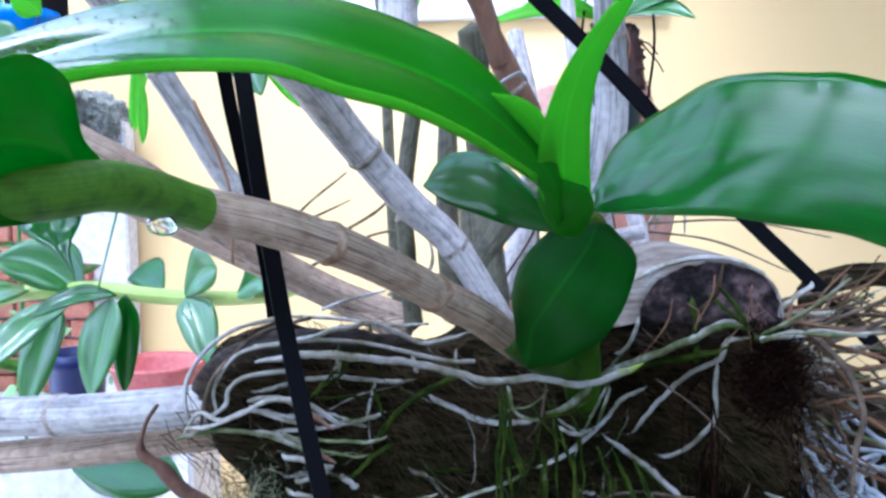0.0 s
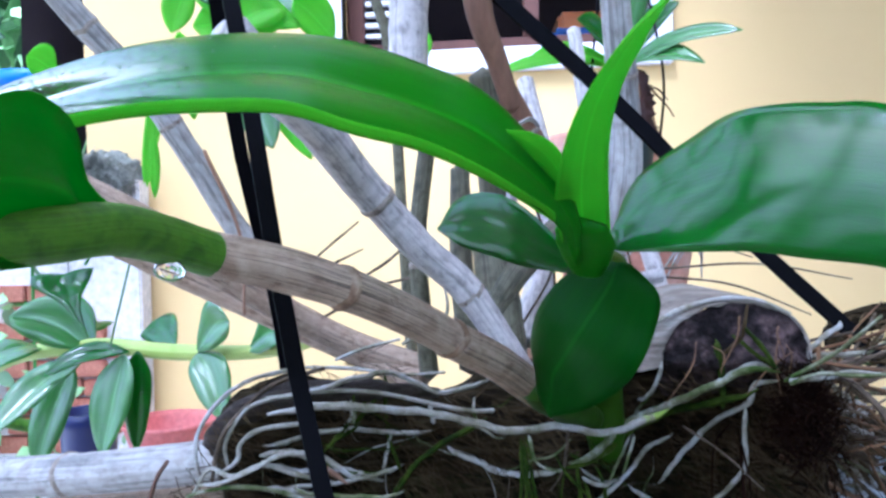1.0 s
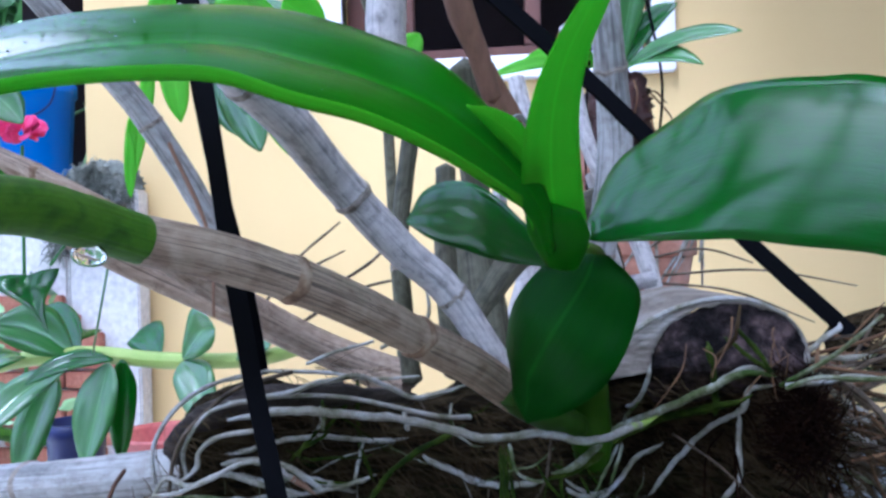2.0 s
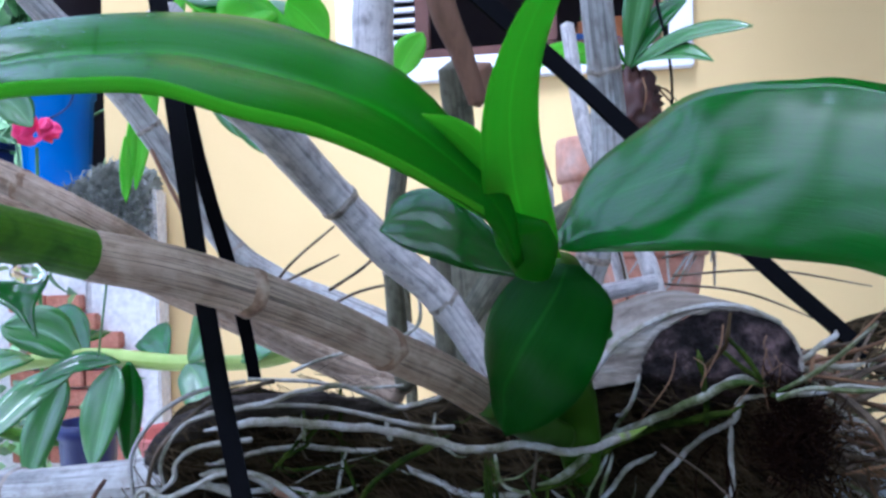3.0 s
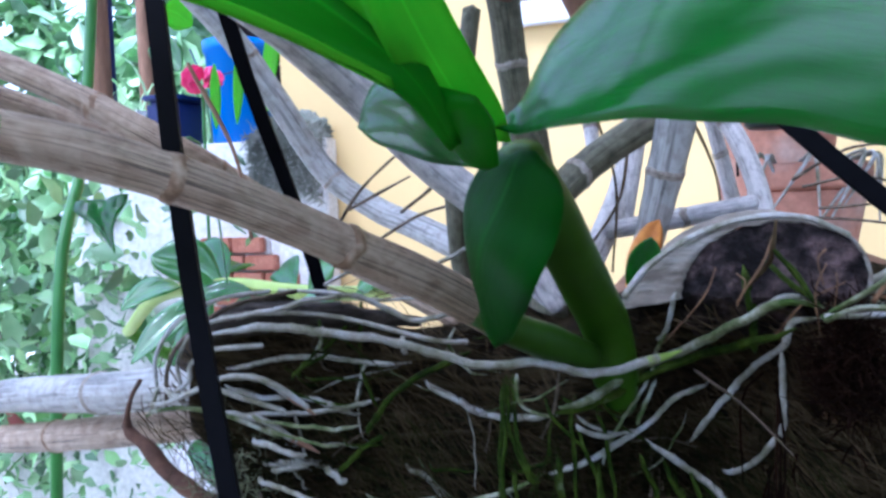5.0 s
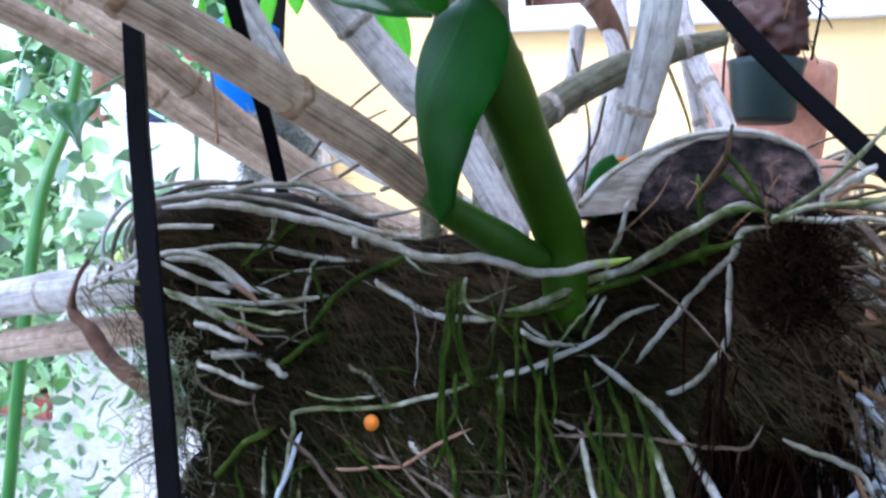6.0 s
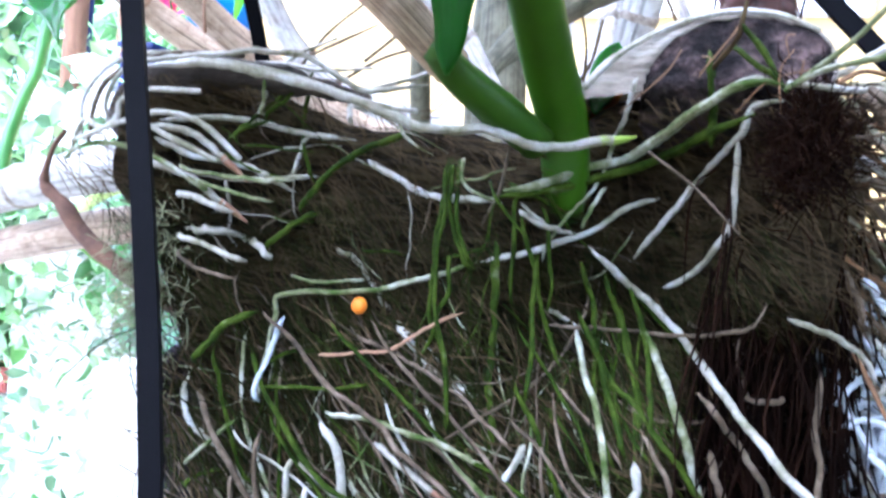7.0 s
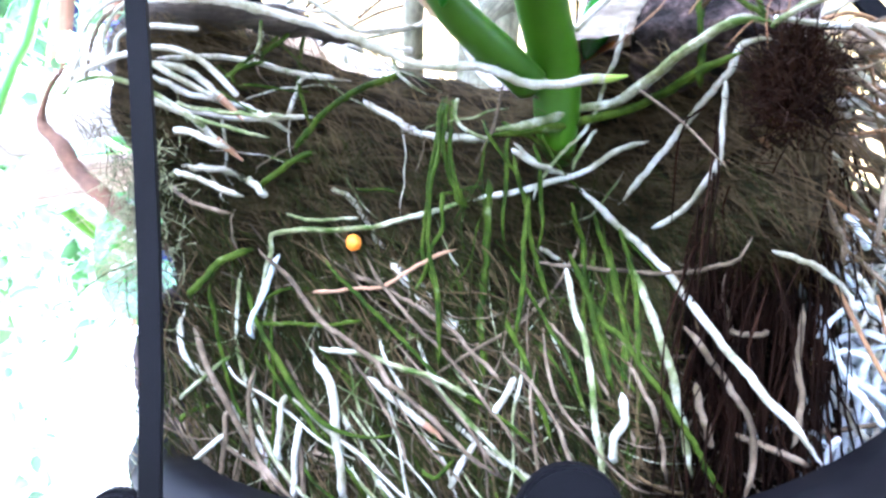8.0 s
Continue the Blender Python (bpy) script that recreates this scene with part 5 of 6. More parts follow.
root("root_w", 0.00092, ((-0.0061, 0.2909, 0.9342), (-0.0102, 0.2893, 0.9345), (-0.0092, 0.2847, 0.9292)))
root("root_wg", 0.00068, ((-0.0380, 0.2835, 0.9416), (-0.0370, 0.2837, 0.9346), (-0.0376, 0.2821, 0.9298)))
root("root_g", 0.00084, ((-0.0276, 0.2898, 0.9436), (-0.0319, 0.2881, 0.9359), (-0.0379, 0.2838, 0.9293)))
root("root_g", 0.00076, ((-0.0362, 0.2863, 0.9290), (-0.0438, 0.2830, 0.9244), (-0.0459, 0.2821, 0.9206)))
root("root_w", 0.00164, ((0.1289, 0.2980, 0.9266), (0.1345, 0.2980, 0.9289), (0.1403, 0.2980, 0.9292), (0.1504, 0.2980, 0.9280)))
root("root_w", 0.00131, ((0.1335, 0.2980, 0.9253), (0.1409, 0.2980, 0.9235), (0.1513, 0.2980, 0.9203)))
root("root_t", 0.00164, ((0.1303, 0.2980, 0.9212), (0.1372, 0.2980, 0.9177), (0.1435, 0.2980, 0.9135), (0.1525, 0.2980, 0.9095)))
root("root_w", 0.00147, ((0.1348, 0.2980, 0.9396), (0.1396, 0.2980, 0.9352), (0.1503, 0.2980, 0.9288)))
root("root_t", 0.00180, ((0.1337, 0.2980, 0.9489), (0.1405, 0.2980, 0.9399), (0.1499, 0.2980, 0.9327)))
root("root_w", 0.00115, ((0.1113, 0.2980, 0.9504), (0.1264, 0.2980, 0.9494), (0.1365, 0.2980, 0.9498), (0.1507, 0.2980, 0.9500)))
root("root_w", 0.00115, ((0.1170, 0.2980, 0.9530), (0.1275, 0.2980, 0.9526), (0.1329, 0.2980, 0.9560), (0.1409, 0.2980, 0.9616)))
root("root_wg", 0.00115, ((0.1144, 0.2980, 0.9497), (0.1252, 0.2980, 0.9470), (0.1344, 0.2980, 0.9427)))
root("root_w", 0.00082, ((0.1290, 0.2980, 0.9131), (0.1332, 0.2980, 0.9146), (0.1372, 0.2980, 0.9114)))
root("root_t", 0.00115, ((0.1279, 0.2980, 0.9090), (0.1334, 0.2980, 0.8999), (0.1388, 0.2980, 0.8909), (0.1411, 0.2980, 0.8832)))
root("root_b", 0.00131, ((0.1395, 0.2980, 0.8973), (0.1429, 0.2980, 0.8929), (0.1463, 0.2980, 0.8885)))
root("root_w", 0.00098, ((0.1427, 0.2980, 0.8818), (0.1477, 0.2980, 0.8760), (0.1472, 0.2980, 0.8680), (0.1433, 0.2980, 0.8643)))
root("root_b", 0.00098, ((0.1362, 0.2980, 0.8618), (0.1398, 0.2980, 0.8687), (0.1452, 0.2980, 0.8726), (0.1513, 0.2980, 0.8701)))
root("root_b", 0.00098, ((0.1384, 0.2980, 0.8556), (0.1438, 0.2980, 0.8596), (0.1529, 0.2980, 0.8561)))
root("root_b", 0.00115, ((0.1449, 0.2980, 0.8501), (0.1513, 0.2980, 0.8447), (0.1562, 0.2980, 0.8391)))
root("root_w", 0.00094, ((-0.0550, 0.2680, 0.8911), (-0.0414, 0.2680, 0.8881), (-0.0317, 0.2680, 0.8848)))
root("root_t", 0.00065, ((-0.0545, 0.2680, 0.8861), (-0.0464, 0.2680, 0.8817), (-0.0349, 0.2680, 0.8794)))
root("root_wg", 0.00065, ((-0.0510, 0.2680, 0.9084), (-0.0375, 0.2680, 0.9052), (-0.0245, 0.2680, 0.9036)))
root("root_w", 0.00108, ((-0.0562, 0.2680, 0.9038), (-0.0465, 0.2680, 0.9020), (-0.0378, 0.2680, 0.8990)))
root("root_wg", 0.00072, ((-0.0570, 0.2680, 0.9114), (-0.0454, 0.2680, 0.9097), (-0.0305, 0.2680, 0.9090), (-0.0197, 0.2680, 0.9097)))


# many thinner roots over the lower husk
def root_mass(count, zone, radius, heading, length, seed, kinds, lift=0.004):
    rs = np.random.RandomState(seed)
    for i in range(count):
        x, z = rs.uniform(*zone[0]), rs.uniform(*zone[1])
        a = radians(rs.normal(*heading))
        ln = length * rs.uniform(0.55, 1.3)
        off = lift * rs.rand() + 0.0012
        p, cx, cz = [], x, z
        for k in range(7):
            p.append((cx, front(cx, min(cz, lerp(ZT, cx) - 0.02)) - off - 0.0015 * rs.rand(), cz))
            a += radians(rs.normal(0, 11))
            cx += ln / 6 * math.cos(a)
            cz += ln / 6 * math.sin(a)
        p[0] = (p[0][0], p[0][1] + 0.005, p[0][2])
        p[-1] = (p[-1][0], p[-1][1] + 0.005, p[-1][2])
        r = radius * rs.choice((0.4, 0.55, 0.7, 0.9, 1.3))
        part("root", tube("root", p, (r * 0.8, r, r * 0.85, r * 0.25), 44, 7, 0.2, i), M[kinds[i % len(kinds)]], orchid)


root_mass(44, ((-0.058, 0.062), (0.785, 0.868)), 0.00078, (-56, 9), 0.085, 41, ("root_t", "root_w", "root_t", "root_wg", "root_g"), 0.006)
root_mass(26, ((-0.06, 0.03), (0.80, 0.86)), 0.00045, (-58, 14), 0.075, 31, ("root_t", "root_wg", "root_g", "root_t", "root_g"), 0.002)
root_mass(26, ((0.00, 0.07), (0.80, 0.87)), 0.00040, (-55, 14), 0.07, 32, ("root_t", "root_g", "root_t", "root_wg"), 0.002)
root_mass(16, ((0.058, 0.088), (0.855, 0.895)), 0.0005, (-78, 12), 0.07, 33, ("root_g", "root_g", "root_t"), 0.002)
root_mass(14, ((0.085, 0.120), (0.80, 0.88)), 0.0005, (-65, 14), 0.06, 36, ("root_t", "fibre", "root_t"), 0.012)
root_mass(30, ((-0.055, 0.06), (0.875, 0.94)), 0.00040, (-35, 60), 0.025, 34, ("root_g", "root_wg", "root_t", "root_w"), 0.002)
root_mass(10, ((0.02, 0.05), (0.885, 0.92)), 0.0006, (-85, 14), 0.035, 35, ("root_g",), 0.004)


def hair_roots(count, zone, heading, length, seed, m, label):
    rs = np.random.RandomState(seed)
    out = []
    for i in range(count):
        x, z = rs.uniform(*zone[0]), rs.uniform(*zone[1])
        a, ln, off = radians(rs.normal(*heading)), length * rs.uniform(0.5, 1.3), 0.001 + 0.003 * rs.rand()
        p, cx, cz = [], x, z
        for k in range(5):
            p.append((cx, front(cx, min(cz, lerp(ZT, cx) - 0.02)) - off - 0.001 * rs.rand(), cz))
            a += radians(rs.normal(0, 16))
            cx += ln / 4 * math.cos(a)
            cz += ln / 4 * math.sin(a)
        out.append(tube_data(p, (0.00028, 0.00028, 0.00012), 12, 4, 0, 0, False))
    part("root_mat", joined("root_mat", out), M[m], orchid, label)["kind"] = "stuff"


hair_roots(60, ((-0.07, 0.10), (0.79, 0.88)), (-57, 16), 0.05, 51, "root_g", "fine green roots")
hair_roots(80, ((-0.07, 0.10), (0.79, 0.88)), (-55, 18), 0.055, 52, "root_t", "fine tan roots")
hair_roots(420, ((-0.06, 0.08), (0.79, 0.885)), (-57, 13), 0.05, 54, "fibre_moss", "fine dark moss-green roots")
hair_roots(260, ((-0.06, 0.10), (0.79, 0.885)), (-55, 15), 0.05, 55, "fibre", "fine dark brown roots")
hair_roots(30, ((-0.07, 0.09), (0.79, 0.86)), (-60, 35), 0.04, 53, "root_wg", "fine pale roots")


def free_root(pts, r, kind, seed=0):
    part("root", tube("root", pts, (r, r, r * 0.9, r * 0.7), 60, 9, 0.15, seed), M[kind], orchid)


FREE = (
    (((0.128, 0.352, 0.899), (0.137, 0.375, 0.877), (0.151, 0.400, 0.859), (0.162, 0.400, 0.838), (0.179, 0.390, 0.821)), 0.0017, "root_b"),
    (((0.112, 0.275, 0.944), (0.120, 0.270, 0.948), (0.130, 0.260, 0.949), (0.141, 0.250, 0.952)), 0.0013, "root_wg"),
    (((0.112, 0.275, 0.945), (0.127, 0.280, 0.945), (0.137, 0.285, 0.946), (0.156, 0.290, 0.943)), 0.0013, "root_w"),
    (((0.120, 0.285, 0.943), (0.130, 0.290, 0.938), (0.140, 0.290, 0.931), (0.162, 0.300, 0.920)), 0.0012, "root_t"),
    (((0.128, 0.300, 0.926), (0.135, 0.300, 0.928), (0.140, 0.290, 0.925), (0.154, 0.290, 0.916)), 0.0014, "root_w"),
    (((0.131, 0.300, 0.924), (0.138, 0.300, 0.920), (0.144, 0.300, 0.914), (0.155, 0.300, 0.901)), 0.0012, "root_t"),
    (((0.112, 0.280, 0.944), (0.125, 0.270, 0.955), (0.135, 0.260, 0.968)), 0.0012, "root_wg"),
    (((0.012, 0.285, 0.934), (0.0, 0.283, 0.935), (-0.028, 0.279, 0.942), (-0.049, 0.272, 0.944), (-0.066, 0.266, 0.942), (-0.072, 0.262, 0.938), (-0.077, 0.262, 0.929), (-0.077, 0.264, 0.921)), 0.0013, "root_w"),
    (((-0.051, 0.270, 0.934), (-0.066, 0.265, 0.933), (-0.072, 0.262, 0.929), (-0.073, 0.262, 0.924), (-0.078, 0.262, 0.920), (-0.086, 0.265, 0.917)), 0.0013, "root_w"),
    (((-0.059, 0.290, 0.949), (-0.073, 0.280, 0.947), (-0.082, 0.270, 0.941), (-0.088, 0.266, 0.930), (-0.088, 0.266, 0.918)), 0.0013, "root_w"),
    (((-0.049, 0.290, 0.949), (-0.064, 0.275, 0.946), (-0.074, 0.262, 0.937), (-0.079, 0.260, 0.928), (-0.082, 0.262, 0.915)), 0.0013, "root_t"),
    (((-0.043, 0.268, 0.914), (-0.054, 0.262, 0.919), (-0.064, 0.258, 0.923), (-0.073, 0.256, 0.920), (-0.081, 0.258, 0.922), (-0.088, 0.262, 0.913)), 0.0014, "root_w"),
    (((-0.036, 0.270, 0.915), (-0.046, 0.264, 0.924), (-0.057, 0.260, 0.926), (-0.067, 0.256, 0.922), (-0.077, 0.256, 0.918), (-0.086, 0.260, 0.916)), 0.0014, "root_w"),
    (((-0.046, 0.270, 0.905), (-0.059, 0.262, 0.913), (-0.072, 0.258, 0.916), (-0.084, 0.260, 0.914), (-0.091, 0.264, 0.911)), 0.0013, "root_wg"),
    (((-0.048, 0.310, 0.949), (-0.036, 0.305, 0.954), (-0.022, 0.300, 0.958)), 0.0012, "root_w"),
    (((-0.061, 0.300, 0.948), (-0.039, 0.295, 0.948), (-0.022, 0.292, 0.946), (-0.005, 0.290, 0.947)), 0.0012, "root_w"),
    (((-0.025, 0.345, 0.950), (-0.011, 0.355, 0.957), (-0.006, 0.360, 0.963), (-0.008, 0.370, 0.976)), 0.0014, "root_w"),
)
rs0 = np.random.RandomState(66)
for i, (pts, r, kind) in enumerate(FREE):
    free_root(pts, r * 0.62, kind, 70 + i)
free_root(((0.1320, 0.2800, 0.9454), (0.1394, 0.2700, 0.9356), (0.1436, 0.2650, 0.9212), (0.1400, 0.2620, 0.9086), (0.1384, 0.2600, 0.8898)), 0.0011, "root_t", 90)
free_root(((0.1861, 0.3600, 0.8969), (0.1801, 0.3600, 0.8862), (0.1860, 0.3600, 0.8689), (0.1960, 0.3600, 0.8487)), 0.0018, "root_b", 91)
free_root(((0.0792, 0.2880, 0.9269), (0.0920, 0.2850, 0.9181), (0.1045, 0.2800, 0.9063)), 0.0004, "root_t", 92)
part("rim", tube("rim", ((0.1689, 0.3700, 0.9425), (0.1789, 0.3800, 0.9505), (0.1948, 0.3800, 0.9548), (0.2108, 0.3750, 0.9554), (0.2283, 0.3600, 0.9480)), (0.006, 0.0085, 0.0085, 0.008, 0.006), 40, 12, 0.12, 8, 0.6), M["husk"], husk, "torn brown rim of the husk")
for i in range(26):
    a = np.array((0.1540, 0.3100, 0.9462)) + rs0.normal(0, 0.008, 3)
    b = a + np.array((rs0.uniform(-0.005, 0.03), rs0.uniform(-0.02, 0.01), rs0.uniform(-0.006, 0.02)))
    free_root((a, (a + b) / 2 + rs0.normal(0, 0.003, 3), b), 0.0004, "fibre", 200 + i)
# a white root lying along the rind
free_root([arch(u, 1.0, 0.0005) for u in (0.04, 0.16, 0.30, 0.45, 0.60, 0.76)], 0.0011, "root_w", 95)
# dark bark filling the basket beside the husk
part("bark", lump((0.172, 0.39, 0.850), (0.05, 0.035, 0.06)), M["husk"], husk, "dark lump of bark in the basket")
# looped grey roots beside the husk
for i, (cx, cz, cy, r) in enumerate(((0.147, 0.859, 0.325, 0.0065), (0.153, 0.867, 0.33, 0.008), (0.157, 0.855, 0.335, 0.006), (0.15, 0.876, 0.34, 0.007), (0.163, 0.872, 0.33, 0.009), (0.144, 0.848, 0.33, 0.006), (0.168, 0.858, 0.325, 0.008), (0.158, 0.884, 0.335, 0.007))):
    p = [(cx + r * (1 + 0.12 * k) * math.cos(0.9 * k + i), cy + 0.002 * k, cz + r * (0.85 + 0.1 * k) * math.sin(0.9 * k + i)) for k in range(9)]
    free_root(p, 0.0012, ("root_b", "root_w", "root_b")[i % 3], 300 + i)
# coils of grey roots in the basket
rs = np.random.RandomState(41)
for i in range(56):
    c = np.array((rs.uniform(0.132, 0.20), rs.uniform(0.305, 0.36), rs.uniform(0.83, 0.905)))
    p = [c + rs.normal(0, 0.011, 3) * (1, 0.6, 1) + np.array((0.004 * k, 0, -0.007 * k)) for k in range(6)]
    free_root(p, 0.0012 * rs.uniform(0.6, 1.2), ("root_b", "root_b", "root_w", "root_t")[i % 4], 100 + i)
# fan of dry roots at the husk's far end
for i in range(44):
    a = np.array((rs.uniform(0.11, 0.145), rs.uniform(0.28, 0.32), rs.uniform(0.915, 0.95)))
    e = a + np.array((rs.uniform(0.03, 0.09), rs.uniform(-0.03, 0.05), rs.uniform(-0.04, 0.035)))
    m = (a + e) / 2 + rs.normal(0, 0.005, 3)
    free_root((a, m, e), 0.0009 * rs.uniform(0.5, 1.2), ("root_t", "strand", "root_t", "root_wg", "strand")[i % 5], 140 + i)
for i in range(22):
    a = np.array((rs.uniform(0.125, 0.15), rs.uniform(0.29, 0.335), rs.uniform(0.875, 0.94)))
    e = a + np.array((rs.uniform(0.015, 0.07), rs.uniform(-0.02, 0.03), rs.uniform(-0.07, 0.01)))
    m = (a + e) / 2 + rs.normal(0, 0.007, 3)
    free_root((a, m, e), 0.0006 * rs.uniform(0.5, 1.3), ("root_t", "strand", "fibre", "root_t")[i % 4], 400 + i)
# dead stub with a curled end, orange seed, dead leaf, red-brown twig
stub = part("dead_stub", tube("stub", ((-0.1015, 0.2750, 0.9200), (-0.1060, 0.2750, 0.9130), (-0.1085, 0.2760, 0.9025), (-0.1015, 0.2770, 0.8960), (-0.0945, 0.2780, 0.8875), (-0.0790, 0.2800, 0.8770), (-0.0610, 0.2880, 0.8670)), (0.0007, 0.0012, 0.0030, 0.0032, 0.0030, 0.0038, 0.0044), 60, 14, 0.3, 5, 0.8), M["stub"], orchid, "brown dried stub with a curled tip")
bm = bmesh.new()
bmesh.ops.create_icosphere(bm, subdivisions=3, radius=0.0024)
bmesh.ops.transform(bm, matrix=pose(-0.001, 0.2865, 0.8745) @ Matrix.Diagonal((1, 0.9, 1.1, 1)), verts=bm.verts)
seed_ob = tagged(part("seed", bm, M["orange"]), "small round orange seed lying among the roots", "seed")
for f in seed_ob.data.polygons:
    f.use_smooth = True
part("dead_leaf", blade((0.056, 0.345, 0.940), (0.066, 0.372, 0.968), 0.011, 0.002, (0.3, -1, 0.2), name="dead_leaf"), M["dead"], orchid, "curled orange dead leaf")
part("leaf", blade((0.060, 0.325, 0.942), (0.066, 0.318, 0.964), 0.011, 0.001, (0.2, -1, 0)), M["leaf_back"], orchid, "tiny round green leaf")
part("twig", tube("twig", ((0.093, 0.292, 0.950), (0.099, 0.286, 0.958), (0.1, 0.285, 0.962), (0.101, 0.284, 0.970)), (0.0007, 0.0008, 0.0008, 0.0004), 20, 8, 0.2, 1), M["fibre"], orchid, "small brown twig")
part("twig", tube("twig", ((0.1, 0.285, 0.962), (0.106, 0.284, 0.955), (0.110, 0.282, 0.948)), (0.0008, 0.0009, 0.0006), 20, 8, 0.2, 2), M["root_g"], orchid)
for i, pts in enumerate((((-0.09, 0.41, 0.965), (-0.075, 0.41, 0.985), (-0.052, 0.41, 1.004)), ((-0.082, 0.41, 0.975), (-0.065, 0.41, 0.983), (-0.05, 0.41, 0.990)), ((-0.07, 0.40, 0.956), (-0.04, 0.395, 0.972), (-0.01, 0.39, 0.978)), ((-0.055, 0.41, 0.973), (-0.035, 0.40, 0.985), (-0.02, 0.395, 1.0)))):
    part("twig", tube("twig", pts, (0.0009, 0.0008, 0.0005), 20, 6, 0.2, 20 + i), M["root_t"], orchid)
for i, (a, b) in enumerate((((-0.094, 0.300, 1.03), (-0.089, 0.33, 0.965)), ((0.035, 0.42, 1.02), (0.045, 0.40, 0.945)), ((0.075, 0.45, 1.02), (0.09, 0.42, 0.95)), ((0.05, 0.43, 1.0), (0.03, 0.41, 0.95)))):
    m = [(a[k] + b[k]) / 2 + (0.006 if k == 0 else 0) for k in range(3)]
    part("twig", tube("twig", (a, m, b), (0.0008, 0.0007, 0.0006), 24, 6, 0.2, 40 + i), M["root_tip" if i == 0 else "fibre"], orchid)
for i, (a, b, w) in enumerate((((-0.1603, 0.4200, 1.0528), (-0.1606, 0.4200, 1.0189), .006), ((-0.1925, 0.5000, 1.0831), (-0.1971, 0.5000, 1.0300), .007))):
    part("leaf", blade(a, b, w, 0.0, (0.2, -1, 0)), M["leaf_lime"], orchid, "narrow hanging green leaf")


# dead stems and peeling sheaths behind the new growth
cane("cane", ((0.0199, 0.4400, 1.0842), (0.0319, 0.4500, 1.0619), (0.0459, 0.4600, 1.0415), (0.0545, 0.4700, 1.0236)), (0.006, 0.0075, 0.006, 0.004), M["post"], (0.5,), label="broad brown dead stem", seed=61)
part("peel", tube("peel", ((0.0203, 0.4200, 1.0438), (0.0274, 0.4200, 1.0501), (0.0369, 0.4250, 1.0558), (0.0423, 0.4300, 1.0523)), (0.002, 0.0028, 0.0024, 0.0008), 24, 8, 0.1, 4, 0.4), M["cane_pale"], orchid, "curled white sheath peel")
cane("cane", ((0.0450, 0.4600, 1.0419), (0.0532, 0.4600, 1.0191), (0.0504, 0.4600, 0.9968), (0.0456, 0.4500, 0.9631)), (0.004, 0.0045, 0.004), M["cane_grey"], (0.4,), label="thin grey dead cane", seed=62)
cane("cane", ((0.0297, 0.4700, 1.0420), (0.0281, 0.4700, 1.0159), (0.0308, 0.4600, 0.9976)), (0.004, 0.004, 0.003), M["cane_grey"], (0.6,), label="thin grey dead cane", seed=63)
cane("cane", ((0.0826, 0.5000, 1.0315), (0.0912, 0.5000, 1.0012), (0.0997, 0.5000, 0.9651)), (0.003, 0.004, 0.004), M["cane_grey"], (0.5,), label="thin grey dead cane", seed=64)
cane("cane", ((0.0409, 0.4200, 0.9621), (0.0707, 0.4200, 0.9668), (0.1042, 0.4300, 0.9726)), (0.004, 0.0045, 0.004), M["cane_grey"], (0.5,), label="pale dead cane lying across", seed=65)
cane("cane", ((0.0117, 0.3400, 1.0629), (0.0133, 0.3450, 1.0434), (0.0140, 0.3500, 1.0274), (0.0167, 0.3600, 0.9979)), (0.0062, 0.006, 0.0055), M["cane_old"], (0.5,), label="dark rough dead cane", seed=66)

# ---- plants and pots behind ----
tagged(part("plinth", box("c", (-0.42, 0.71, 0.10), (-0.31, 0.81, 0.739), 0.005), M["concrete"]), "tall pale concrete plinth under a small pot", "plinth")
bush = thing("arching_orchid", (-0.365, 0.76, 0.74), "leafy orchid cane arching out of a dark blue pot", "orchid")
BC = ((-0.45, 0.70, 0.86), (-0.382, 0.66, 0.900), (-0.30, 0.64, 0.912), (-0.223, 0.62, 0.909), (-0.15, 0.60, 0.912), (-0.10, 0.585, 0.925))
part("stem", tube("stem", BC, (0.006, 0.0065, 0.0065, 0.005), 40, 12, 0.05, 1), M["stem_pale"], bush, "yellow-green arching stem")
rs = np.random.RandomState(8)
LV = (((-0.3050, 0.6400, 0.9107), (-0.3576, 0.6200, 0.9392), .045), ((-0.3050, 0.6500, 0.9126), (-0.3735, 0.7000, 0.9390), .04), ((-0.3051, 0.6300, 0.9038), (-0.3515, 0.5800, 0.8555), .030), ((-0.2683, 0.6200, 0.9076), (-0.2780, 0.6000, 0.8328), .036),
      ((-0.2569, 0.6200, 0.9099), (-0.2641, 0.6300, 0.8292), .026), ((-0.3197, 0.6400, 0.8975), (-0.3408, 0.6200, 0.8178), .034), ((-0.2312, 0.6300, 0.9107), (-0.2783, 0.6900, 0.9198), .035), ((-0.2026, 0.6000, 0.9106), (-0.1748, 0.5700, 0.8669), .030),
      ((-0.2025, 0.6000, 0.9128), (-0.1733, 0.5850, 0.9363), .034), ((-0.2637, 0.6200, 0.9099), (-0.3217, 0.6000, 0.8951), .02), ((-0.3479, 0.6500, 0.9102), (-0.3748, 0.6000, 0.8950), .03), ((-0.3338, 0.6600, 0.9137), (-0.3365, 0.7400, 0.9194), .04), ((-0.1632, 0.6000, 0.9128), (-0.1321, 0.5800, 0.9242), .03))
for i, (a, b, w) in enumerate(LV):
    part("leaf", blade(a, b, w * 0.95, 0.008, (0.1 * (i % 3 - 1), -1, 0.55), seed=i, curl=0.1), M[("leaf_pale", "leaf_back", "leaf_pale", "leaf_pale", "leaf_back")[i % 5]], bush)
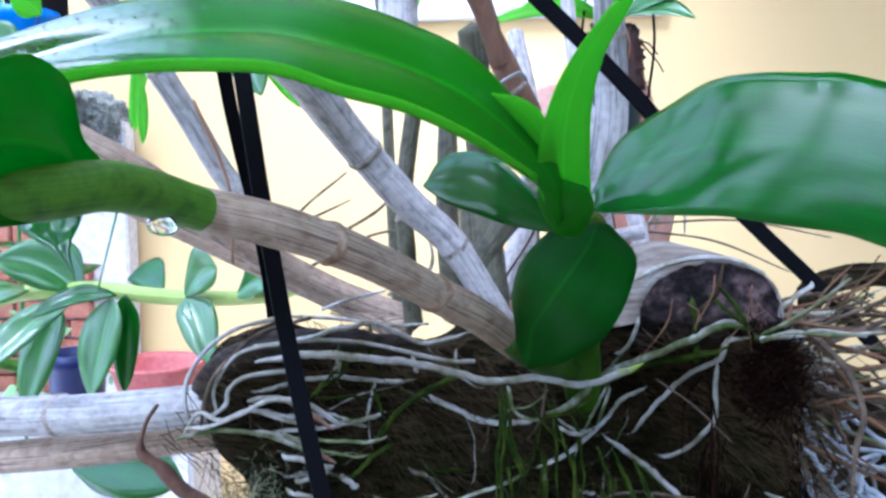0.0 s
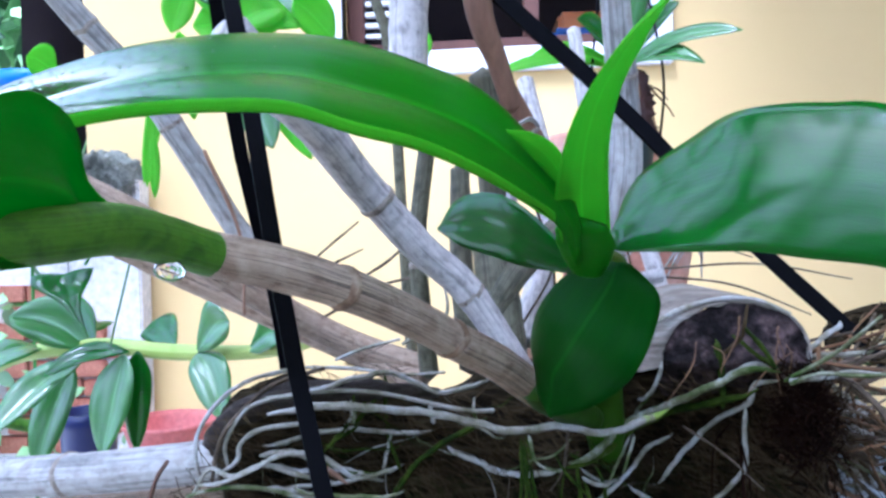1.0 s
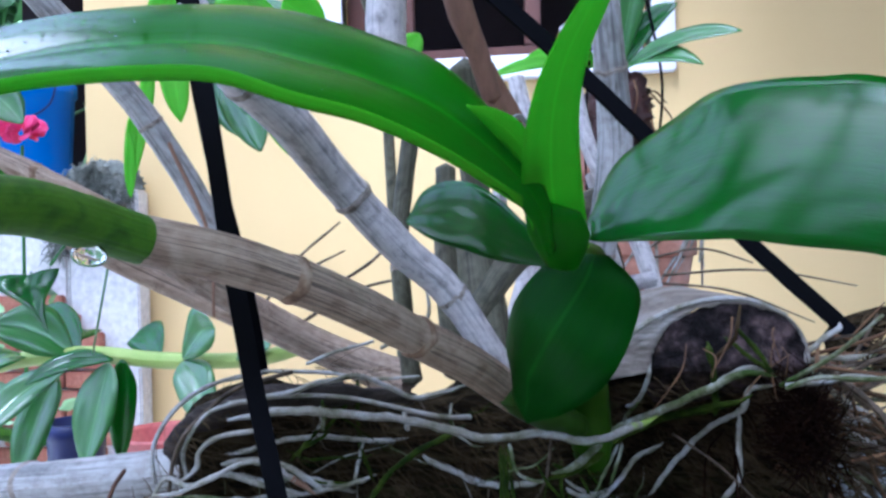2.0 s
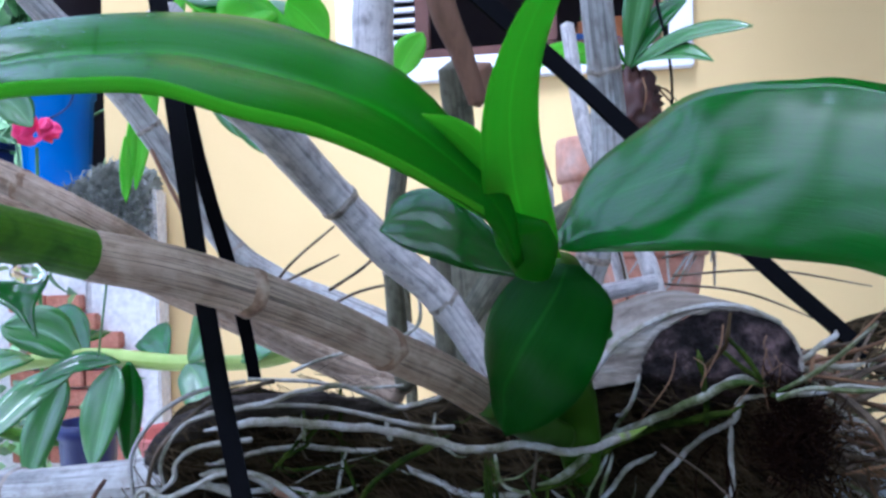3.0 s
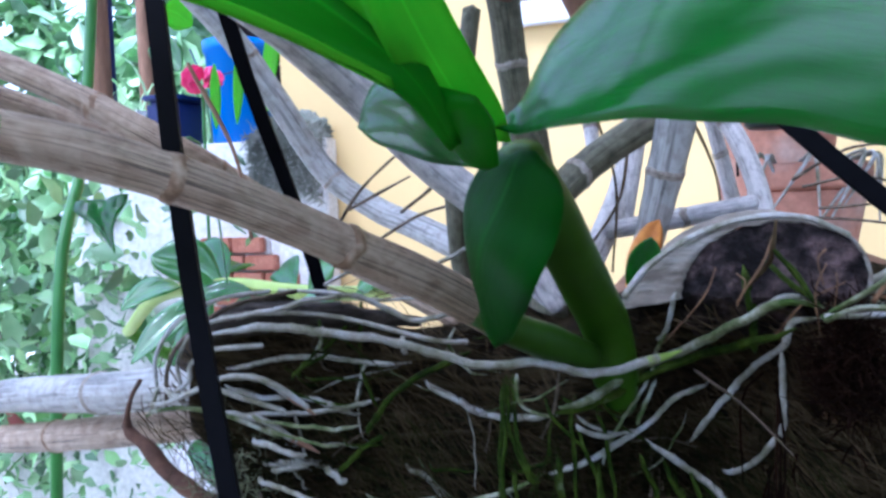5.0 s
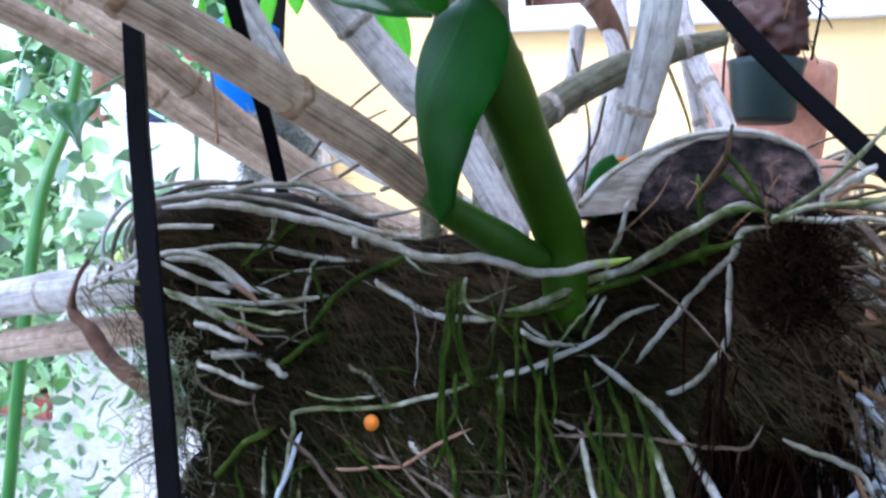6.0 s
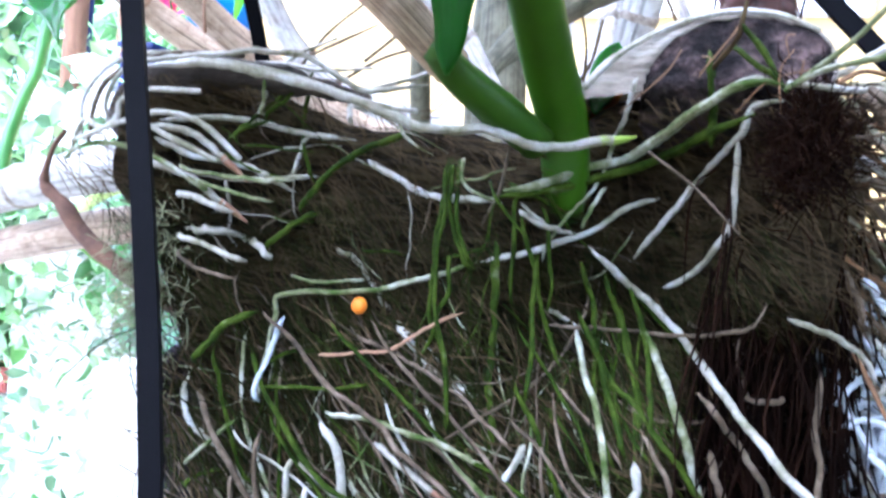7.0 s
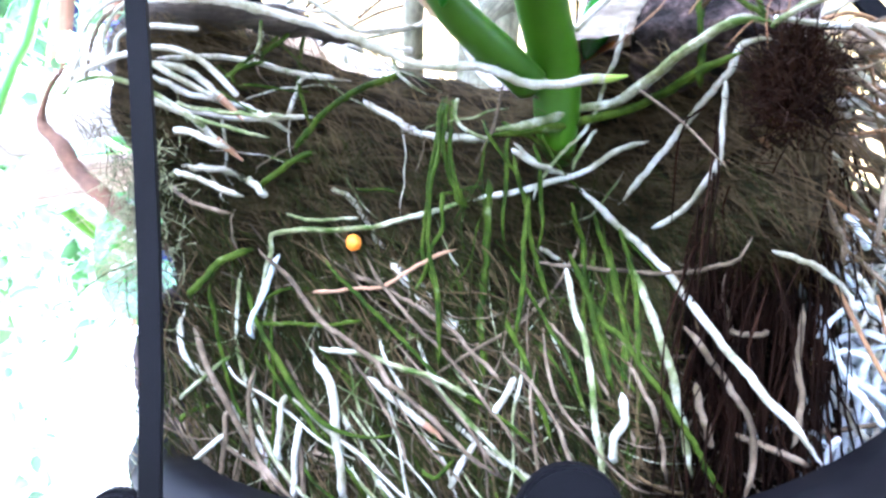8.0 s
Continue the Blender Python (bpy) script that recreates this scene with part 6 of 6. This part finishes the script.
part("pot", lathe("pot", (-0.365, 0.76, 0.74), ((0, 0), (0.020, 0), (0.022, 0.004), (0.026, 0.08), (0.029, 0.083), (0.029, 0.095), (0.025, 0.095), (0.02, 0.02), (0, 0.018))), M["navy"], bush, "small dark blue plastic pot")
part("leaf", blade((-0.2455, 0.5000, 0.8173), (-0.1589, 0.4600, 0.8218), .04, 0.004, (0.1, -1, 0.4), seed=50), M["leaf_back"], bush, "dark green low leaf")
part("stem", tube("stem", (BC[0], (-0.42, 0.73, 0.83), (-0.365, 0.76, 0.81), (-0.365, 0.76, 0.765)), (0.006, 0.006, 0.005), 20, 8), M["cane_green"], bush)
lf = thing("pepper_vine", (-0.20, 0.36, 0.95), "dark glossy pointed leaf of a vine", "vine")
part("leaf", leaf("leaf", ((-0.1866, 0.3450, 0.9821), (-0.1839, 0.3420, 0.9768), (-0.1709, 0.3380, 0.9710), (-0.1591, 0.3350, 0.9598)), ((-0.1603, 0.3480, 0.9852), (-0.1617, 0.3440, 0.9786), (-0.1621, 0.3390, 0.9696), (-0.1586, 0.3350, 0.9598)), 0.08, 0.03, seed=9, n=24, m=8, wave=0.05), M["leaf_back"], lf)
part("stalk", tube("stalk", ((-0.1625, 0.3450, 0.9868), (-0.1643, 0.3600, 0.9945), (-0.17, 0.42, 1.01), (-0.26, 0.58, 0.92)), (0.0007,), 20, 6), M["stake"], lf)

drum = thing("plastic_bucket", (-0.90, 1.67, 1.115), "bright blue plastic bucket on the pillar", "bucket")
part("body", lathe("body", (-0.90, 1.67, 1.116), ((0.0, 0), (0.060, 0), (0.063, 0.004), (0.074, 0.20), (0.079, 0.205), (0.079, 0.228), (0.072, 0.228), (0.058, 0.01), (0, 0.008))), M["blue"], drum)
part("handle", tube("handle", [(-0.90 + 0.079 * math.cos(a), 1.60, 1.325 - 0.06 * math.sin(a)) for a in (0, 0.6, 1.2, 1.8, 2.4, 3.14)], (0.002,), 30, 8), M["navy"], drum)
tub = thing("storage_tub", (-1.06, 1.66, 1.115), "navy plastic tub beside the blue bucket", "tub")
part("body", box("t", (-1.105, 1.60, 1.117), (-1.02, 1.72, 1.22), 0.01), M["navy"], tub)
part("rim", box("t", (-1.11, 1.595, 1.22), (-1.015, 1.725, 1.232), 0.004), M["navy"], tub)
bag = tagged(part("paper_bag", box("t", (-1.25, 1.60, 1.117), (-1.12, 1.68, 1.205), 0.02), M["white"]), "crumpled white paper bag on the pillar", "bag")
fl = thing("pink_flower", (-0.52, 0.95, 0.10), "crumpled bright pink flower on a thin stalk", "flower")
part("stalk", tube("stalk", ((-0.56, 0.98, 0.10), (-0.53, 0.96, 0.6), (-0.52, 0.95, 1.12)), (0.003, 0.0025, 0.002), 24, 8), M["stake"], fl)
rs = np.random.RandomState(3)
for i in range(26):
    v = rs.normal(0, 1, 3)
    v = v / np.linalg.norm(v) * (1.25, 1, 0.8)
    c = np.array((-0.52, 0.95, 1.136))
    part("petal", blade(c + v * 0.006, c + v * 0.024 + (0, 0, 0.004), 0.022, 0.004, (v[1], -v[0], 0.6), seed=i), M["petal"], fl)

mound = thing("lichen_mound", (-0.72, 1.59, 1.115), "lumpy stone on the pillar grown over with grey lichen", "rock")
V, F, U = [], [], []
for i in range(25):
    for k in range(48):
        a, b = 2 * math.pi * k / 48, math.pi * 0.5 * i / 24
        v = Vector((math.cos(a) * math.cos(b), math.sin(a) * math.cos(b), math.sin(b)))
        r = 1 + 0.22 * noise.fractal(v * 4, 0.7, 2.0, 5)
        V.append((-0.72 + v.x * 0.075 * r, 1.588 + v.y * 0.024 * r, 1.115 + max(0, v.z) * 0.058 * r))
        U.append((k / 48, i / 24))
for i in range(24):
    for k in range(48):
        F.append((i * 48 + k, i * 48 + (k + 1) % 48, (i + 1) * 48 + (k + 1) % 48, (i + 1) * 48 + k))
part("stone", mesh("stone", V, F, U), M["moss"], mound)
out = []
for _ in range(1500):
    p = np.array((rs.uniform(-0.82, -0.65), rs.uniform(1.545, 1.566), 1.17 - 0.15 * rs.rand() ** 1.3))
    p[2] -= 0.5 * abs(p[0] + 0.73)
    e = p + rs.normal(0, 0.010, 3) + (0, -0.006, -0.006)
    out.append(tube_data((p, (p + e) / 2 + rs.normal(0, 0.004, 3), e), (0.0016, 0.0013, 0.0005), 5, 3, 0, 0, False))
part("lichen", joined("lichen", out), M["moss"], mound, "drooping tufts of grey lichen")["kind"] = "stuff"

stk = thing("bamboo_stake", (-0.42, 0.58, 0.10), "thin green plant stake leaning in the garden", "stake")
part("rod", tube("rod", ((-0.440, 0.55, 0.10), (-0.462, 0.62, 0.85), (-0.487, 0.69, 1.02), (-0.505, 0.74, 1.20), (-0.54, 0.80, 1.5)), (0.0055,), 40, 10), M["stake"], stk)
for i, (x, y, r, m) in enumerate(((-1.245, 1.62, 0.026, "post"), (-1.33, 1.75, 0.02, "navy"), (-1.55, 2.2, 0.03, "post"), (-0.98, 2.4, 0.03, "post"))):
    p = thing("garden_post", (x, y, 0), ("rough brown wooden garden post", "dark blue painted garden post")[m == "navy"], "post", "posts in the garden")
    part("shaft", tube("shaft", ((x, y, 0.0), (x + 0.01, y, 1.2), (x, y, 2.6)), (r, r * 0.95, r * 0.9), 30, 12, 0.06, i), M[m], p)

# terracotta pots and a hanging pot in front of the wall
def flower_pot(name, at, r, h, m, label, group=""):
    p = thing(name, at, label, "flower pot", group)
    part("body", lathe("body", at, ((0.0, 0), (r * 0.68, 0), (r * 0.70, 0.004), (r * 0.92, h * 0.74), (r * 0.90, h * 0.76))), M[m], p)
    part("rim", lathe("rim", at, ((r * 0.9, h * 0.75), (r * 0.99, h * 0.76), (r, h * 0.80), (r, h * 0.97), (r * 0.97, h), (r * 0.9, h), (r * 0.87, h * 0.9))), M[m], p)
    part("soil", lathe("soil", at, ((r * 0.89, h * 0.9), (r * 0.5, h * 0.93), (0, h * 0.94))), M["soil"], p)
    return p


bench = thing("plank_shelf", (0.16, 0.75, 0.90), "old grey plank shelf holding flower pots", "shelf")
part("board", box("b", (0.02, 0.52, 0.895), (0.24, 0.98, 0.915), 0.004), M["post"], bench)
for x, y in ((0.04, 0.55), (0.22, 0.55), (0.04, 0.95), (0.22, 0.95)):
    part("leg", box("b", (x - 0.015, y - 0.015, 0.10), (x + 0.015, y + 0.015, 0.895), 0.003), M["post"], bench)
flower_pot("terracotta_pot", (0.150, 0.89, 0.915), 0.062, 0.185, "terracotta", "tall weathered terracotta pot", "terracotta pots")
small = flower_pot("terracotta_pot", (0.165, 0.76, 0.915), 0.047, 0.084, "terracotta", "small terracotta pot spilling white roots", "terracotta pots")
for i in range(16):
    a = rs.uniform(3.3, 6.1)
    t0 = np.array((0.165, 0.76, 1.0)) + np.array((math.cos(a), math.sin(a), 0)) * 0.034
    t1 = np.array((0.165, 0.76, 1.004)) + np.array((math.cos(a + 0.2), math.sin(a + 0.2), 0)) * 0.051
    t2 = np.array((0.165, 0.76, 1.0 - rs.uniform(0.02, 0.06))) + np.array((math.cos(a + rs.normal(0, 0.4)), math.sin(a), 0)) * 0.051
    part("root", tube("root", (t0, t1, t2), (0.0015, 0.0015, 0.0008), 16, 6, 0.1, i), M["root_w"], small, "white root")
for i, (a, b) in enumerate((((0.14, 0.63, 0.985), (0.20, 0.60, 1.005)), ((0.145, 0.62, 0.98), (0.21, 0.6, 0.975)), ((0.15, 0.64, 0.96), (0.26, 0.62, 0.93)), ((0.16, 0.66, 0.965), (0.30, 0.64, 0.955)))):
    part("root", tube("root", (a, [(a[k] + b[k]) / 2 + (0.008 if k == 2 else 0) for k in range(3)], b), (0.0012, 0.001, 0.0006), 16, 6, 0.1, i), M["root_t"], small, "dry root")

hang = thing("hanging_pot", (0.142, 0.71, 1.11), "dark hanging pot wrapped in brown bark with a leafy orchid", "hanging pot")
part("pot", lathe("pot", (0.142, 0.71, 1.055), ((0, 0), (0.020, 0), (0.023, 0.003), (0.027, 0.04), (0.029, 0.045), (0.025, 0.045), (0.02, 0.04), (0, 0.039)), 28), M["teal"], hang, "dark green plastic pot")
part("bark", lump((0.142, 0.71, 1.130), (0.027, 0.022, 0.036), 5.0, 0.4), M["pot_brown"], hang, "rough brown bark lump")
rs = np.random.RandomState(19)
for i in range(14):
    a = rs.uniform(0, 6.28)
    p = np.array((0.142 + 0.026 * math.cos(a), 0.708 + 0.02 * math.sin(a), rs.uniform(1.115, 1.155)))
    e = p + (0.012 * math.cos(a) + rs.normal(0, 0.004), -0.004, rs.uniform(-0.05, -0.01))
    part("root", tube("root", (p, (p + e) / 2 + rs.normal(0, 0.003, 3), e), (0.0010, 0.0009, 0.0005), 12, 6, 0.2, i), M[("root_t", "strand")[i % 2]], hang)
part("wire", tube("wire", ((0.142, 0.71, 1.395), (0.143, 0.71, 2.0), (0.142, 0.71, 2.635)), (0.0012,), 12, 6), M["wire"], hang)
part("wire", tube("wire", ((0.172, 0.70, 1.10), (0.176, 0.70, 1.16), (0.16, 0.70, 1.25), (0.142, 0.71, 1.4)), (0.0012,), 24, 6), M["plastic"], hang)
part("wire", tube("wire", ((0.114, 0.70, 1.02), (0.112, 0.70, 1.12), (0.125, 0.70, 1.25), (0.142, 0.71, 1.4)), (0.0012,), 24, 6), M["plastic"], hang)
for i, (b, w) in enumerate((((0.23, 0.66, 1.185), 0.022), ((0.10, 0.67, 1.20), 0.03), ((0.06, 0.67, 1.17), 0.018), ((0.16, 0.68, 1.26), 0.024), ((0.19, 0.70, 1.22), 0.02), ((0.03, 0.69, 1.16), 0.016))):
    part("leaf", blade((0.142, 0.705, 1.165), b, w, 0.012, (0.1, -1, 0.8), seed=i), M[("leaf_pale", "leaf_back", "leaf_lime")[i % 3]], hang)

part("leaf", blade((0.142, 0.705, 1.165), (0.1996, 0.6600, 1.1595), .024, 0.012, (0.1, -1, 0.8), seed=9), M["leaf_pale"], hang)
hang.location = (0.137, 0.71, 1.08)
back = thing("lime_orchid", (-0.03, 0.66, 0.10), "tall orchid with bright lime green leaves", "orchid")
for i, (a, b, w) in enumerate((((-0.1236, 0.6200, 1.1583), (-0.1993, 0.6000, 1.1782), .035), ((-0.1407, 0.6200, 1.1765), (-0.1624, 0.5800, 1.1501), .04), ((-0.1139, 0.6400, 1.1665), (-0.1787, 0.6600, 1.1784), .03), ((-0.2041, 0.6000, 1.1843), (-0.2159, 0.6000, 1.1509), .025),
                               ((-0.2104, 0.6000, 1.1515), (-0.2002, 0.6000, 1.0862), .022), ((-0.1771, 0.6000, 1.1253), (-0.1572, 0.6000, 1.0745), .028), ((-0.2275, 0.6200, 1.1400), (-0.2479, 0.6200, 1.0407), .014), ((-0.1007, 0.6400, 1.1526), (-0.1273, 0.6200, 1.1791), .035), ((-0.1654, 0.6000, 1.1218), (-0.1415, 0.6000, 1.0630), .03), ((-0.1550, 0.6200, 1.1205), (-0.1167, 0.6200, 1.0562), .022), ((-0.1311, 0.6100, 1.1637), (-0.1992, 0.6000, 1.1554), .055), ((-0.1584, 0.6200, 1.1878), (-0.2049, 0.6000, 1.1835), .04), ((-0.0446, 0.6000, 1.1116), (-0.0239, 0.6000, 1.1453), .022), ((-0.3347, 0.6600, 1.1353), (-0.3487, 0.6400, 1.1465), .03), ((-0.3761, 0.7000, 1.1054), (-0.4067, 0.7000, 1.1343), .03))):
    part("leaf", blade(a, b, w, 0.004, (0.1, -1, 0.35), seed=i), M[("leaf_lime", "leaf_lime", "leaf_pale")[i % 3]], back)
part("stem", tube("stem", ((-0.03, 0.66, 0.10), (-0.035, 0.66, 0.6), (-0.05, 0.65, 1.0), (-0.06, 0.64, 1.16), (-0.10, 0.64, 1.24)), (0.006, 0.005, 0.004), 40, 8), M["cane_old"], back)

# ---- garden ----
def foliage(name, count, lo, hi, size, m, seed, label, droop=0.4):
    rs = np.random.RandomState(seed)
    V, F, U = [], [], []
    cl = [np.array([rs.uniform(lo[k], hi[k]) for k in range(3)]) for _ in range(max(6, count // 40))]
    for i in range(count):
        c = cl[rs.randint(len(cl))] + rs.normal(0, 1, 3) * np.array((0.11, 0.11, 0.10))
        s = size * rs.uniform(0.5, 1.5)
        d = rs.normal(0, 1, 3)
        d[2] -= droop
        d /= np.linalg.norm(d)
        w = np.cross(d, rs.normal(0, 1, 3))
        w /= np.linalg.norm(w)
        n = np.cross(d, w)
        b = len(V)
        for u, h, o in ((0, 0.02, 0), (0.35, 0.26, 0.05), (0.7, 0.2, 0.05), (1, 0.01, -0.08)):
            for sg in (-1, 0, 1):
                V.append(c + s * (d * u + w * h * sg + n * (o + 0.06 * abs(sg))))
                U.append((u, sg))
        for r in range(3):
            for k in range(2):
                F.append((b + r * 3 + k, b + r * 3 + k + 1, b + r * 3 + k + 4, b + r * 3 + k + 3))
    return tagged(part(name, mesh(name, V, F, U), M[m]), label, "shrub", kind="stuff")


foliage("garden_shrubs", 2600, (-3.2, 1.9, 0.1), (-0.95, 3.4, 1.1), 0.10, "foliage", 1, "dense green garden shrubs")
foliage("garden_shrubs", 4500, (-2.2, 1.2, 0.2), (-0.85, 1.9, 0.95), 0.036, "foliage_lit", 2, "pale sunlit green garden leaves")
foliage("garden_shrubs", 1800, (-2.3, 1.55, 0.3), (-0.95, 2.05, 1.05), 0.06, "foliage", 6, "dark green garden shrubs")
foliage("far_trees", 2600, (-7, 5, 0.2), (1.5, 8, 2.5), 0.26, "foliage", 3, "far green trees")
foliage("far_trees", 2600, (-7, 4.4, 1.0), (-1.3, 6.0, 3.8), 0.24, "foliage_lit", 5, "pale far tree crowns")
foliage("far_trees", 1300, (-5, 3.6, 0.8), (-0.8, 5, 2.3), 0.16, "foliage_lit", 4, "pale far leaves")
rs = np.random.RandomState(9)
out = []
for _ in range(260):
    a = np.array((rs.uniform(-1.5, -0.9), rs.uniform(1.6, 2.1), rs.uniform(0.85, 1.15)))
    e = a + (rs.normal(0, 0.12), rs.normal(0, 0.06), rs.uniform(0.05, 0.22))
    out.append(tube_data((a, (a + e) / 2 + (0, 0, 0.05), e), (0.004, 0.004, 0.001), 6, 3, 0, 0, False))
tagged(part("grass_blades", joined("grass", out), M["foliage_lit"]), "long pale grass blades", "grass", kind="stuff")

# a fern out of view on the first rafter, added to block light and reflections
fern = thing("unseen_fern", (-0.92, -0.46, 1.72), "bushy fern in a hanging basket on a long cord", "fern")
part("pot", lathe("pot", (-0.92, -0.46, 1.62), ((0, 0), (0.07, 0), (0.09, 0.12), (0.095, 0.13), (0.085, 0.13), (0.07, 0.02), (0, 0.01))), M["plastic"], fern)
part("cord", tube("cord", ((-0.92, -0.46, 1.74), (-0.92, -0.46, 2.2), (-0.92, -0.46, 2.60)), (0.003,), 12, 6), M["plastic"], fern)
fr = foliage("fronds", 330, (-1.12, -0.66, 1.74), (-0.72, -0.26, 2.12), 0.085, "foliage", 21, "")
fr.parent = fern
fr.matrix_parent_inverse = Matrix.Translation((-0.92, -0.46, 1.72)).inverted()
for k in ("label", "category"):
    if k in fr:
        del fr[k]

# added trees out of view: one darkens leaf reflections, one shades the orchid
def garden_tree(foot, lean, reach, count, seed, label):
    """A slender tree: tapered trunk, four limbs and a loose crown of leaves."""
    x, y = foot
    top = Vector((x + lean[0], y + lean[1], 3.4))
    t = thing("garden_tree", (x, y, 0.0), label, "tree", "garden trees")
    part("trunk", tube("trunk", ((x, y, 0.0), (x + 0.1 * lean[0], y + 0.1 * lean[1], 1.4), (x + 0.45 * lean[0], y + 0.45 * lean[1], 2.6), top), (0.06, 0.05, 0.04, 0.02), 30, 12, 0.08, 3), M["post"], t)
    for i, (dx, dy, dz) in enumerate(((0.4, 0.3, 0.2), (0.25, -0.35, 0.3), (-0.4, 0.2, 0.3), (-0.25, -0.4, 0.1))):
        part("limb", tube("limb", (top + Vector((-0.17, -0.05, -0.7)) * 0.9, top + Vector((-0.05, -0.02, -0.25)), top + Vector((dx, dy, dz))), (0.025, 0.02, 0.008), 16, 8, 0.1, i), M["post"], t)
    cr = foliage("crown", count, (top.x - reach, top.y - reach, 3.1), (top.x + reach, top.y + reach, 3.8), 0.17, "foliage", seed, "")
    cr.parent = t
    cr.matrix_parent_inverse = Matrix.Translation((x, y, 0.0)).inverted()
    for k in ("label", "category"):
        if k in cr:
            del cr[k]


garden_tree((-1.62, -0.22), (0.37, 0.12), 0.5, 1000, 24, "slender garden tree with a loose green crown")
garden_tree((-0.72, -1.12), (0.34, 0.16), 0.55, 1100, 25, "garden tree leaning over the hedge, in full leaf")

# hedge and shrubs closing the garden behind
foliage("garden_hedge", 3000, (-1.8, -1.5, 0.0), (2.2, -0.95, 1.7), 0.13, "foliage", 12, "dense dark green hedge")
foliage("garden_hedge", 1500, (1.3, -1.0, 0.0), (1.8, 1.2, 1.7), 0.13, "foliage", 13, "dense dark green hedge")
foliage("garden_leaves", 450, (-1.55, 1.15, 0.72), (-0.85, 1.38, 1.0), 0.045, "foliage_lit", 14, "pale green leaves over the kerb")

# fine water drops on the wet leaves
rs = np.random.RandomState(77)
UA, LA, BA, BB = cat(UPL, 60), cat(LOL, 60), cat(BU, 40), cat(BL, 40)
V, F, U = [], [], []
for i in range(420):
    if i < 330:
        k = int(np.clip(rs.normal(42, 9), 24, 58))
        f = rs.rand()
        a, b = UA[k] + f * (UA[k - 1] - UA[k]), LA[k] + f * (LA[k - 1] - LA[k])
    else:
        k = rs.randint(6, 30)
        a, b = BA[k], BB[k]
    v = rs.uniform(0.08, 0.85)
    w = np.linalg.norm(b - a)
    nn = np.cross(a - UA[k - 1] if i < 330 else a - BA[k - 1], b - a)
    nn /= np.linalg.norm(nn) + 1e-12
    if nn[1] > 0:
        nn = -nn
    x = abs(2 * v - 1)
    c = a + v * (b - a)
    if i < 330:
        c = c + nn * w * (0.03 * (1 - x) * (1 if nn[2] < 0 else -1) + 0.035 * math.sin(math.pi * x) * (-1 if nn[2] < 0 else 1)) + nn * 0.0003
    else:
        c = c + nn * 0.0002
    r = (0.00022 if i < 330 else 0.0003) * rs.uniform(0.6, 2.2)
    ico = bmesh.new()
    bmesh.ops.create_icosphere(ico, subdivisions=1, radius=r)
    o = len(V)
    for q in ico.verts:
        V.append(tuple(c + np.array(q.co)))
        U.append((0, 0))
    for f in ico.faces:
        F.append(tuple(o + q.index for q in f.verts))
    ico.free()
part("dew", mesh("dew", V, F, U), M["water"], orchid, "fine clear water droplets")["kind"] = "stuff"
